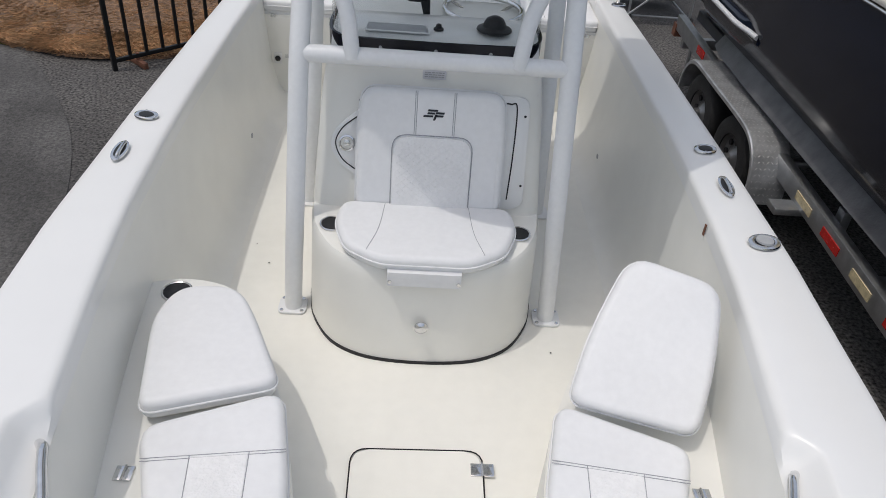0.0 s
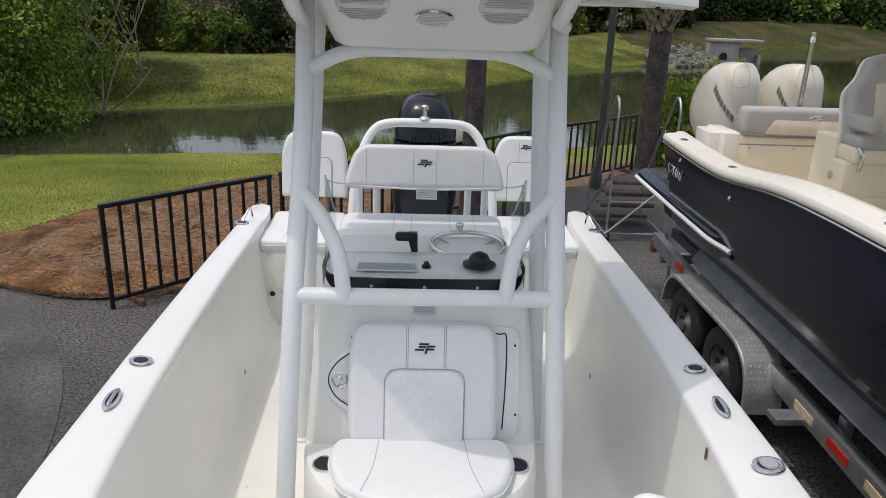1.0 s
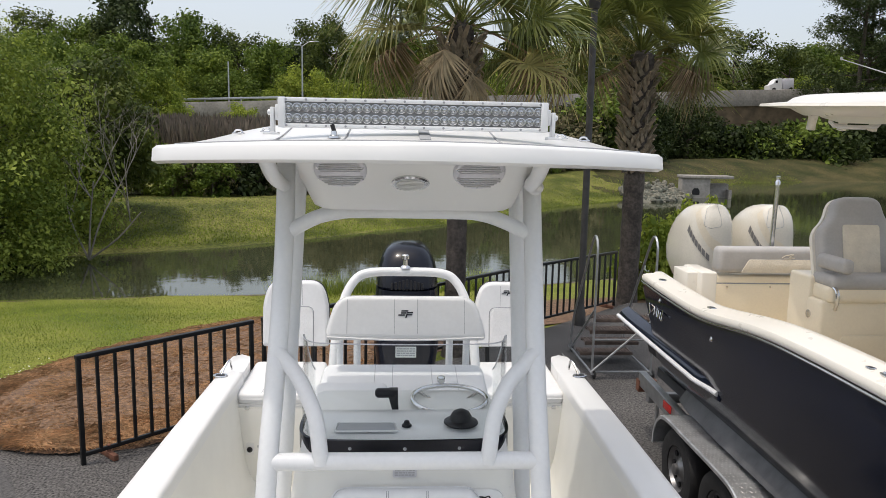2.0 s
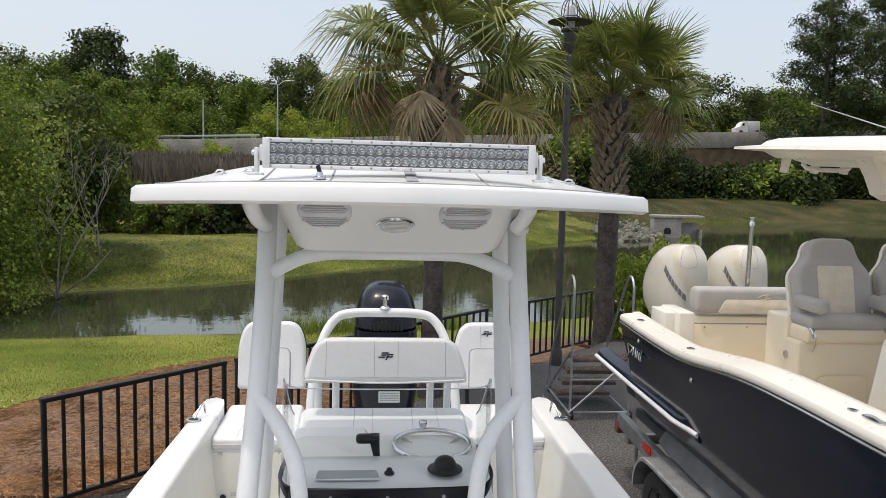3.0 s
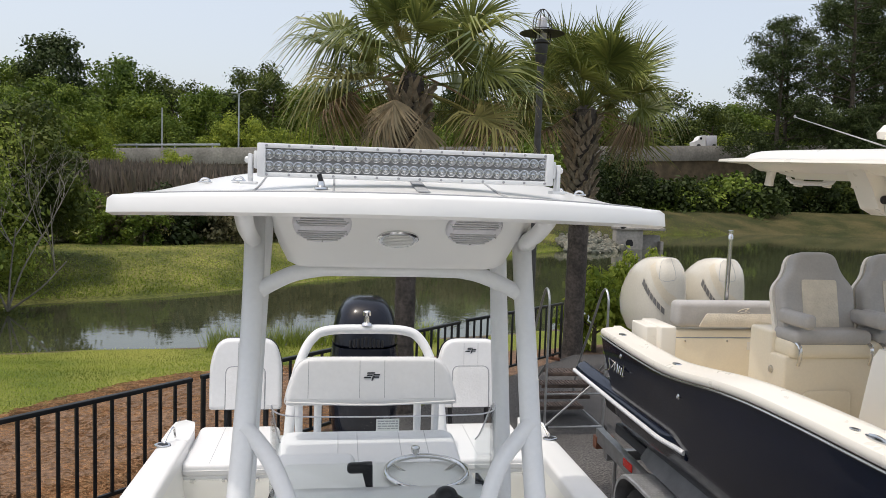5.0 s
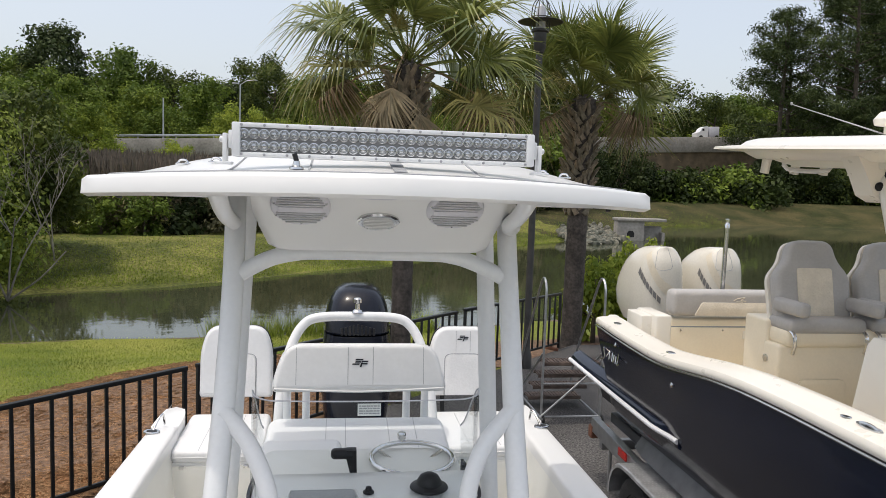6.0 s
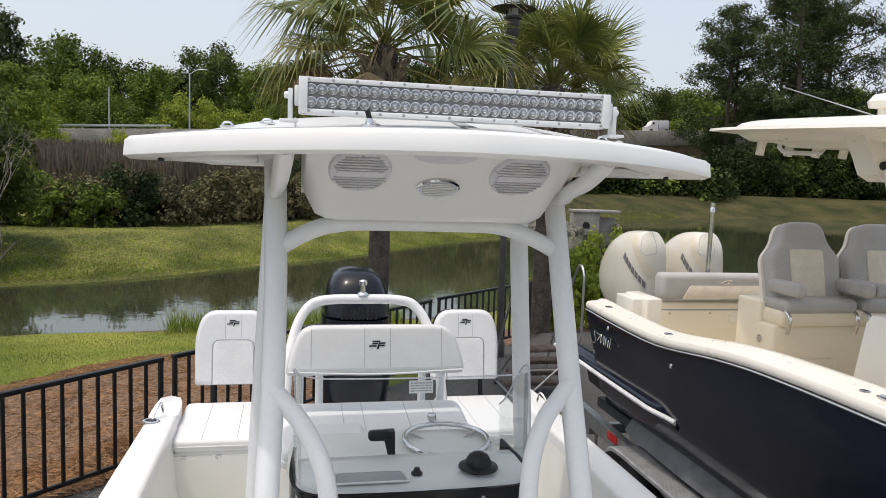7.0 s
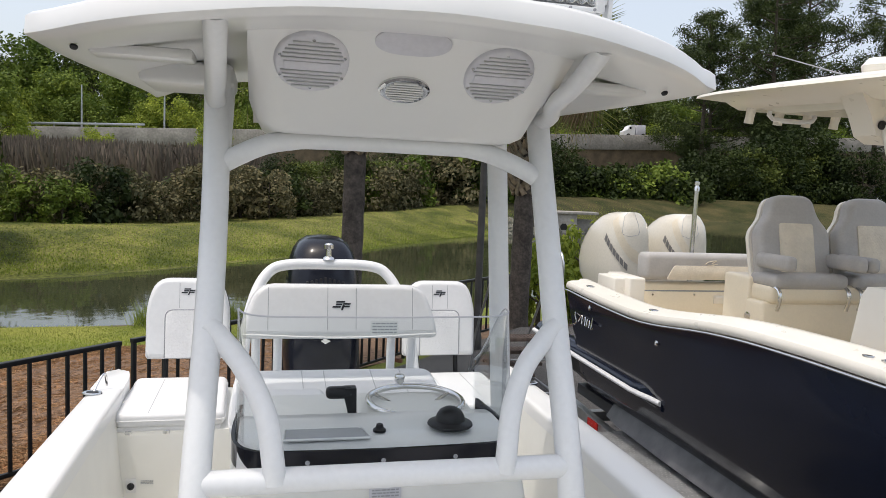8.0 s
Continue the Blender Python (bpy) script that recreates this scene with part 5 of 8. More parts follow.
for s in (-1, 1):
    m = on_face(s * 0.240 + 0.006, 0.70)
    bm = B()
    rings = [[m @ Vector((k * 0.090 * math.copysign(abs(math.cos(a)) ** 0.93, math.cos(a)), k * 0.100 * math.copysign(abs(math.sin(a)) ** 0.95, math.sin(a)), h)) for a in (2 * math.pi * i / 36 for i in range(36))] for k, h in ((1.03, -0.004), (1.0, 0.006), (0.93, 0.011), (0.0, 0.012))]
    loft(bm, rings, caps=False)
    sp = part("speaker", bm, PANEL, ebox, "oval pale grey speaker grille")
    bm = B()
    for k in (-0.075, -0.062, -0.049, -0.036, -0.022, 0.022, 0.036, 0.049, 0.062, 0.075):
        w = 0.078 * math.sqrt(max(0.05, 1 - (k / 0.096) ** 2))
        rbox(bm, (0, k, 0.013), (2 * w, 0.0048, 0.006), 0.002, m=m)
    part("louvres", bm, LOUV, sp, "grey louvre slots")
    bm = B()
    rbox(bm, (0, -0.003, 0.013), (0.138, 0.028, 0.005), 0.003, m=m)
    part("centre_panel", bm, PANEL, sp)
    bm = B()
    for p in ((0, 0.082), (0, -0.082), (-0.078, 0.03), (0.078, 0.03), (-0.076, -0.04), (0.076, -0.04)):
        lathe(bm, [(0.005, 0), (0.004, 0.004)], 8, m @ Matrix.Translation((*p, 0.0095)))
    tagged(part("speaker_screws", bm, STEEL, sp), kind="stuff")
m = on_face(0.008, 0.47)
bm = B()
rings = [[m @ Vector((k * 0.068 * math.cos(a), k * 0.048 * math.sin(a), h)) for a in (2 * math.pi * i / 30 for i in range(30))] for k, h in ((1.0, -0.003), (1.0, 0.006), (0.9, 0.011), (0.75, 0.011), (0.0, 0.010))]
loft(bm, rings, caps=False)
lt = part("courtesy_light", bm, STEEL, ebox, "oval polished light with ribbed lens")
bm = B()
for i in range(8):
    y = -0.031 + 0.062 * i / 7
    w = 0.05 * math.sqrt(max(0.1, 1 - (y / 0.04) ** 2))
    tube(bm, [m @ Vector((-w, y, 0.0125)), m @ Vector((w, y, 0.0125))], 0.0022, 5)
part("lens_ribs", bm, GEL, lt)
m = on_face(0.004, 0.985)
bm = B()
rings = [[m @ Vector((k * 0.095 * math.copysign(abs(math.cos(a)) ** 0.7, math.cos(a)), k * 0.042 * math.sin(a), h)) for a in (2 * math.pi * i / 30 for i in range(30))] for k, h in ((1.0, -0.004), (1.0, 0.004), (0.95, 0.006), (0.0, 0.0065))]
loft(bm, rings, caps=False)
part("oval_lens", bm, PANEL, ebox, "oval pale blank lens")
for s in (-1, 1):
    bm = B()
    rbox(bm, (s * 0.66, 4.12, 2.140), (0.26, 0.10, 0.03), 0.012)
    part("bracket_rail", bm, GEL, tt, "white moulded rail under the hardtop")
    bm = B()
    rbox(bm, (s * 0.60, 4.75, 2.158), (0.30, 0.34, 0.075), 0.02, 3)
    part("life_vest_rack", bm, GEL, tt, "white moulded bracket under the hardtop")
    bm = B()
    lathe(bm, [(0.010, 0), (0.009, 0.004), (0.003, 0.006)], 14, basis((s * 0.80, 3.985, 2.125), (1, 0, 0), (0, -0.4, 0.25)))
    part("deck_light", bm, BLACK, tt)

# ---- light bar on the hardtop ----
lb = thing("light_bar", (0.025, 3.67, 2.235), "long white double-row LED light bar on two brackets", "light bar")
LBM = pose(0.018, 3.672, 2.288, 90, 0, 0)
bm = B()
rbox(bm, (0, 0, -0.03), (0.826, 0.094, 0.05), 0.006)
part("housing", bm, POWDER, lb, "white finned housing")
for y in (-0.0405, 0.0405):
    bm = B()
    rbox(bm, (0, y, 0.0), (0.818, 0.013, 0.016), 0.003)
    fr = part("bezel", bm, POWDER, lb, "white lens bezel")
    fr.matrix_basis = LBM
    bm = B()
    for i in range(14):
        lathe(bm, [(0.004, 0), (0.0035, 0.003)], 8, pose(-0.39 + 0.06 * i, y, 0.008))
    sc = tagged(part("bezel_screws", bm, SEAM, lb), kind="stuff")
    sc.matrix_basis = LBM
for x in (-0.404, 0.404):
    bm = B()
    rbox(bm, (x, 0, -0.012), (0.022, 0.094, 0.05), 0.004)
    part("end_cap", bm, POWDER, lb).matrix_basis = LBM
bpy.data.objects["housing"].matrix_basis = LBM
bm = B()
rbox(bm, (0, 0, -0.006), (0.79, 0.070, 0.008), 0)
part("reflector_tray", bm, TRAY, lb, "grey reflector tray").matrix_basis = LBM
bm = B()
lathe(bm, [(0.0143, 0.0), (0.0143, 0.006), (0.0120, 0.0065), (0.0095, 0.002), (0.006, 0.0005), (0.0055, 0.004), (0.001, 0.0055)], 14)
lens = part("lens", bm, LENS, lb)
lens.matrix_basis = LBM @ Matrix.Translation((-0.384, -0.0165, -0.002))
for i in range(30):
    for j in (-1, 1):
        if i or j > 0:
            place("lens", lens.data, lb, LBM @ Matrix.Translation((-0.384 + 0.768 * i / 29, j * 0.0165, -0.002)))
for s in (-1, 1):
    bm = B()
    x = 0.018 + s * 0.419
    rbox(bm, (x - 0.018, 0, -0.02), (0.012, 0.05, 0.045), 0.004, m=LBM)
    rbox(bm, (x + s * 0.016, 3.692, 2.262), (0.012, 0.034, 0.085), 0.003)
    rbox(bm, (x + s * 0.020, 3.692, 2.222), (0.045, 0.05, 0.008), 0.002)
    lathe(bm, [(0.009, 0), (0.009, 0.007), (0.005, 0.010)], 12, basis((x + s * 0.022, 3.692, 2.288), (0, s, 0), (0, 0, 1)))
    part("bracket", bm, POWDER, lb, "white mounting bracket")
lb.matrix_basis = Matrix.Translation((-0.003, 0, 0.012)) @ lb.matrix_basis @ Matrix.Diagonal((1.033, 1, 1, 1))

# ---- the navy boat alongside ----
CX = 3.50
nb2 = thing("navy_boat", (CX, 6.0, -0.5), "navy blue centre console boat with cream deck on a trailer", "boat")
G_Y, G_X = (-1.5, -0.5, 0.5, 1.5, 2.5, 3.2, 4.0, 5.0, 5.8, 6.8, 8.02), (0.02, 0.38, 0.70, 0.95, 1.13, 1.21, 1.262, 1.252, 1.236, 1.226, 1.238)
G_YZ, G_Z = (-1.5, 1.5, 3.0, 4.0, 5.0, 5.5, 5.9, 6.2, 6.5, 6.8, 7.2, 7.6, 8.0), (1.50, 1.27, 1.13, 1.075, 1.07, 1.055, 1.023, 0.984, 0.945, 0.925, 0.932, 0.946, 0.968)


def sheer2(y):
    """Height of the navy gunwale, which steps down towards the stern."""
    return sum(interp(y + d, G_YZ, G_Z) for d in (-0.12, -0.06, 0, 0.06, 0.12)) / 5


def hull2(y):
    """Half widths and heights of the navy hull's section at y, from the gunwale down."""
    w, z = soft(y, G_Y, G_X), sheer2(y)
    k = smooth01((y + 1.5) / 4.0)
    pts = [(w - 0.012, z - 0.075), (w - 0.02, z - 0.16), (w - 0.05, 0.70), (w - 0.10, 0.52), (w - 0.155, 0.30), (w - 0.20, 0.16), (w - 0.25, 0.06), (w - 0.32, -0.03), (w * 0.35, -0.38), (0.0, -0.52)]
    return [(max(0.0, x), zz if zz > 0.5 else 0.5 + (zz - 0.5) * (0.3 + 0.7 * k)) for x, zz in pts]


ST2 = [-1.4 + 9.9 * i / 60 for i in range(61)]
bm = B()
rings = []
for y in ST2:
    r = [(CX - x, y, z) for x, z in hull2(min(y, 8.02))]
    rings.append(r + [(2 * CX - x, yy, z) for x, yy, z in r[-2::-1]])
loft(bm, rings[:58], closed=False)
part("hull", bm, NAVY, nb2, "glossy navy blue hull")
bm = B()
prism(bm, [(CX - 1.20, 0.86), (CX - 1.02, 0.12), (CX - 0.46, -0.36), (CX, -0.5), (CX + 0.46, -0.36), (CX + 1.02, 0.12), (CX + 1.20, 0.86)], -0.06, 0.0, 0, m=basis((0, 8.02, 0), (1, 0, 0), (0, 0, 1)))
part("transom", bm, NAVY, nb2, "navy transom")
for s in (-1, 1):
    bm = B()
    rings = []
    for y in ST2:
        if y > 8.03:
            continue
        w, z = soft(y, G_Y, G_X), sheer2(y)
        v = max(0.02, w - 0.23 + 0.03 * smooth01((y - 6.3) / 0.5))
        prof = [(v - 0.01, z - 0.10), (v - 0.006, z + 0.004), (v + 0.012, z + 0.018), (v + 0.07, z + 0.018), (v + 0.09, z + 0.004), (w - 0.04, z), (w - 0.008, z - 0.010), (w + 0.004, z - 0.032), (w + 0.002, z - 0.056), (w - 0.006, z - 0.066)]
        rings.append([(CX + s * x, y, zz) for x, zz in prof])
    loft(bm, rings, closed=False)
    part("gunwale", bm, CREAMW, nb2, "pale cream gunwale cap")
    bm = B()
    pts = [(CX + s * (soft(y, G_Y, G_X) + 0.004), y, sheer2(y) - 0.078) for y in ST2 if y < 8.05]
    tube(bm, pts, 0.008, 8, curve=False)
    part("rub_rail", bm, STEEL, nb2, "slim steel rub rail")
    bm = B()
    rings = []
    for y in ST2:
        if y > 8.0:
            continue
        w, z = soft(y, G_Y, G_X), sheer2(y)
        v = max(0.02, w - 0.24 + 0.03 * smooth01((y - 6.3) / 0.5))
        rings.append([(CX + s * v, y, z - 0.08), (CX + s * max(0, v - 0.06), y, 0.5), (CX + s * max(0, v - 0.20), y, 0.16)])
    loft(bm, rings, closed=False)
    part("cockpit_side", bm, CREAM, nb2, "cream inner side")
    # polished strake with a dark moulded ledge over it
    bm = B()
    rings = []
    for i in range(21):
        y = 6.60 + 2.4 * i / 20
        u = 0.045 * i / 20 - 0.025
        e = smooth01(i / 3) * (1.0 if i < 20 else 0.8)
        x = CX + s * (soft(min(y, 8.02), G_Y, G_X) - 0.16)
        o = s * 0.055 * e
        rings.append([(x - s * 0.05, y, 0.40 + u), (x + o * 0.3, y, 0.375 + u), (x + o, y, 0.325 + u), (x + o, y, 0.275 + u), (x + o * 0.2, y, 0.25 + u), (x - s * 0.05, y, 0.22 + u)])
    loft(bm, rings)
    st = part("strake", bm, NAVY, nb2, "moulded navy strake")
    bm = B()
    pts = [(CX + s * (soft(min(6.60 + 2.4 * i / 20, 8.02), G_Y, G_X) - 0.155 + 0.055 * smooth01(i / 3)), 6.60 + 2.4 * i / 20, 0.275 + 0.045 * i / 20) for i in range(21)]
    tube(bm, pts, 0.021, 10, curve=False)
    part("strake_trim", bm, POWDER, st, "bright white strake trim")
bm = B()
loft(bm, [[(CX - w, y, z - 0.04), (CX - w * 0.9, y, z + 0.037), (CX, y, z + 0.045), (CX + w * 0.9, y, z + 0.037), (CX + w, y, z - 0.04)] for y, w, z in ((v, soft(v, G_Y, G_X), sheer2(v)) for v in np.linspace(-1.42, -0.5, 10))], closed=False)
part("bow_cap", bm, CREAMW, nb2, "pale cream bow cap")
bm = B()
prism(bm, round_poly([(CX - 1.05, 7.95), (CX + 1.05, 7.95), (CX + 1.0, 8.62), (CX - 1.0, 8.62)], 0.1), 0.24, 0.34, 0.03, 3)
part("swim_platform", bm, NAVY, nb2, "navy stern platform")
bm = B()
rings = [[(CX - w, y, z) for w, z in ((1.0, 0.26), (0.95, 0.06), (0.45, -0.33), (0, -0.5), (-0.45, -0.33), (-0.95, 0.06), (-1.0, 0.26))] for y in (7.9, 8.5)]
loft(bm, rings)
part("stern_bracket", bm, BOTTOM, nb2)
bm = B()
loft(bm, [[(CX + x, y, 0.17) for x in (-max(0.02, soft(y, G_Y, G_X) - 0.46), 0, max(0.02, soft(y, G_Y, G_X) - 0.46))] for y in ST2 if y < 8.0], closed=False)
part("sole", bm, CREAM, nb2, "cream cockpit sole")
# fittings on the near gunwale and topside
for x, y, r in ((CX - 1.126, 6.68, 0.034), (CX - 1.15, 4.74, 0.022), (CX - 1.14, 7.72, 0.034)):
    z = sheer2(y) + 0.003
    t = thing("rod_holder", (x, y, z), "oval polished steel rod holder in the cream gunwale", "rod holder", "rod holders")
    m = pose(x, y, z, 0, 0, 10)
    b = B()
    loft(b, [[m @ Vector((k * r * math.cos(q), k * r * 1.4 * math.sin(q), h)) for q in (2 * math.pi * i / 22 for i in range(22))] for k, h in ((1, 0), (0.97, 0.006), (0.6, 0.007), (0.56, 0.002))])
    part("flange", b, STEEL, t)
    b = B()
    loft(b, [[m @ Vector((k * r * math.cos(q), k * r * 1.4 * math.sin(q), h)) for q in (2 * math.pi * i / 18 for i in range(18))] for k, h in ((0.6, 0.0072), (0.5, 0.0078))])
    part("bore", b, BLACK, t)
t = thing("cleat", (CX - 1.15, 4.58, 1.07), "polished pop-up cleat in the cream gunwale", "cleat", "cleats")
b = B()
m = pose(CX - 1.15, 4.58, sheer2(4.58) + 0.003)
prism(b, [(0.03 * math.cos(a), 0.085 * math.sin(a)) for a in (2 * math.pi * i / 24 for i in range(24))], 0, 0.007, 0.003, m=m)
tube(b, [m @ Vector((0, -0.06, 0.008)), m @ Vector((0, 0, 0.016)), m @ Vector((0, 0.06, 0.008))], 0.008, 8)
part("body", b, STEEL, t)


def topside(y, z):
    h = hull2(y)
    zs, xs = [q[1] for q in h][::-1], [q[0] for q in h][::-1]
    return CX - interp(z, zs, xs)


for y, z in ((6.5, 0.74), (7.55, 0.80)):
    b = B()
    lathe(b, [(0.022, 0), (0.022, 0.006), (0.012, 0.010), (0.010, 0.004), (0.002, 0.004)], 14, basis((topside(y, z) - 0.002, y, z), (0, -1, 0), (0.15, 0, 1)))
    part("vent_fitting", b, STEEL, nb2, "round polished through-hull fitting")
# hull name as an unlettered silver flourish
b = B()
mm = basis((topside(7.75, 0.70) - 0.006, 7.72, 0.69), (0, -1, 0), (0.19, 0, 1))
for pts in ([(-0.16, 0.06), (-0.10, 0.08), (-0.13, 0.02), (-0.08, -0.03), (-0.15, -0.06)], [(-0.06, -0.02), (-0.02, 0.02), (0.0, -0.03), (0.03, 0.02), (0.05, -0.03)], [(0.06, 0.015), (0.07, -0.03), (0.10, 0.01), (0.11, -0.03)], [(0.13, 0.06), (0.135, -0.03), (0.17, -0.02)], [(-0.2, 0.1), (-0.24, 0.08), (-0.22, 0.12)]):
    tube(b, [mm @ Vector((x * 1.35, y * 1.45 - 0.02, 0)) for x, y in pts], 0.006, 6)
part("hull_flourish", b, STEEL, nb2, "silver script-like flourish, not lettered")
# transom bulkhead, bolster and corner boxes
bm = B()
rbox(bm, (CX + 0.05, 7.93, 0.58), (1.75, 0.16, 0.80), 0.03, 3)
bulk = part("bulkhead", bm, CREAM, nb2, "cream transom bulkhead")
for x0, x1 in ((-0.665, 0.42), (0.45, 0.82)):
    bm = B()
    rbox(bm, (CX + (x0 + x1) / 2 + 0.05, 7.846, 0.62), (x1 - x0, 0.012, 0.56), 0.012)
    lid = part("locker_door", bm, CREAM, bulk, "cream locker door")
    bm = B()
    rbox(bm, (CX + (x0 + x1) / 2 + 0.05, 7.8525, 0.622), (x1 - x0 + 0.016, 0.006, 0.58), 0)
    part("door_gap", bm, SEAM, lid, "dark gap round the door")
    bm = B()
    rbox(bm, (CX + (x0 + x1) / 2 + 0.33 * (x1 - x0 - 0.1), 7.838, 0.83), (0.15, 0.012, 0.075), 0.012)
    rbox(bm, (CX + (x0 + x1) / 2 + 0.33 * (x1 - x0 - 0.1), 7.832, 0.845), (0.12, 0.008, 0.02), 0.004)
    part("latch_recess", bm, CREAMW, lid)
    for q in (0.12, 0.5, 0.94):
        bm = B()
        lathe(bm, [(0.010, 0), (0.009, 0.005), (0.003, 0.006)], 10, basis((CX + x0 + (x1 - x0) * q + 0.05, 7.840, 0.875), (1, 0, 0), (0, 0, 1)))
        part("screw", bm, STEEL, lid)
bm = B()
rbox(bm, (CX - 0.745, 7.86, 0.645), (0.15, 0.44, 0.80), 0.018, 3)
rbox(bm, (CX - 0.835, 7.90, 0.63), (0.16, 0.34, 0.80), 0.014, 3)
part("corner_box", bm, CREAMW, nb2, "cream corner box")
b = B()
rbox(b, (CX + 0.165, 7.90, 1.125), (1.51, 0.18, 0.24), 0.05, 5)
bo = part("bolster", b, GVINYL, nb2, "grey vinyl transom bolster")
b = B()
prism(b, round_poly([(-0.52, -0.085), (0.52, -0.085), (0.45, 0.04), (-0.45, 0.04)], 0.015), 0, 0.010, 0.004, m=basis((CX + 0.14, 7.810, 1.098), (1, 0, 0), (0, 0, 1)))
part("bolster_insert", b, BVINYL, bo, "beige quilted insert")
b = B()
for u in ([(-0.06, -0.01), (-0.02, 0.012), (0.05, 0.02), (0.01, -0.004), (0.06, -0.012)], [(-0.04, -0.018), (0.03, -0.02)]):
    tube(b, [(CX + 0.06 + q, 7.808, 1.165 + h) for q, h in u], 0.004, 6)
part("bolster_mark", b, BVINYL, bo, "pale stitched mark")
b = B()
tube(b, [(CX + 0.095, 8.2, 0.95), (CX + 0.105, 8.2, 1.83)], 0.022, 12)
lathe(b, [(0.026, 0), (0.026, 0.04), (0.018, 0.05), (0.018, 0.06), (0.026, 0.065), (0.026, 0.09), (0.01, 0.095)], 12, pose(CX + 0.105, 8.2, 1.80))
part("tow_post", b, STEEL, nb2, "tall polished tow post")
# helm seats
b = B()
rbox(b, (CX + 0.22, 6.762, 0.60), (1.16, 0.476, 0.86), 0.025, 3)
hb = part("helm_seat_box", b, CREAM, nb2, "cream helm seat locker")
b = B()
rbox(b, (CX + 0.26, 6.71, 1.085), (1.18, 0.45, 0.14), 0.045, 4)
part("seat_plinth", b, CREAM, nb2, "cream rounded seat plinth")
b = B()
rbox(b, (CX - 0.262, 6.85, 0.70), (0.20, 0.30, 0.98), 0.022, 3)
part("seat_side_box", b, CREAM, nb2, "cream moulded side of the helm seat")
b = B()
prism(b, round_poly([(CX - 0.30, 0.27), (CX + 0.10, 0.27), (CX + 0.10, 0.72), (CX - 0.30, 0.72)], 0.06), 0, 0.012, 0.004, m=Matrix.Translation((0.1, 6.518, 0.05)) @ pose(0, 0, 0, 90))
part("locker_door", b, CREAM, hb, "cream hinged locker door")
b = B()
lathe(b, [(0.03, 0), (0.03, 0.008), (0.012, 0.012)], 16, basis((CX - 0.361, 6.68, 0.90), (0, -1, 0), (0, 0, 1)))
part("pull_latch", b, STEEL, hb)


def helm_chair(x):
    t = thing("helm_chair", (x, 6.62, 1.12), "grey vinyl helm chair with beige quilted back, armrests up", "chair", "helm chairs")
    b = B()
    rbox(b, (x, 6.62, 1.185), (0.60, 0.33, 0.12), 0.05, 5)
    part("seat", b, GVINYL, t, "grey vinyl seat pad")
    m = basis((x, 6.72, 1.12), (1, 0, 0), (0, 0.22, 1))
    out = round_poly([(-0.28, 0), (0.28, 0), (0.295, 0.44), (0.20, 0.55), (0.165, 0.725), (-0.165, 0.725), (-0.20, 0.55), (-0.295, 0.44)], [0.05, 0.05, 0.07, 0.07, 0.09, 0.09, 0.07, 0.07])
    b = B()
    pad_shape(b, out, 0.14, 0.05, m @ Matrix.Translation((0, 0, -0.03)))
    bk = part("backrest", b, GVINYL, t, "grey vinyl high backrest")
    b = B()
    prism(b, round_poly([(-0.135, 0.09), (0.135, 0.09), (0.135, 0.49), (-0.135, 0.49)], 0.02), 0.105, 0.120, 0.006, 2, m=m)
    ins = part("quilted_insert", b, BVINYL, bk, "beige quilted insert")
    b = B()
    for h in range(5):
        for u in (0, 1):
            tube(b, [m @ Vector((-0.11 + 0.022 * k, 0.27 + 0.036 * h + (0.018 if (k + u) % 2 else -0.018), 0.1196)) for k in range(11)], 0.0014, 4, curve=False)
    tagged(part("quilting", b, BVINYL, ins, "diamond stitching"), kind="stuff")
    b = B()
    for s in (-1, 1):
        tube(b, [m @ Vector((s * q, h, 0.103)) for q, h in ((0.145, 0.03), (0.145, 0.50), (0.145, 0.50), (0.10, 0.505), (0.0, 0.505))], 0.005, 6, curve=False)
    part("backrest_piping", b, SEAM, bk, "dark grey seam")
    b = B()
    prism(b, [(p[0] * 1.02, p[1] * 1.0 - 0.005) for p in out], -0.06, -0.02, 0.01, 2, m=m)
    part("back_shell", b, CREAMW, t, "cream moulded shell")
    for s in (-1, 1):
        b = B()
        rbox(b, (x + s * 0.275, 6.50, 1.335), (0.085, 0.40, 0.115), 0.035, 4)
        part("armrest", b, GVINYL, t, "padded grey armrest")
        b = B()
        tube(b, [(x + s * 0.272, 6.50, 1.15), (x + s * 0.272, 6.44, 1.12), (x + s * 0.272, 6.425, 1.05), (x + s * 0.272, 6.45, 0.97)], 0.014, 8)
        part("footrest_arm", b, STEEL, t)
    # smaller than its pattern
    near = Matrix.Translation((x + 0.085, 6.5, 1.10)) @ Matrix.Diagonal((1.07, 0.91, 0.94, 1)) @ Matrix.Translation((-x, -6.5, -1.10))
    t.matrix_basis = near @ t.matrix_basis


helm_chair(CX - 0.09)
helm_chair(CX + 0.60)
# console corner, hardtop and its fittings
b = B()
loft(b, [[(CX - 0.22 + d, 4.9, z), (CX - 0.30 + d, 5.75, z), (CX + 0.75, 5.80, z), (CX + 0.75, 4.9, z)] for z, d in ((0.17, -0.10), (0.8, -0.03), (1.20, 0.04), (1.255, 0.08))])
cb = part("console", b, CREAMW, nb2, "pale cream helm console")
b = B()
lathe(b, [(0.05, 0), (0.05, 0.012), (0.035, 0.02), (0.02, 0.03), (0.004, 0.03)], 16, basis((CX - 0.19, 5.785, 1.13), (1, 0, 0), (0, 0, 1)))
part("speaker", b, BLACK, cb, "round black speaker")
TZ = 2.485
b = B()
ro = []
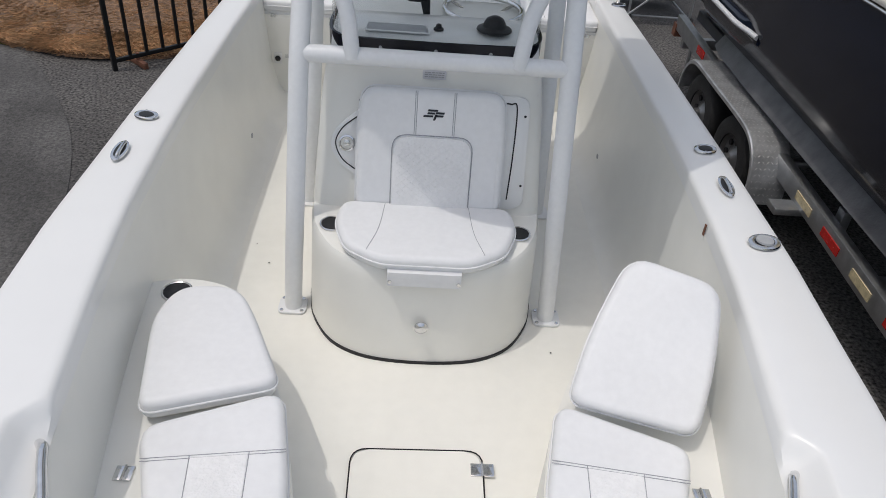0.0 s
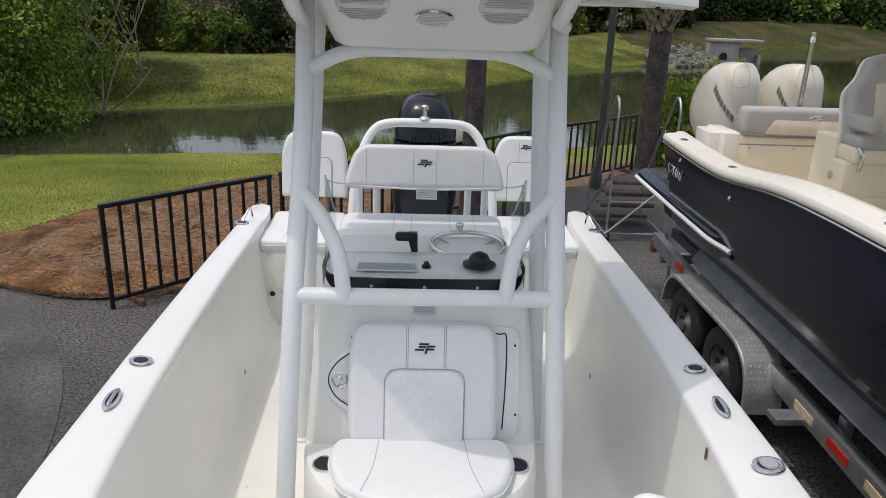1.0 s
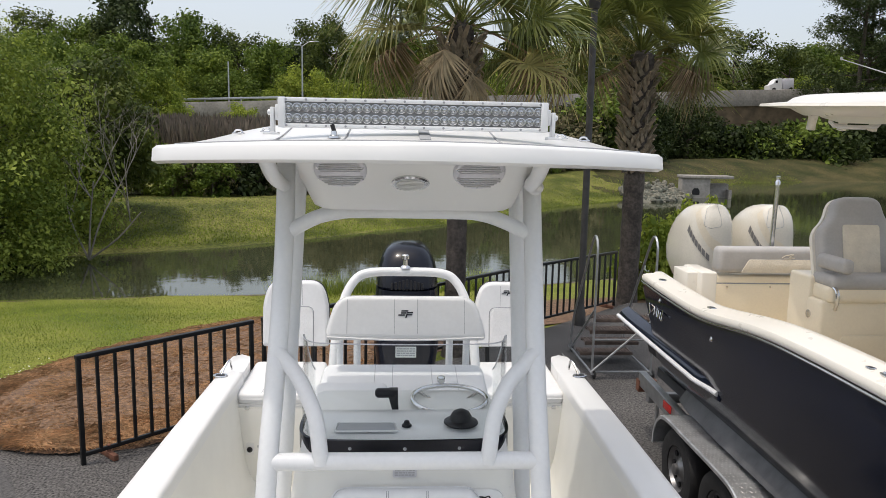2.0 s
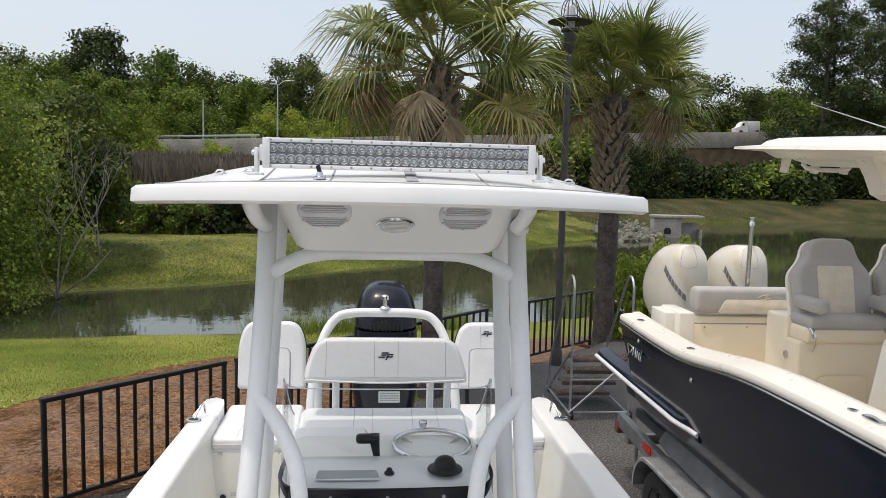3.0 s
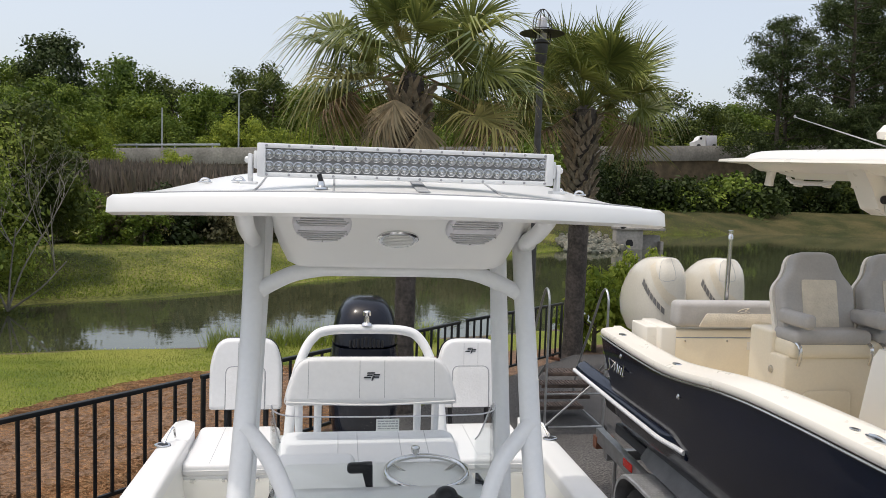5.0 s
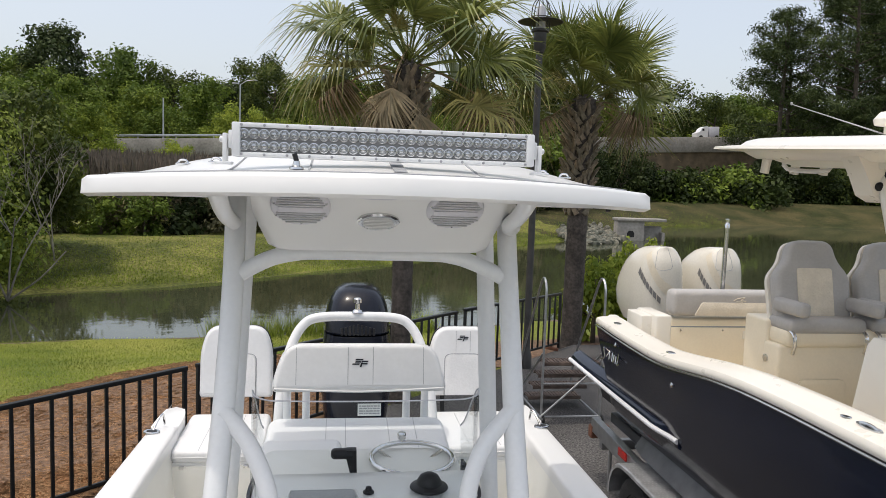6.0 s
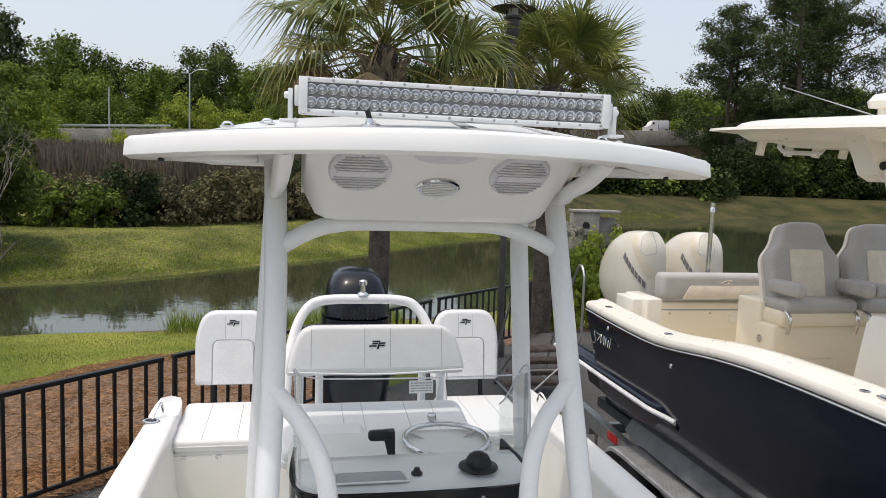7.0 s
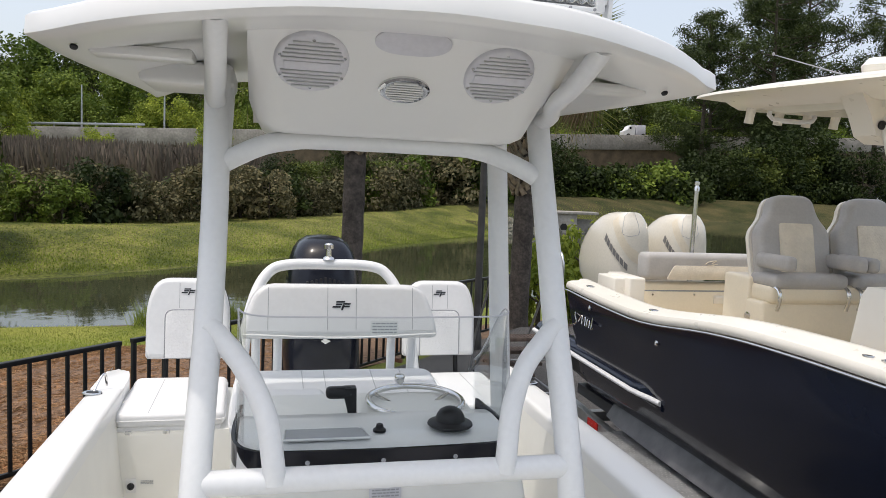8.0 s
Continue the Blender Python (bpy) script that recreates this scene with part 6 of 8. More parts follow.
for i in range(25):
    y = 4.3 + 2.6 * i / 24
    c = 0.0 if y < 6.2 else ((y - 6.2) / 0.7) ** 2
    w = 0.90 - 0.12 * c
    z = TZ - 0.045 * (6.9 - y)
    half = [(w, -0.008), (w - 0.012, 0.012), (w - 0.22, 0.030), (w - 0.27, 0.062), (w - 0.36, 0.085), (w * 0.3, 0.10)]
    under = [(w * 0.3, -0.075), (w - 0.36, -0.070), (w - 0.30, -0.045), (w - 0.25, -0.020)]
    ring = [(CX - x, y, z + d) for x, d in half] + [(CX + x, y, z + d) for x, d in half[::-1]]
    ro.append(ring + [(CX + x, y, z + d) for x, d in under[::-1]] + [(CX - x, y, z + d) for x, d in under])
loft(b, ro)
ht = part("hardtop", b, CREAMW, nb2, "pale cream hardtop")
b = B()
loft(b, [[(CX - 0.52, y, TZ - 0.02), (CX - 0.48, y, TZ - 0.16 * k), (CX + 0.48, y, TZ - 0.16 * k), (CX + 0.52, y, TZ - 0.02)] for y, k in ((4.5, 1.3), (6.3, 0.9), (6.55, 0.6), (6.7, 0.2))])
part("overhead_box", b, CREAMW, ht, "pale cream overhead box")
for x in (-0.46, -0.22, 0.02, 0.26):
    b = B()
    lathe(b, [(0.038, 0), (0.036, -0.02), (0.031, -0.10), (0.033, -0.14), (0.012, -0.14)], 14, pose(CX + x, 6.68, TZ - 0.045, 14))
    part("rod_rocket", b, CREAMW, ht, "cream rod holder tube")
b = B()
tube(b, [(CX - 0.35, 6.62, TZ - 0.05), (CX - 0.35, 6.60, TZ - 0.15), (CX - 0.02, 6.60, TZ - 0.15), (CX - 0.02, 6.62, TZ - 0.05)], 0.017, 8, res=3)
part("grab_handle", b, POWDER, ht, "white tube grab handle")
b = B()
rings = [[(CX + x, 5.5, z), (CX + x + 0.03, 5.7, z), (CX, 5.7, z), (CX, 5.5, z)] for x, z in ((-0.42, TZ - 0.37), (-0.50, TZ - 0.33), (-0.55, TZ - 0.22), (-0.62, TZ - 0.10))]
loft(b, rings)
part("speaker_box", b, CREAMW, ht)
for x, z, r in ((-0.39, TZ - 0.21, 0.055), (-0.475, TZ - 0.275, 0.026)):
    b = B()
    lathe(b, [(r, 0), (r, 0.01), (r * 0.7, 0.016), (0.004, 0.016)], 16, basis((CX + x, 5.497, z), (1, 0, 0), (0, 0, 1)))
    part("speaker", b, BLACK, ht, "round black speaker")
for s in (-1, 1):
    for y0, y1 in ((4.62, 5.60), (3.9, 4.45)):
        b = B()
        tube(b, [(CX + s * 0.55, y0, 0.18), (CX + s * 0.42, y1, TZ - 0.05)], 0.035, 12)
        part("top_leg", b, CREAMW, ht, "cream tube leg")
b = B()
lathe(b, [(0.05, 0), (0.05, 0.05), (0.11, 0.06), (0.12, 0.10), (0.08, 0.15), (0.01, 0.16)], 18, pose(CX + 0.15, 6.2, TZ + 0.10))
part("antenna_dome", b, CREAMW, ht, "white antenna dome")
b = B()
tube(b, [(CX + 0.16, 6.3, TZ + 0.11), (CX - 0.16, 6.9, TZ + 0.36)], (0.006, 0.003), 6)
lathe(b, [(0.004, 0), (0.010, 0.01), (0.008, 0.022), (0.001, 0.026)], 8, pose(CX - 0.16, 6.9, TZ + 0.352))
part("whip_antenna", b, GREYP, ht, "grey folded whip antenna")



# pearl outboards
def pearl_motor(x):
    t = thing("outboard_motor", (x, 9.0, -0.2), "pearl white outboard motor on the navy boat's stern", "outboard motor", "outboard motors")
    b = B()
    levels = ((0.70, 0.15, 0.30), (0.74, 0.225, 0.40), (0.88, 0.262, 0.465), (1.02, 0.272, 0.48), (1.16, 0.268, 0.46), (1.28, 0.252, 0.42), (1.38, 0.230, 0.375), (1.45, 0.205, 0.315), (1.505, 0.172, 0.25), (1.54, 0.135, 0.19), (1.56, 0.09, 0.125), (1.566, 0.04, 0.055))

    def mid_y(z):
        return 8.66 + interp(z, [q[0] for q in levels], [q[2] for q in levels]) * 0.98 + 0.06 * smooth01((z - 1.40) / 0.16)
    SQ = 0.70
    loft(b, [[(x + px, py, z) for px, py, _ in cowl_ring(mid_y(z), z, w, l, SQ, 40)] for z, w, l in levels])
    cw = part("cowl", b, CHAMP, t, "glossy pearl white cowl")
    # lid joint, a beige flash and plain dark bars where the maker's wording runs, all laid on the cowl's skin
    zs, ws, ls = ([q[k] for q in levels] for k in range(3))

    def skin(a, z, off):
        c, s = math.cos(a), math.sin(a)
        return (x + math.copysign(abs(c) ** SQ, c) * (interp(z, zs, ws) + off), mid_y(z) + math.copysign(abs(s) ** SQ, s) * (interp(z, zs, ls) + off), z)
    b = B()
    lid = [(0.22, 1.557), (0.24, 1.52), (0.27, 1.45), (0.30, 1.37), (0.34, 1.345), (0.60, 1.325), (0.80, 1.345), (0.84, 1.37), (0.82, 1.45), (0.80, 1.52), (0.78, 1.557)]
    tube(b, [skin(3.95 + q, z, 0.001) for q, z in lid], 0.0022, 5, curve=False)
    part("lid_gap", b, SEAM, cw)
    b = B()
    for i in range(7):
        quad = [skin(3.55 + 1.05 * f, 1.32 - 0.31 * f + dz, 0.006) for f, dz in ((i / 7, -0.040), ((i + 0.80) / 7, -0.040), ((i + 0.80) / 7, 0.024), (i / 7, 0.024))]
        b.faces.new([b.verts.new(q) for q in quad])
    flash = B()
    loft(flash, [[skin(3.60 + 1.25 * f + dd * 0.13, 1.47 - 0.45 * f + dd * 0.035, 0.002) for dd in (0, 0.5, 1, 1.5)] for f in (k / 16 for k in range(17))], closed=False, caps=False)
    part("flash", flash, FLASH, cw, "beige diagonal flash on the cowl")
    part("wording_bar", b, LOUVD, cw, "row of plain dark bars for unlettered wording")
    b = B()
    loft(b, [[(x + px, py, z) for px, py, _ in cowl_ring(8.98, z, w, l, 0.7, 18)] for z, w, l in ((-0.3, 0.06, 0.13), (0.2, 0.10, 0.17), (0.6, 0.13, 0.2), (0.80, 0.15, 0.24))])
    rbox(b, (x, 8.7, 0.55), (0.28, 0.26, 0.42), 0.05, 3)
    part("midsection", b, CHAMP, t)
    b = B()
    rbox(b, (x, 8.60, 0.80), (0.22, 0.16, 0.12), 0.03, 3)
    part("steering_cylinder", b, BLACK, t)


pearl_motor(CX - 0.25)
pearl_motor(CX + 0.41)
# the hull sits high on its bunks
settle([q for q in bpy.data.objects if q.parent is None and q.name.split(".")[0] in ("navy_boat", "helm_chair", "rod_holder", "cleat", "outboard_motor") and q.matrix_basis.translation.x > 2], (0, 0, 0.052))

# ---- trailer under the navy boat ----
tr = thing("boat_trailer", (CX, 6.0, GZ), "galvanised tandem axle boat trailer carrying the navy boat", "trailer")
HUB_Z = GZ + 0.355
for s in (-1, 1):
    b = B()
    rbox(b, (CX + s * 0.90, 4.2, -0.33), (0.08, 9.2, 0.15), 0.008)
    rail = part("frame_rail", b, ALLOY, tr, "galvanised frame rail")
    rail.matrix_basis = Matrix.Translation((0, 7.9, -0.30)) @ Matrix.Rotation(radians(2.0), 4, "X") @ Matrix.Translation((0, -7.9, 0.33)) @ rail.matrix_basis
    for k, y in enumerate(np.arange(0.4, 5.75, 0.42)):
        b = B()
        rbox(b, (CX + s * 0.943, y, -0.33), (0.006, 0.24, 0.06), 0)
        part("reflector_tape", b, REDREF if k % 2 else WHITEREF, rail, "red reflective tape" if k % 2 else "cream reflective tape")
    b = B()
    rbox(b, (CX + s * 0.99, 5.52, -0.47), (0.24, 0.14, 0.05), 0.006)
    part("step", b, ALLOY, tr, "flat alloy step")
    b = B()
    rbox(b, (CX + s * 0.80, 5.2, -0.42), (0.06, 0.08, 0.30), 0.004)
    part("rail_bracket", b, ALLOY, tr)
    # bunk board along the hull
    b = B()
    rbox(b, (CX + s * 0.80, 6.2, -0.10), (0.10, 4.6, 0.10), 0.01, m=pose(0, 0, 0))
    part("bunk", b, BOTTOM, tr, "carpeted bunk")
    for y in (6.43, 7.27):
        wx = CX + s * 0.99
        b = B()
        m = basis((wx, y, HUB_Z), (0, 1, 0), (0, 0, 1))
        prof = [(0.20, -0.10), (0.29, -0.115), (0.335, -0.10), (0.352, -0.07), (0.355, 0.07), (0.335, 0.10), (0.29, 0.115), (0.20, 0.10)]
        loft(b, [[m @ Vector((r * math.cos(a), r * math.sin(a), h)) for r, h in prof] for a in (2 * math.pi * i / 40 for i in range(41))], closed=True, caps=False)
        wh = part("wheel", b, TYRE, tr, "black trailer tyre")
        b = B()
        lathe(b, [(0.215, -0.04), (0.215, 0.0), (0.195, 0.004), (0.18, -0.03), (0.12, -0.045), (0.075, -0.02), (0.05, 0.0), (0.048, 0.03), (0.02, 0.04)], 28, basis((wx + s * 0.085, y, HUB_Z), (0, s, 0), (0, 0, 1)))
        part("rim", b, RIM, wh, "grey steel rim")
        b = B()
        for i in range(8):
            a = 2 * math.pi * i / 8
            lathe(b, [(0.026, -0.03), (0.026, 0.0)], 10, basis((wx + s * 0.062, y, HUB_Z), (0, s, 0), (0, 0, 1)) @ Matrix.Translation((0.145 * math.cos(a), 0.145 * math.sin(a), 0)))
        tagged(part("rim_slots", b, BLACK, wh, "dark rim slots"), kind="stuff")
    # tread-plate mudguard: flat top, rounded ends, skirt on the outer edge
    prof = [(5.86, -0.66), (5.88, -0.46), (5.97, -0.30), (6.12, -0.215), (6.35, -0.19), (7.0, -0.19), (7.40, -0.19), (7.58, -0.22), (7.70, -0.31), (7.76, -0.43), (7.775, -0.55)]
    path = smooth_path([(0, y, z) for y, z in prof], 4)
    b = B()
    rings = []
    for i, p in enumerate(path):
        d = (path[min(i + 1, len(path) - 1)] - path[max(i - 1, 0)]).normalized()
        n = Vector((0, -d.z, d.y))
        xo, xi = CX + s * 1.135, CX + s * 0.85
        sk = n * -0.035
        rings.append([Vector((xi, p.y, p.z)), Vector((xo - s * 0.01, p.y, p.z)), Vector((xo, p.y, p.z)) - n * 0.008, Vector((xo, p.y, p.z)) + sk, Vector((xo - s * 0.006, p.y, p.z)) + sk, Vector((xo - s * 0.02, p.y, p.z)) - n * 0.012, Vector((xi, p.y, p.z)) - n * 0.006])
    loft(b, rings)
    fd = part("mudguard", b, TREAD, tr, "bright diamond tread-plate mudguard")
    if s < 0:
        b = B()
        run = 0.0
        for i in range(len(path) - 1):
            a, c = path[i], path[i + 1]
            seg = (c - a).length
            cnt = max(1, int(seg / 0.034))
            d = (c - a).normalized()
            n = Vector((0, -d.z, d.y))
            for k in range(cnt):
                q = a.lerp(c, (k + 0.5) / cnt)
                row = int(run / 0.034)
                run += seg / cnt
                for j in range(8):
                    x = CX - 1.115 + 0.033 * j + (0.016 if row % 2 else 0)
                    turn = 0.8 if (j + row) % 2 else -0.8
                    u = (Vector((1, 0, 0)) * math.cos(turn) + d * math.sin(turn)) * 0.0145
                    v = n.cross(u).normalized() * 0.005
                    o = Vector((x, q.y, q.z)) + n * 0.0
                    c0 = b.verts.new(o + n * 0.003)
                    vs = [b.verts.new(o + e + n * 0.0008) for e in (u, v, -u, -v)]
                    for q0, q1 in zip(vs, vs[1:] + vs[:1]):
                        b.faces.new((c0, q0, q1))
        # bars coloured lighter than the plate so that the pattern stands out
        tagged(part("tread_bars", b, BARS, fd, "raised bright diamond bars"), kind="stuff")
    b = B()
    rbox(b, (CX + s * 0.947, 7.92, -0.27), (0.012, 0.20, 0.075), 0.004)
    part("tail_lamp", b, REDREF, tr, "red trailer lamp")
for y in (6.43, 7.27):
    b = B()
    tube(b, [(CX - 0.95, y, HUB_Z), (CX + 0.95, y, HUB_Z)], 0.035, 10)
    part("axle", b, ALLOY, tr)
for y in (0.6, 2.6, 4.6, 8.6):
    b = B()
    rbox(b, (CX, y, -0.42), (1.8, 0.08, 0.10), 0.006)
    part("cross_member", b, ALLOY, tr)
b = B()
rbox(b, (CX - 0.85, 8.80, -0.35), (0.20, 0.10, 0.13), 0.008)
part("tail_bracket", b, RUST, tr, "rusty tail bracket")
for x, y, r in ((-0.75, 8.7, 0.02), (-0.6, 1.2, 0.03), (0.6, 1.2, 0.03), (-0.6, 3.2, 0.03), (0.6, 3.2, 0.03)):
    b = B()
    tube(b, [(CX + x, y, -0.4), (CX + x, y, GZ)], r, 8)
    part("jack_stand", b, ALLOY, tr)
# grey band added in place of the light reflected by the hull's chine
for s in (-1, 1):
    b = B()
    loft(b, [[(CX + s * (x + 0.02 * k), y, z) for x, z in ((0.875, 0.0), (0.965, -0.135), (0.945, -0.15), (0.845, -0.02))] for y, k in ((4.3, 0), (5.5, 0), (6.8, 0), (7.5, -1), (7.75, -3))])
    part("guide_board", b, CHINE_GREY, tr, "grey band along the hull for the sheen on its chine")
# stand under the white boat
st = thing("boat_trailer", (0, 4, GZ), "galvanised trailer rails under the white boat", "trailer")
for s in (-1, 1):
    b = B()
    rbox(b, (s * 0.55, 3.4, -0.62), (0.09, 6.6, 0.15), 0.008)
    part("frame_rail", b, ALLOY, st)
    for y in (0.8, 5.4):
        b = B()
        tube(b, [(s * 0.55, y, -0.6), (s * 0.55, y, GZ)], 0.05, 10)
        part("support_leg", b, ALLOY, st)

# ---- fence ----
def fence(a, b, gap, label, tilt=0.0):
    """A black steel fence panel: two rails and upright pickets between end posts."""
    a, b = Vector((*a, GZ)), Vector((*b, GZ))
    d = (b - a)
    L, u = d.length, d.normalized()
    t = thing("fence_panel", (a + b) / 2, label, "fence", "fence panels")
    m = basis(a, u, (0, 0, 1))
    bm = B()
    rbox(bm, (L / 2, 1.075, 0), (L + 0.05, 0.045, 0.06), 0.006, m=m)
    part("top_rail", bm, FENCE, t)
    bm = B()
    rbox(bm, (L / 2, 0.10, 0), (L, 0.04, 0.035), 0.005, m=m)
    part("bottom_rail", bm, FENCE, t)
    n = max(2, round(L / gap))
    bm = B()
    rbox(bm, (0, 0.58, 0), (0.03, 0.96, 0.03), 0.004, m=m)
    first = part("picket", bm, FENCE, t)
    for i in range(1, n):
        place("picket", first.data, t, Matrix.Translation(u * (L * i / n)))
    for x in (0, L):
        bm = B()
        rbox(bm, (x, 0.54, 0), (0.042, 1.08, 0.042), 0.004, m=m)
        part("post", bm, FENCE, t)
    for x in (0.25, L - 0.25):
        bm = B()
        rbox(bm, (x, 0.03, 0), (0.05, 0.06, 0.30), 0.006, m=m)
        rbox(bm, (x, 0.09, 0), (0.03, 0.08, 0.03), 0.003, m=m)
        part("foot", bm, RUST, t, "rusty steel foot")
    return t


fence((-3.06, 8.21), (-1.72, 9.61), 0.178, "black steel fence panel at the edge of the pine straw bed")
fence((-1.60, 9.74), (1.80, 13.16), 0.178, "long black steel fence panel behind the white boat")
fence((1.99, 13.38), (4.21, 15.3), 0.178, "black steel fence panel beside the rolling ladder")

# ---- rolling boarding ladder: tall side towards the boats, steps going down behind it ----
ld = thing("rolling_ladder", (2.95, 11.3, GZ), "grey steel rolling boarding steps with tube handrails", "steps")
LX0, LX1, LY = 2.60, 3.41, 10.8
for k in range(4):
    b = B()
    y, z = LY + 0.14 + 0.24 * k, GZ + 0.82 - 0.225 * k
    rbox(b, ((LX0 + LX1) / 2, y, z), (LX1 - LX0 - 0.03, 0.24, 0.012), 0.003)
    for e in (-0.12, 0.12):
        rbox(b, ((LX0 + LX1) / 2, y + e, z - 0.012), (LX1 - LX0 - 0.03, 0.008, 0.045), 0.002)
    for i in range(16):
        rbox(b, (LX0 + 0.04 + (LX1 - LX0 - 0.08) * i / 15, y, z + 0.010), (0.02, 0.235, 0.010), 0)
    part("step_tread", b, RUSTY, ld, "rust-brown serrated step tread")
for x in (LX0, LX1):
    b = B()
    tube(b, [(x, LY, GZ + 0.06), (x, LY, GZ + 1.6), (x, LY + 0.02, GZ + 1.84), (x, LY + 0.12, GZ + 1.94), (x, LY + 0.26, GZ + 1.86), (x, LY + 0.55, GZ + 1.45), (x, LY + 1.05, GZ + 0.75), (x, LY + 1.2, GZ + 0.45), (x, LY + 1.3, GZ + 0.06)], 0.017, 8, res=4)
    part("handrail", b, ALLOY, ld, "bent grey tube handrail")
    b = B()
    tube(b, [(x, LY + 0.02, GZ + 0.95), (x, LY + 1.28, GZ + 0.06)], 0.016, 8)
    part("stringer", b, ALLOY, ld)
    b = B()
    tube(b, [(x, LY - 0.05, GZ + 0.08), (x, LY + 1.35, GZ + 0.08)], 0.016, 8)
    part("base_tube", b, ALLOY, ld)
    for y in (LY, LY + 1.3):
        b = B()
        lathe(b, [(0.05, -0.015), (0.06, -0.01), (0.06, 0.01), (0.05, 0.015)], 14, basis((x + 0.03, y, GZ + 0.06), (0, 1, 0), (0, 0, 1)))
        part("caster", b, TYRE, ld, "black caster wheel")
for z in (0.10, 0.55):
    b = B()
    tube(b, [(LX0, LY, GZ + z), (LX1, LY, GZ + z)], 0.014, 8)
    part("cross_tube", b, ALLOY, ld)
b = B()
tube(b, [(LX0 - 0.02, LY - 0.02, GZ + 0.10), (LX1 - 0.05, LY - 0.02, GZ + 0.80)], 0.014, 8)
part("diagonal_brace", b, ALLOY, ld)

# ---- lamp post ----
lm = thing("lamp_post", (3.155, 13.75, GZ), "dark steel lamp post with caged glass lantern", "lamp post")
b = B()
lathe(b, [(0.095, 0), (0.095, 0.22), (0.07, 0.30), (0.060, 0.42), (0.056, 5.36), (0.08, 5.38), (0.085, 5.42), (0.10, 5.44), (0.108, 5.70), (0.15, 5.715), (0.15, 5.755), (0.05, 5.775)], 18, pose(3.155, 13.75, GZ))
part("pole", b, POLE, lm, "dark tapered pole")
b = B()
lathe(b, [(0.16, 5.88), (0.375, 5.872), (0.38, 5.876), (0.375, 5.880), (0.16, 5.888)], 32, pose(3.155, 13.75, GZ))
part("shade", b, POLE, lm, "thin dark ring-shaped shade")
b = B()
lathe(b, [(0.06, 5.755), (0.08, 5.78), (0.085, 6.01), (0.066, 6.12), (0.01, 6.17)], 18, pose(3.155, 13.75, GZ))
part("globe", b, PANEL, lm, "frosted glass globe")
for i in range(6):
    a = 2 * math.pi * i / 6
    b = B()
    tube(b, [(3.155 + r * math.cos(a), 13.75 + r * math.sin(a), GZ + z) for r, z in ((0.152, 5.775), (0.158, 6.02), (0.128, 6.17), (0.055, 6.26), (0.0, 6.28))], 0.0085, 6)
    part("cage_bar", b, POLE, lm)
b = B()
tube(b, [(3.155 + 0.158 * math.cos(a), 13.75 + 0.158 * math.sin(a), GZ + 5.95) for a in (2 * math.pi * i / 24 for i in range(24))], 0.008, 6, closed=True)
part("cage_ring", b, POLE, lm)

# ---- palms ----
def fast_mesh(name, verts, faces, material, smooth=False):
    me = bpy.data.meshes.new(name)
    v, f = np.asarray(verts, np.float32).reshape(-1, 3), np.asarray(faces, np.int32)
    me.vertices.add(len(v))
    me.vertices.foreach_set("co", v.ravel())
    me.loops.add(f.size)
    me.loops.foreach_set("vertex_index", f.ravel())
    me.polygons.add(len(f))
    me.polygons.foreach_set("loop_start", np.arange(0, f.size, f.shape[1], dtype=np.int32))
    me.update(calc_edges=True)
    me.materials.append(material)
    return me


def frond_mesh(name, material, seed, stalk, blade, droop, spread=130, count=46, fold=0.35, tips=None):
    """A fan leaf: a curved stalk and narrow pointed leaflets that split and hang at their tips."""
    rng = np.random.default_rng(seed)
    vs, fs, dry = [], [], []

    def strip(path, widths, side):
        k = len(vs)
        for p, w in zip(path, widths):
            vs.append(p - side * w)
            vs.append(p + side * w)
        for i in range(len(path) - 1):
            fs.append((k + 2 * i, k + 2 * i + 1, k + 2 * i + 3, k + 2 * i + 2))
            dry.append(1 if len(path) == 8 and i > 4 + rng.integers(0, 2) else 0)
    stalk_path = [Vector((stalk * f, 0, 0.10 * math.sin(f * 2.2) * stalk)) for f in np.linspace(0, 1, 6)]
    strip(stalk_path, [0.028, 0.02, 0.016, 0.014, 0.012, 0.01], Vector((0, 1, 0)))
    strip(stalk_path, [0.012] * 6, Vector((0, 0, 1)))
    hub = stalk_path[-1]
    for i in range(count):
        a = radians(-spread + 2 * spread * i / (count - 1) + rng.uniform(-1.5, 1.5))
        base = hub + Vector((0.22 * blade * (1 - abs(a) / 2.4), 0, 0))
        l = blade * (1.0 - 0.25 * abs(a) / 2.2) * rng.uniform(0.86, 1.08)
        d = Vector((math.cos(a), math.sin(a), fold * abs(math.sin(a)) + rng.uniform(-0.05, 0.05)))
        side = Vector((-math.sin(a), math.cos(a), rng.uniform(-0.5, 0.5))).normalized()
        dr, bend = droop * rng.uniform(0.5, 1.6), rng.uniform(0.42, 0.62)
        path = []
        for f in (0, 0.22, 0.44, 0.6, 0.74, 0.86, 0.94, 1.0):
            e = max(0.0, f - bend)
            p = base + d * (l * (f - 0.35 * min(1.0, dr) * e * e))
            p.z -= dr * l * e * 1.15 + 0.05 * l * f * f
            path.append(p)
        w = blade * 0.0185
        strip(path, [w * 0.6, w, w, w * 0.72, w * 0.50, w * 0.32, w * 0.2, w * 0.03], side)
    me = fast_mesh(name, [tuple(v) for v in vs], fs, material)
    if tips:
        me.materials.append(tips)
        me.polygons.foreach_set("material_index", dry)
    return me


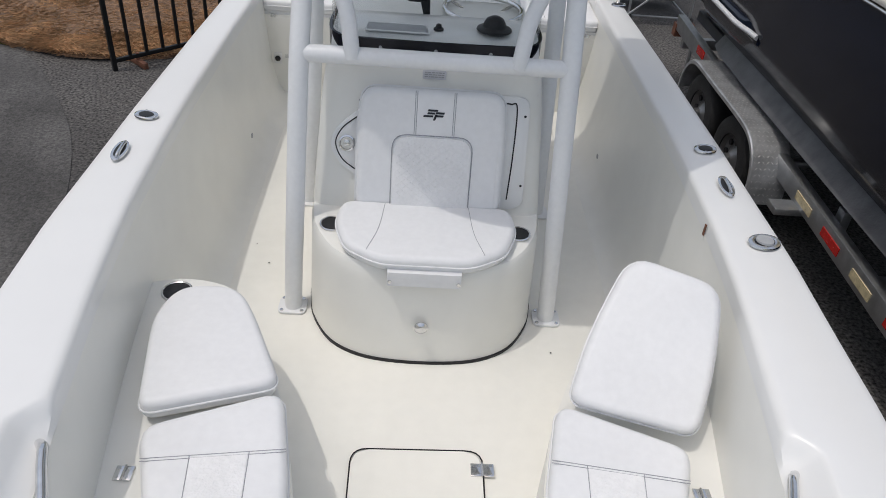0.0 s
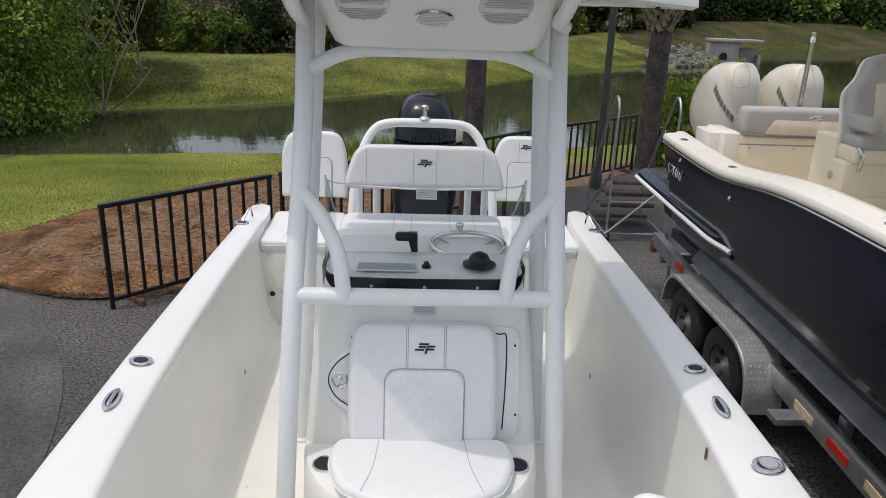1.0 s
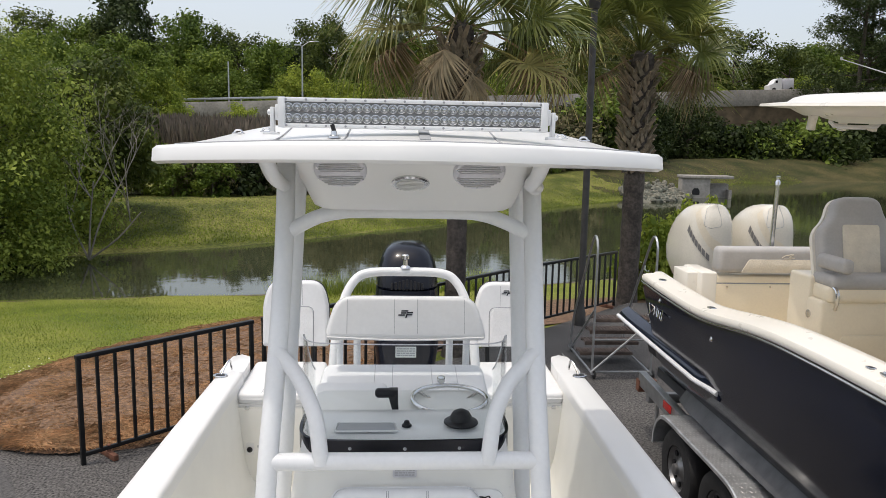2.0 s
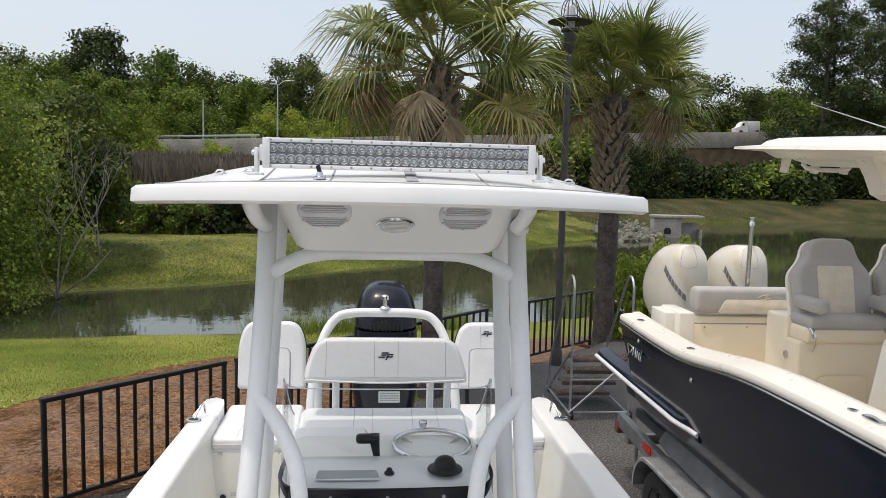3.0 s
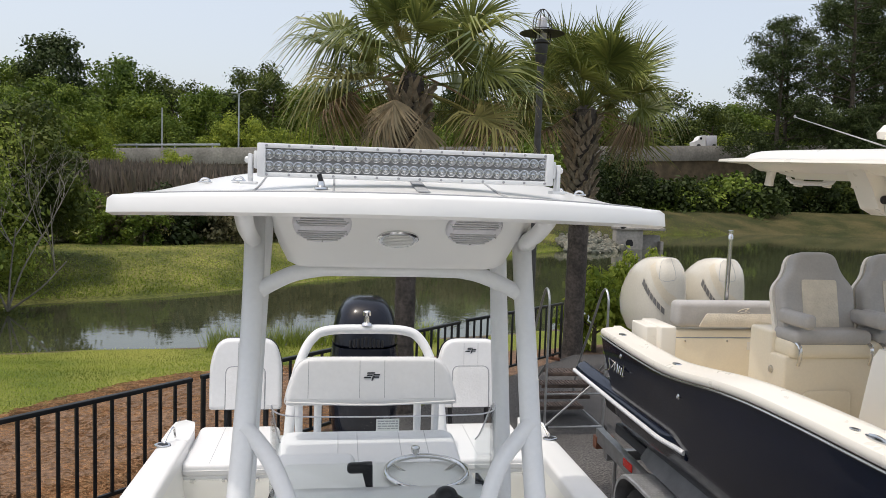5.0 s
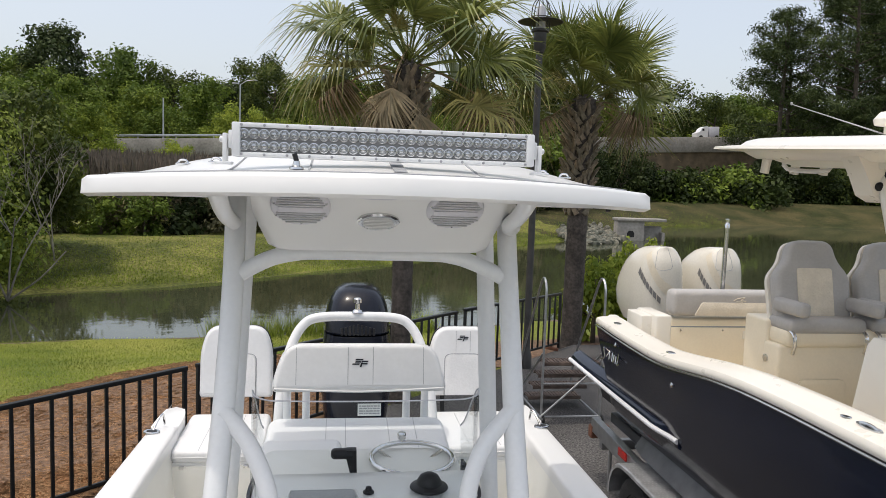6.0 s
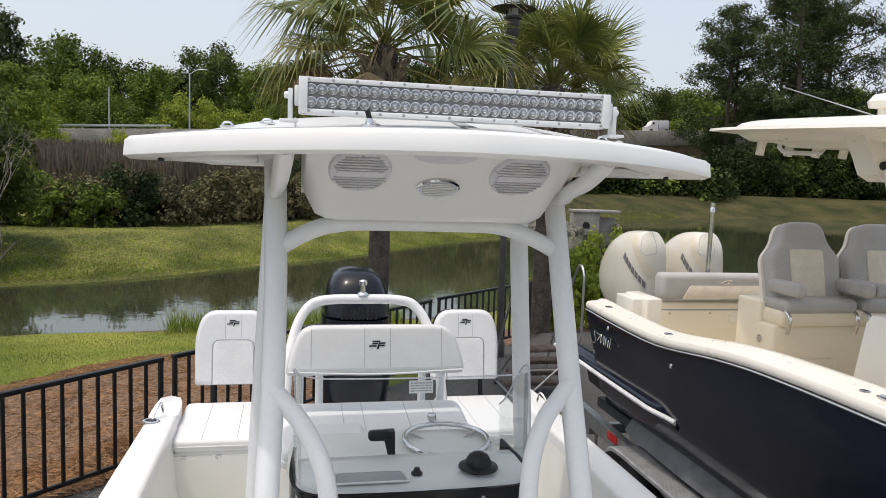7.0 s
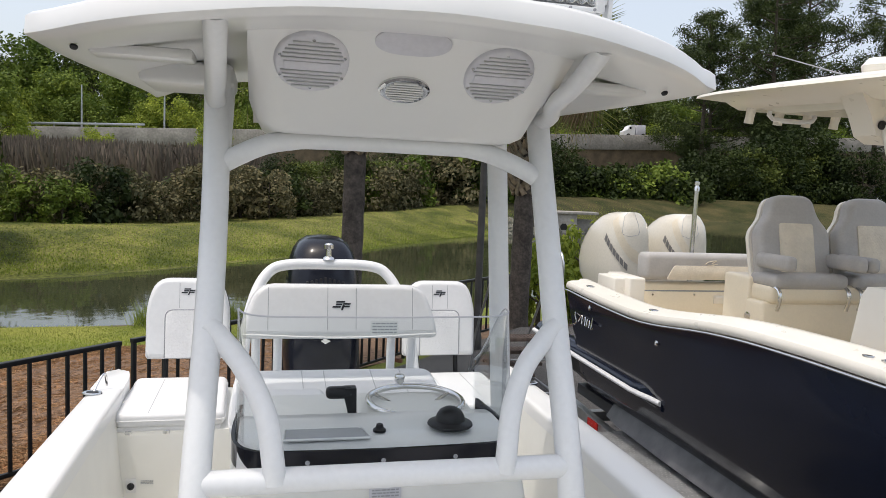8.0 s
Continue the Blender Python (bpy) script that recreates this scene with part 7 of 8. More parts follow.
FR_G = [frond_mesh("frond", FROND, s, 0.95, 0.84, d, 122, 46, fd, FRONDT if d > 0.5 else None) for s, d, fd in ((1, 0.25, 0.5), (2, 0.7, 0.4), (3, 1.15, 0.3), (8, 0.4, 0.65))]
FR_Y = [frond_mesh("frond", FRONDY, s, 0.88, 0.80, d, 112, 42, 0.35, FRONDT) for s, d in ((4, 0.8), (5, 1.2))]
FR_D = [frond_mesh("frond", FRONDD, s, 0.60, 0.78, d, 58, 34, 0.25) for s, d in ((6, 0.9), (7, 0.6))]

FR_H = frond_mesh("frond", FRONDB, 9, 0.80, 0.52, 2.6, 118, 50, 0.1)


def palm(at, hub_z, scale, r, label, seed, boots, beard, n, fall, dead=()):
    rnd = random.Random(seed)
    x, y = at
    z0 = ground_z(x, y)
    t = thing("palm_tree", (x, y, z0), label, "palm tree", "palms by the pond")
    b = B()
    h = hub_z - z0
    prof = [(r * 1.35, 0), (r * 1.1, 0.15), (r, 0.5)]
    k = 26
    for i in range(k):
        prof.append((r * (0.98 + 0.035 * math.sin(i * 2.4) + (0.18 if boots else 0.10) * smooth01((i / k - 0.55) / 0.3)), 0.5 + (h - 0.5) * (i + 1) / k))
    prof.append((0.02, h + 0.15))
    lathe(b, prof, 16, pose(x, y, z0, rnd.uniform(-1.5, 1.5), rnd.uniform(-1.5, 1.5)))
    part("trunk", b, PALMBARK, t, "grey ringed trunk")
    # old leaf bases, crossed over the upper trunk
    if boots:
        b = B()
        rings = [[(-w, d, z), (w, d, z), (w * 0.8, d + 0.035, z), (-w * 0.8, d + 0.035, z)] for w, d, z in ((0.060, 0.0, 0.0), (0.046, 0.045, 0.12), (0.034, 0.075, 0.24), (0.024, 0.13, 0.33))]
        loft(b, rings)
        me = None
        for level in range(boots):
            z = hub_z - 0.10 * level - 0.32
            for q in range(9):
                a = 360 * q / 9 + level * 20 + rnd.uniform(-6, 6)
                rr = r * 0.98
                m = pose(x, y, z, 0, 0, a) @ Matrix.Translation((0, -0.0, 0)) @ pose(0, rr, 0, rnd.uniform(-8, 6), 32 if (q + level) % 2 else -32, 0) @ Matrix.Diagonal((1, 1, rnd.uniform(0.8, 1.15), 1))
                if me is None:
                    first = part("leaf_base", b, BOOT, t)
                    first.matrix_basis = m
                    me = first.data
                else:
                    place("leaf_base", me, t, m)
    # crown: upright young leaves, arching ones, then yellow and dead ones hanging down
    for i in range(n):
        f = i / (n - 1)
        az = i * 137.5 + rnd.uniform(-14, 14)
        if f > 0.62 and abs((az - 90) % 360 - 180) < 50:
            continue
        up = math.degrees(math.asin(max(-1.0, 0.98 - fall * f))) + rnd.uniform(-9, 9)
        kind = FR_G[:2] + FR_G[3:] if f < (0.35 if fall > 1.3 else 0.65) else FR_G[1:3] if f < 0.72 or i % 3 else FR_Y
        sc = scale * rnd.uniform(0.86, 1.12) * (0.8 + 0.2 * smooth01(f * 4))
        m = pose(x, y, hub_z - 0.30 * f + 0.12, 0, 0, az) @ pose(0, 0, 0, rnd.uniform(-55, 55), -up, 0) @ Matrix.Diagonal((sc, sc, sc, 1))
        place("frond", rnd.choice(kind), t, m)
    # short inner leaves that fill the heart of the crown
    for i in range(10):
        az = i * 137.5 + 40 + rnd.uniform(-14, 14)
        up = rnd.uniform(-8, 72)
        sc = scale * rnd.uniform(0.5, 0.72)
        m = pose(x, y, hub_z + 0.05, 0, 0, az) @ pose(0, 0, 0, rnd.uniform(-60, 60), -up, 0) @ Matrix.Diagonal((sc, sc, sc, 1))
        place("frond", rnd.choice(FR_G if i % 4 else FR_Y), t, m)
    # dead leaves hung close to the trunk, and single ones that stand off
    for i in range(beard):
        az = i * 80 + rnd.uniform(-15, 15)
        if abs((az - 90) % 360 - 180) < 35:
            continue
        m = pose(x, y, hub_z + rnd.uniform(-0.05, 0.25), 0, 0, az) @ pose(0, 0, 0, rnd.uniform(-40, 40), rnd.uniform(48, 82), 0) @ Matrix.Diagonal((scale * rnd.uniform(0.7, 0.92), scale * 0.60, scale * 0.85, 1))
        place("frond", FR_D[i % 2], t, m)
    for az, down, dz, sc, wide in dead:
        m = pose(x, y, hub_z + dz, 0, 0, az) @ pose(0, 0, 0, rnd.uniform(-15, 15), down, 0) @ Matrix.Diagonal((sc, sc * wide, sc * 0.8, 1))
        place("frond", FR_H if down < 50 else FR_D[0 if wide > 0.8 else 1], t, m)
    return t


palm((0.80, 11.95), 3.80, 1.06, 0.15, "tall sabal palm with shaggy dead fronds under a green crown", 11, 14, 6, 44, 1.5, ((238, 58, 0.30, 1.15, 0.95), (222, 62, 0.20, 1.15, 0.8), (300, 72, 0.12, 1.2, 0.6), (352, 30, 0.1, 1.5, 0.8), (190, 32, 0.15, 1.25, 0.9)))
palm((4.72, 16.1), 3.98, 1.14, 0.21, "sabal palm with criss-crossed leaf bases and green crown", 12, 21, 0, 60, 1.18, ((330, 24, 0.0, 1.15, 1.0), (350, 20, 0.05, 1.3, 1.0), (8, 28, 0.0, 1.2, 1.0), (205, 30, 0.0, 1.1, 1.0)))


# ---- broadleaf trees, shrubs and pines ----
def leaf_cloud(centres, radii, count, size, seed, aspect=0.55, squash=0.8, hollow=0.45):
    """Leaves as small bent quads, scattered through clumps, denser near their outside."""
    rng = np.random.default_rng(seed)
    c, r = np.asarray(centres, float), np.asarray(radii, float)
    w = r ** 2
    pick = rng.choice(len(c), count, p=w / w.sum())
    d = rng.normal(size=(count, 3))
    d /= np.linalg.norm(d, axis=1)[:, None]
    rad = (hollow + (1 - hollow) * rng.random(count) ** 0.6)[:, None] * r[pick][:, None] * (1 + 0.25 * rng.normal(size=(count, 1)))
    pos = c[pick] + d * rad * (1, 1, squash)
    nrm = d + rng.normal(scale=0.7, size=(count, 3)) + (0, 0, 0.5)
    nrm /= np.linalg.norm(nrm, axis=1)[:, None]
    t = np.cross(nrm, rng.normal(size=(count, 3)))
    t /= np.linalg.norm(t, axis=1)[:, None] + 1e-9
    b = np.cross(nrm, t)
    s = (size * rng.uniform(0.5, 1.35, count))[:, None]
    bend = nrm * s * 0.18
    v = np.stack([pos - t * s, pos - b * s * aspect + bend, pos + t * s, pos + b * s * aspect + bend], 1)
    return v.reshape(-1, 3), np.arange(count * 4).reshape(-1, 4)


def limbs(bm, h, r, reach, seed, n=9, start=0.3, top=0.9):
    rnd = random.Random(seed)
    lean = Vector((rnd.uniform(-0.05, 0.05), rnd.uniform(-0.05, 0.05), 0))
    tube(bm, [Vector((0, 0, 0)) + lean * 0, lean * h * 0.4 + Vector((0, 0, h * 0.45)), lean * h + Vector((0.02 * h, 0, h * 0.92))], (r, r * 0.25), 8, res=4)
    ends = []
    for i in range(n):
        f = start + (top - start) * i / n
        a = i * 2.4 + rnd.uniform(-0.4, 0.4)
        l = reach * (1.0 - 0.55 * abs(f - 0.5)) * rnd.uniform(0.7, 1.1)
        o = lean * h * f + Vector((0, 0, h * f))
        e = o + Vector((math.cos(a) * l, math.sin(a) * l, l * rnd.uniform(0.25, 0.7)))
        tube(bm, [o, o.lerp(e, 0.5) + Vector((0, 0, -0.04 * l)), e], (r * 0.35, r * 0.08), 5, res=3)
        ends.append(e)
    return ends


def tree(h, reach, kind, seed, leaves, size, label, group, name="broadleaf_tree", bottom=0.35, clumps=34):
    rnd = random.Random(seed)
    t = thing(name, (0, 0, 0), label, "tree", group)
    b = B()
    ends = limbs(b, h * 0.9, h * 0.018 + 0.05, reach * 0.8, seed)
    part("trunk", b, BARK, t)
    cen, rad = [], []
    for e in ends:
        cen.append(e)
        rad.append(reach * rnd.uniform(0.30, 0.42))
    for i in range(clumps):
        a, f = rnd.uniform(0, 6.283), rnd.random()
        zf = bottom + (1 - bottom) * f
        wid = reach * (0.35 + 0.75 * math.sin(math.pi * min(1, max(0, 0.18 + 0.80 * f)))) * rnd.uniform(0.45, 1.0)
        cen.append((wid * math.cos(a), wid * math.sin(a), h * zf))
        rad.append(reach * rnd.uniform(0.20, 0.36))
    v, f = leaf_cloud(cen, rad, leaves, size, seed)
    ob = hang(new("crown", fast_mesh("crown", v, f, LEAF[kind])), t)
    return t


def scatter(proto, spots):
    """Moves a built tree to the first spot and copies it to the others: (x, y, scale, turn)."""
    for i, (x, y, s, a) in enumerate(spots):
        m = pose(x, y, ground_z(min(70, max(-60, x)), min(y, 70)) - (0.15 if y < 90 else 0.9), 0, 0, a) @ Matrix.Diagonal((s, s, s * (0.92 + 0.16 * ((i * 7) % 5) / 4), 1))
        if i == 0:
            keep = m
        else:
            copy_thing(proto, m)
    proto.matrix_basis = keep


rnd = random.Random(21)
FAR = "trees along the far road"
protos = [
    tree(17, 4.6, "olive", 31, 11000, 0.205, "dark green broadleaf tree in the far wood", FAR),
    tree(15, 4.4, "mid", 32, 11000, 0.205, "green broadleaf tree in the far wood", FAR),
    tree(12, 4.2, "bright", 33, 11000, 0.20, "fresh light green tree at the edge of the far wood", FAR),
    tree(15.5, 4.2, "pine", 34, 11000, 0.205, "dark tall evergreen in the far wood", FAR, "evergreen_tree"),
    tree(14, 4.8, "mid", 35, 11000, 0.205, "full green broadleaf tree in the far wood", FAR),
]
rows = [[] for _ in protos]
TOPX, TOPS = (-80, -60, -48, -36, -24, -12, 0, 10, 24, 40, 60, 90, 130), (1.05, 1.1, 1.15, 1.15, 1.12, 1.08, 1.05, 1.08, 1.12, 1.12, 1.12, 1.15, 1.1)
for k in range(70):
    x = -68 + 185 * (k + rnd.uniform(-0.4, 0.4)) / 69
    y = rnd.uniform(100, 116)
    rows[rnd.choice((0, 1, 3, 0, 4))].append((x, y, interp(x, TOPX, TOPS) * rnd.uniform(0.82, 1.12), rnd.uniform(0, 360)))
for k in range(50):
    x = -60 + 150 * (k + rnd.uniform(-0.4, 0.4)) / 49
    y = rnd.uniform(88, 97)
    rows[rnd.choice((1, 2, 4, 2, 2))].append((x, y, interp(x, TOPX, TOPS) * rnd.uniform(0.55, 0.85), rnd.uniform(0, 360)))
for k in range(9):
    rows[rnd.choice((1, 2, 4))].append((-37 + 15 * k / 8, rnd.uniform(66, 74), rnd.uniform(0.55, 0.72), rnd.uniform(0, 360)))
# light green growth in front of the road wall
rows[2] += [(-15.0, 61, 0.30, 120), (-12.0, 58, 0.38, 300), (-4.4, 60, 0.42, 10)]
FARK = 1.5


def further(x, y, s, a):
    return (x * FARK, 1.5 + (y - 1.5) * FARK, s * FARK * 0.98, a)


for p, r in zip(protos, rows):
    scatter(p, [further(*q) for q in r])

# shrubs on the bank behind the pond
SH = "shrubs behind the far bank"
shrubs = [
    tree(3.4, 2.2, "dark", 41, 2800, 0.17, "dark green shrub on the far bank", SH, "shrub", 0.05, 26),
    tree(3.2, 2.1, "scrub", 42, 2600, 0.15, "dry brownish scrub on the far bank", SH, "shrub", 0.05, 26),
    tree(3.6, 2.1, "mid", 43, 2800, 0.17, "green shrub on the far bank", SH, "shrub", 0.05, 26),
]
rows = [[] for _ in shrubs]
for k in range(46):
    x = -24 + 44 * (k + rnd.uniform(-0.4, 0.4)) / 45
    w = interp(x, (-60, 0, 20, 70), (8, 9.5, 14, 16))
    y = interp(x, FAR_X, FAR_Y) + w + rnd.uniform(1.0, 4.5)
    big = interp(x, (-24, -6, 6, 16, 40, 60), (0.66, 0.70, 0.95, 1.5, 2.1, 2.4))
    rows[rnd.choice((0, 1, 2, 1, 1) if x < 14 else (0, 0, 2, 0))].append((x, y, big * rnd.uniform(0.75, 1.15), rnd.uniform(0, 360)))
for k in range(13):
    y = rnd.uniform(84, 88)
    rows[(0, 2, 0, 0)[k % 4]].append((1.0 + (0.435 + 0.135 * k / 12) * y, y, rnd.uniform(1.3, 1.9), rnd.uniform(0, 360)))
for p, r in zip(shrubs, rows):
    scatter(p, r)
WD = "wood beyond the far bank"
woods = [tree(8.5, 3.6, "dark", 44, 7000, 0.17, "dark dense tree at the wood's edge", WD, "woodland_tree", 0.02, 60), tree(7.5, 3.4, "olive", 45, 7000, 0.17, "green dense tree at the wood's edge", WD, "woodland_tree", 0.02, 60)]
rows = [[], []]
for k in range(44):
    x = 15 + 62 * (k + rnd.uniform(-0.3, 0.3)) / 33 if k < 34 else 0.5 + 13.5 * (k - 34) / 9
    y = interp(x, FAR_X, FAR_Y) + interp(x, (0, 20, 70), (9.5, 14, 16)) + rnd.uniform(2.5, 9)
    low_gap = 1 - 0.58 * smooth01(1.7 - abs(x / (y - 1.5) - 0.51) / 0.07)
    rows[rnd.choice((0, 0, 0, 0, 1))].append((x, y, low_gap * interp(x, (0, 15, 30, 60), (0.5, 0.6, 0.95, 1.25)) * rnd.uniform(0.8, 1.15), rnd.uniform(0, 360)))
for p, r in zip(woods, rows):
    scatter(p, r)

# reeds of the marsh
def reeds():
    rng = np.random.default_rng(9)
    n = 33000
    x = rng.uniform(-42, -1, n)
    y = rng.uniform(50, 66, n)
    h = rng.uniform(1.9, 4.1, n) + 1.1 * (y - 50) / 16
    a = rng.uniform(0, math.pi, n)
    w = 0.05
    lean = rng.normal(scale=0.7, size=(n, 2))
    base = np.full(n, -0.8)
    p0 = np.stack([x - w * np.cos(a), y - w * np.sin(a), base], 1)
    p1 = np.stack([x + w * np.cos(a), y + w * np.sin(a), base], 1)
    p2 = np.stack([x + lean[:, 0] + w * 0.8 * np.cos(a), y + lean[:, 1], base + h * 0.93], 1)
    p3 = np.stack([x + lean[:, 0] - w * 0.8 * np.cos(a), y + lean[:, 1], base + h], 1)
    v = np.stack([p0, p1, p2, p3], 1).reshape(-1, 3)
    ob = new("marsh_reeds", fast_mesh("marsh_reeds", v, np.arange(n * 4).reshape(-1, 4), LEAF["reed"]))
    tagged(ob, "brown purplish reeds of the marsh behind the bank", "reeds", kind="stuff")


reeds()

# willow-like bush by the pond with bare tree beside it
bush = tree(7.0, 3.3, "willow", 51, 36000, 0.066, "big light green willow-like bush beside the pond", "", "pond_bush", 0.08, 60)
bush.matrix_basis = Matrix.Translation((-13.0, 22.6, -1.6))
copy_thing(bush, pose(-16.6, 23.5, -1.5, 0, 0, 130) @ Matrix.Diagonal((1.15, 1.15, 1.2, 1)))
low = tree(3.4, 2.4, "willow", 52, 17000, 0.065, "dark tangled undergrowth at the water's edge", "", "undergrowth", 0.05, 40)
low.matrix_basis = Matrix.Translation((-12.2, 23.4, -1.9))
copy_thing(low, pose(-13.4, 27.6, -1.8, 0, 0, 80) @ Matrix.Diagonal((1.3, 1.3, 1.5, 1)))
copy_thing(low, pose(-14.6, 21.0, -1.7, 0, 0, 200))
mid2 = tree(5.2, 2.4, "olive", 53, 14000, 0.11, "dark evergreen behind the pond bush", "", "evergreen_tree", 0.15, 40)
mid2.matrix_basis = Matrix.Translation((-15.6, 31.5, -0.8))
copy_thing(mid2, pose(-11.6, 30.5, -1.0, 0, 0, 60) @ Matrix.Diagonal((0.95, 0.95, 1.1, 1)))
copy_thing(mid2, pose(-18.5, 30.0, -0.8, 0, 0, 140) @ Matrix.Diagonal((1.1, 1.1, 1.15, 1)))
bare = thing("bare_tree", (-10.6, 25.0, -1.7), "leafless grey tree leaning over the pond", "tree")
rb = random.Random(8)
b = B()


def twig(o, d, l, r, depth):
    e = o + d * l
    tube(b, [o, o.lerp(e, 0.5) + Vector((rb.uniform(-1, 1), rb.uniform(-1, 1), rb.uniform(-0.5, 1))) * l * 0.07, e], (r, r * 0.55), 5, res=3)
    if depth:
        for i in range(rb.choice((2, 2, 3))):
            nd = (d + Vector((rb.uniform(-0.8, 0.8), rb.uniform(-0.6, 0.6), rb.uniform(-0.25, 0.55)))).normalized()
            twig(o.lerp(e, rb.uniform(0.55, 1.0)), nd, l * rb.uniform(0.55, 0.8), r * 0.55, depth - 1)


for d in ((0.1, 0, 1), (0.35, 0.1, 0.9), (-0.3, 0.1, 1), (0.7, -0.2, 0.6)):
    twig(Vector((-9.9, 25.0, -1.75)), Vector(d).normalized(), 2.5, 0.034, 4)
tagged(part("twig_mass", b, DEADW, bare, "bare grey twigs"), kind="stuff")
pm = copy_thing(bpy.data.objects["palm_tree"], pose(-13.6, 30.5, -0.8, 0, 0, 70) @ Matrix.Diagonal((0.9, 0.9, 0.9, 1)))
tagged(pm, "palm half hidden in the undergrowth beyond the pond")

# bush beside the ladder
bs = tree(1.75, 0.85, "bright", 61, 3000, 0.082, "yellow-green leafy bush behind the rolling steps", "", "garden_bush", 0.08, 30)
bs.matrix_basis = Matrix.Translation((5.75, 17.6, ground_z(5.75, 17.6) - 0.04)) @ Matrix.Diagonal((0.85, 0.85, 1.15, 1))
copy_thing(bs, pose(7.0, 18.0, ground_z(7.0, 18.0) - 0.04, 0, 0, 100) @ Matrix.Diagonal((0.9, 0.9, 1.2, 1)))


# pines over the right-hand bank
def pine(h, seed, label):
    rnd = random.Random(seed)
    t = thing("pine_tree", (0, 0, 0), label, "pine tree", "pines beyond the pond")
    b = B()
    tube(b, [(0, 0, 0), (rnd.uniform(-0.5, 0.5), 0.1, h * 0.5), (rnd.uniform(-0.8, 0.8), 0, h * 0.97)], (h * 0.014, h * 0.004), 8, res=4)
    cen, rad = [], []
    for i in range(26):
        f = 0.34 + 0.64 * i / 25
        a = i * 2.39 + rnd.uniform(-0.9, 0.9)
        l = h * 0.26 * (1.12 - f) ** 0.45 * rnd.uniform(0.35, 1.25)
        o = Vector((0.1, 0.05, h * f))
        e = o + Vector((math.cos(a) * l, math.sin(a) * l, l * rnd.uniform(-0.05, 0.5)))
        tube(b, [o, o.lerp(e, 0.55) + Vector((0, 0, -0.05 * l)), e], (h * 0.004, h * 0.001), 5, res=3)
        for g in (0.55, 0.8, 1.0):
            for q in range(1 + i % 2):
                cen.append(o.lerp(e, g) + Vector((rnd.uniform(-1, 1), rnd.uniform(-1, 1), rnd.uniform(-0.2, 0.7))) * (0.05 * h))
                rad.append(h * 0.045 * rnd.uniform(0.5, 1.35))
    part("trunk", b, BARK, t)
    v, f = leaf_cloud(cen, rad, 12000, 0.22, seed, 0.22, 0.7, 0.15)
    hang(new("needles", fast_mesh("needles", v, f, LEAF["pine"])), t)
    return t


scatter(pine(24, 71, "tall pine with open branching crown"), [(63, 101, 1.35, 10), (71, 97, 1.45, 140), (81, 103, 1.55, 250), (92, 99, 1.55, 30)])
scatter(pine(22, 72, "tall pine with dark needle tufts"), [(67, 106, 1.52, 80), (76, 108, 1.62, 200), (82, 107, 1.62, 120)])
scatter(pine(15, 73, "young pine among the wood's edge"), [(63, 104, 1.0, 80), (68, 94, 0.95, 200), (70, 93, 1.05, 120)])

# ---- far road, lamps, culvert and riprap ----
b = B()
rbox(b, (10, 80, 4.85), (150, 0.5, 1.7), 0.05)
tagged(part("road_parapet", b, CONC), "weathered concrete parapet of the far road", "parapet", kind="structure")
b = B()
rbox(b, (10, 80.5, 1.9), (150, 1.0, 4.4), 0.05)
tagged(part("road_embankment", b, MUD), "dark embankment under the far road", "embankment", kind="structure")
gr = thing("guard_rail", (-20, 79, 6.7), "long steel guard rail along the far road", "guard rail")
b = B()
rbox(b, (-24, 79.8, 6.0), (24, 0.06, 0.22), 0.02)
part("rail_beam", b, ALLOY, gr)
for i in range(7):
    b = B()
    rbox(b, (-35 + 3.7 * i, 79.88, 5.80), (0.12, 0.12, 0.7), 0.01)
    part("rail_post", b, ALLOY, gr)
for x, y, z, arm in ((-10.35, 80.6, 11.7, 1.3), (-17.95, 80.6, 9.9, 0.0)):
    t = thing("street_lamp", (x, y, 4.1), "tall grey street lamp beside the far road", "street lamp", "street lamps")
    b = B()
    tube(b, [(x, y, 4.1), (x, y, z)], (0.11, 0.06), 8)
    part("pole", b, ALLOY, t)
    if arm:
        b = B()
        tube(b, [(x, y, z - 0.1), (x + arm * 0.5, y, z + 0.35), (x + arm, y, z + 0.45)], 0.03, 6)
        rbox(b, (x + arm + 0.2, y, z + 0.45), (0.45, 0.2, 0.09), 0.03)
        rbox(b, (x - 0.45, y, z + 0.05), (0.7, 0.25, 0.12), 0.03)
        part("lamp_arm", b, ALLOY, t)
tk = thing("truck", (46.5, 84.5, 5.6), "white truck standing on the far road", "truck")
b = B()
loft(b, [[(x, y + dy, z) for x, z in ((43.2, 5.4), (43.15, 6.5), (44.0, 6.85), (44.4, 7.55), (45.1, 7.95), (45.9, 8.05), (45.9, 5.4))] for y, dy in ((83.5, 0), (83.62, 0), (85.7, 0), (85.8, 0))])
part("cab", b, GEL, tk, "white sloping cab")
b = B()
rbox(b, (47.4, 84.6, 6.75), (2.4, 2.3, 2.3), 0.08)
part("box_body", b, PANEL, tk, "pale grey box body")
b = B()
rbox(b, (44.75, 83.48, 7.25), (0.5, 0.04, 0.5), 0.05)
part("side_window", b, ACRYL, tk, "dark side window")
for x in (44.2, 48.0):
    b = B()
    lathe(b, [(0.5, -0.15), (0.5, 0.15)], 16, basis((x, 83.6, 5.5), (1, 0, 0), (0, 0, 1)))
    part("wheel", b, TYRE, tk)
tk.matrix_basis = Matrix.Translation((43.4, 84.5, 5.62)) @ Matrix.Scale(0.52, 4) @ Matrix.Translation((-46.5, -84.5, -5.0)) @ tk.matrix_basis
b = B()
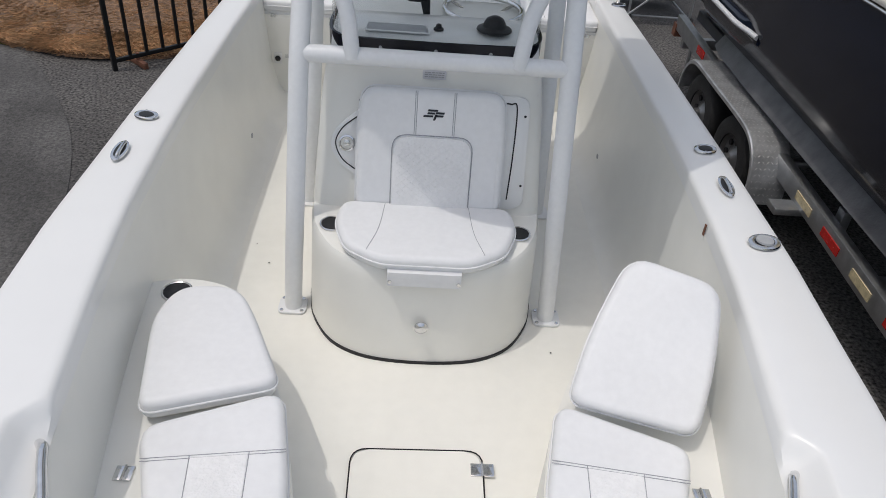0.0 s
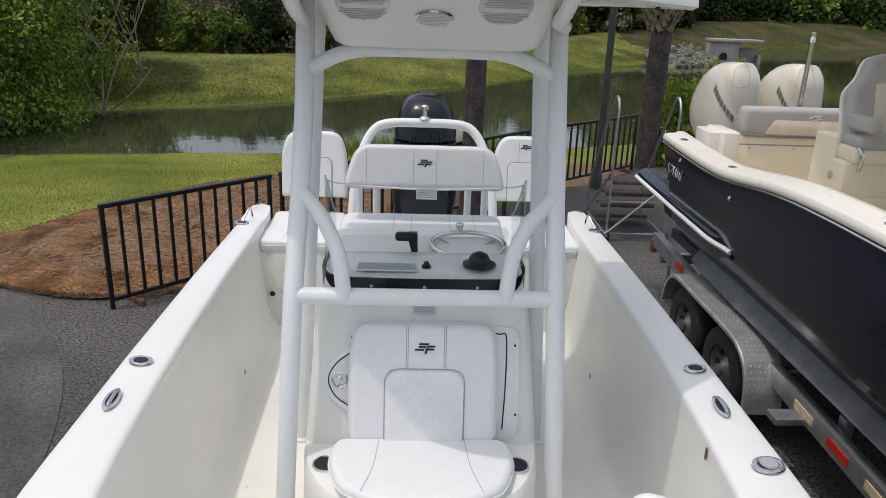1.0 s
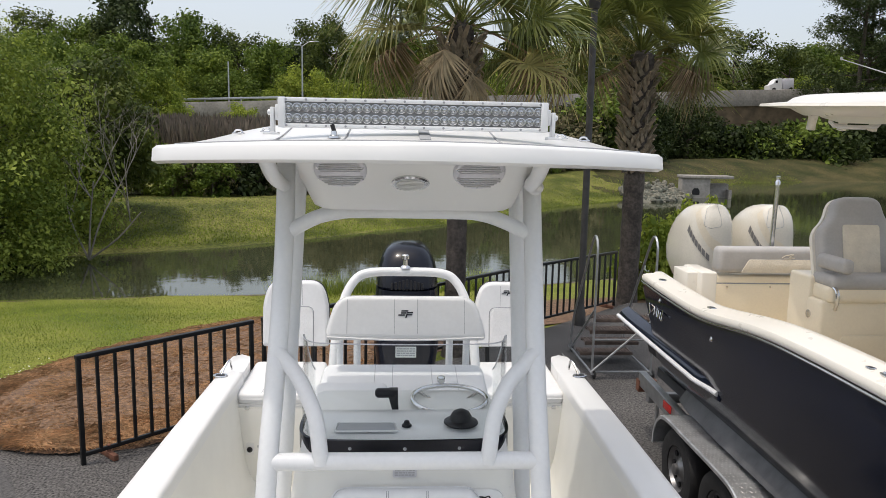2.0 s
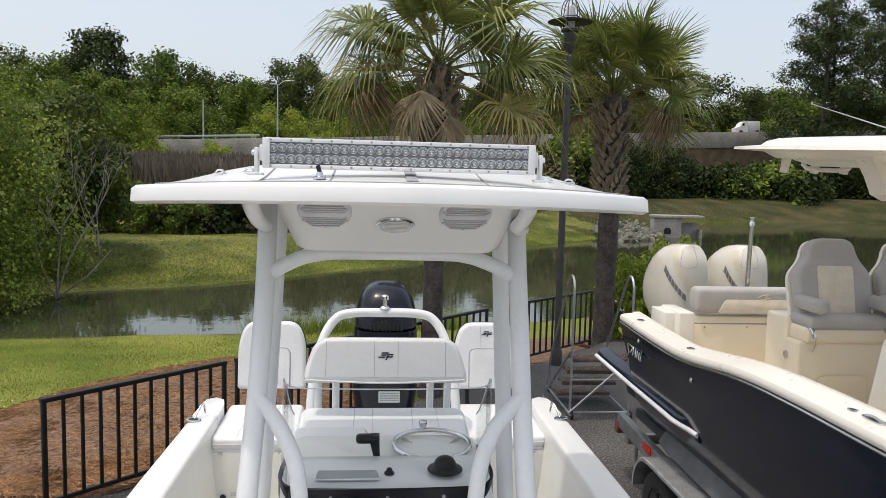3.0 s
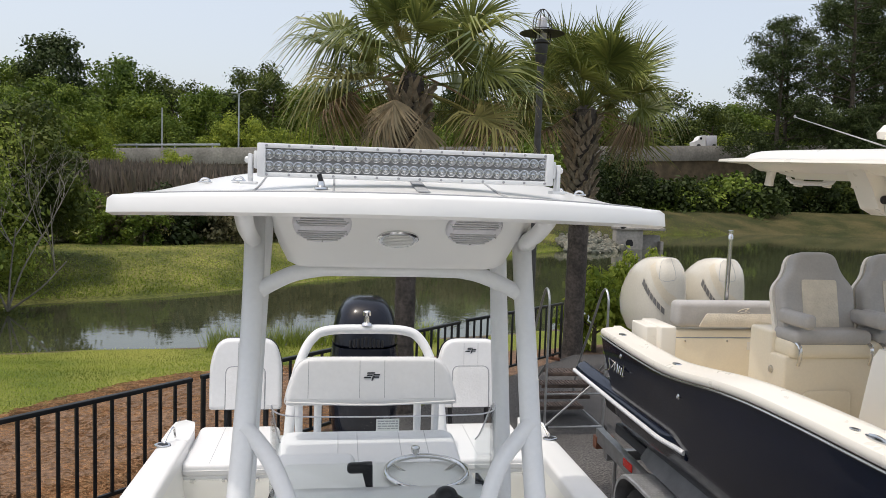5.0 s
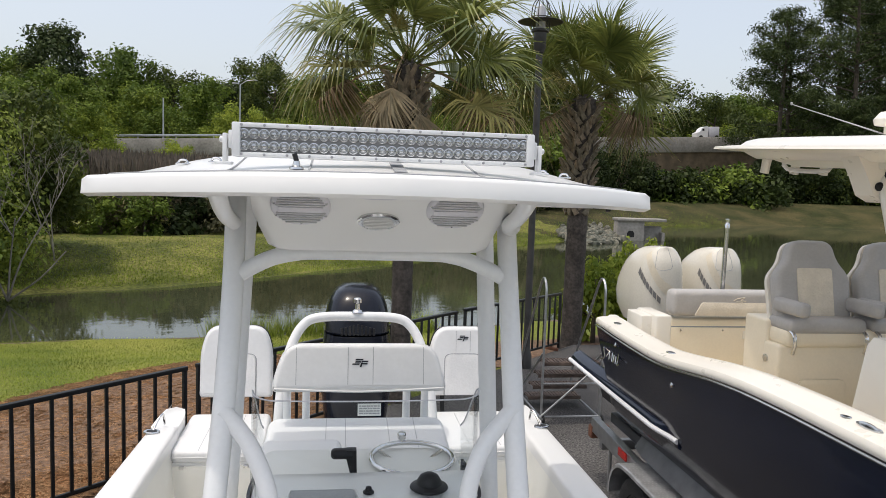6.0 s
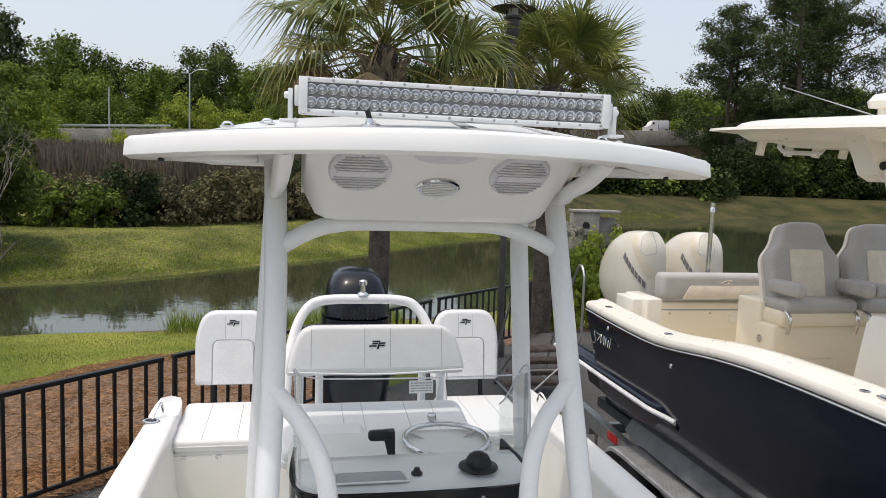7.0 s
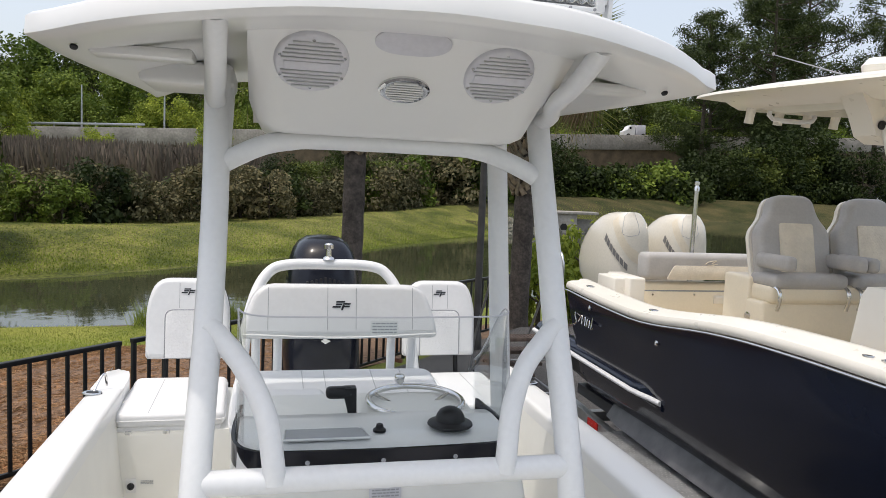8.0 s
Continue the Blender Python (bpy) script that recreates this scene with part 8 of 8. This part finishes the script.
rbox(b, (12, 85.5, 4.6), (146, 8.0, 2.0), 0.05)
tagged(part("road_embankment", b, MUD), "raised bed of the far road", "embankment", kind="structure")
FAR_M = Matrix.Translation((0, 1.5 * (1 - FARK), 2.2 * (1 - FARK))) @ Matrix.Scale(FARK, 4)
RISE = Matrix.Translation((-20, 0, 4.8)) @ Matrix.Rotation(radians(-2.5), 4, "Y") @ Matrix.Translation((20, 0, -4.8))
for ob in [q for q in bpy.data.objects if q.parent is None and q.name.split(".")[0] in ("road_parapet", "road_embankment", "guard_rail", "street_lamp", "truck")]:
    ob.matrix_basis = FAR_M @ (RISE if ob.name.split(".")[0] != "street_lamp" else Matrix()) @ ob.matrix_basis
cv = thing("culvert_headwall", (21.2, 52.4, -1.8), "weathered concrete culvert headwall at the pond", "culvert")
cm = pose(19.85, 52.3, -1.95, 0, 0, -6)
b = B()
rbox(b, (1.0, 0.5, 0.95), (2.0, 1.0, 1.9), 0.05, m=cm)
part("headwall", b, CONC, cv)
b = B()
rbox(b, (2.75, 0.95, 0.75), (1.5, 0.5, 1.5), 0.05, m=cm)
rbox(b, (3.42, 0.45, 0.55), (0.22, 0.9, 1.1), 0.04, m=cm)
part("wing_wall", b, CONC, cv)
b = B()
rbox(b, (1.75, 0.55, 1.98), (3.6, 1.5, 0.20), 0.04, m=cm)
part("top_slab", b, CONC, cv, "overhanging weathered slab")
b = B()
rbox(b, (1.75, -0.02, 0.22), (3.7, 0.16, 0.40), 0.04, m=cm)
part("footing", b, MUD, cv, "mud-stained footing")
b = B()
prism(b, [(-0.26, 0.0), (0.26, 0.0), (0.26, 0.28), (0.14, 0.46), (-0.14, 0.46), (-0.26, 0.28)], 0, 0.04, 0, m=cm @ basis((1.0, -0.005, 0.72), (1, 0, 0), (0, 0, 1)))
part("pipe_mouth", b, BLACK, cv, "dark pipe mouth")
rr = random.Random(77)
rip = thing("riprap", (17.6, 50.5, -1.6), "heap of grey riprap stones beside the culvert", "rocks")
b = B()
bmesh.ops.create_icosphere(b, subdivisions=2, radius=0.26)
for v in b.verts:
    v.co *= 1 + 0.5 * noise.noise(v.co * 5)
first = part("stone", b, ROCK, rip, sharp=20)
for i in range(290):
    f, g = rr.random(), rr.random()
    x = 15.2 + 4.7 * f + 0.3 * g
    y = interp(x, FAR_X, FAR_Y) - 0.4 + 5.0 * g + rr.uniform(-0.2, 0.2)
    z = ground_z(x, y) + rr.uniform(0.0, 0.3) + 0.25 * f
    m = pose(x, y, z, rr.uniform(0, 360), rr.uniform(0, 360), rr.uniform(0, 360)) @ Matrix.Diagonal((rr.uniform(0.6, 1.4), rr.uniform(0.6, 1.3), rr.uniform(0.5, 1.0), 1))
    if i == 0:
        first.matrix_basis = m
    else:
        place("stone", first.data, rip, m)
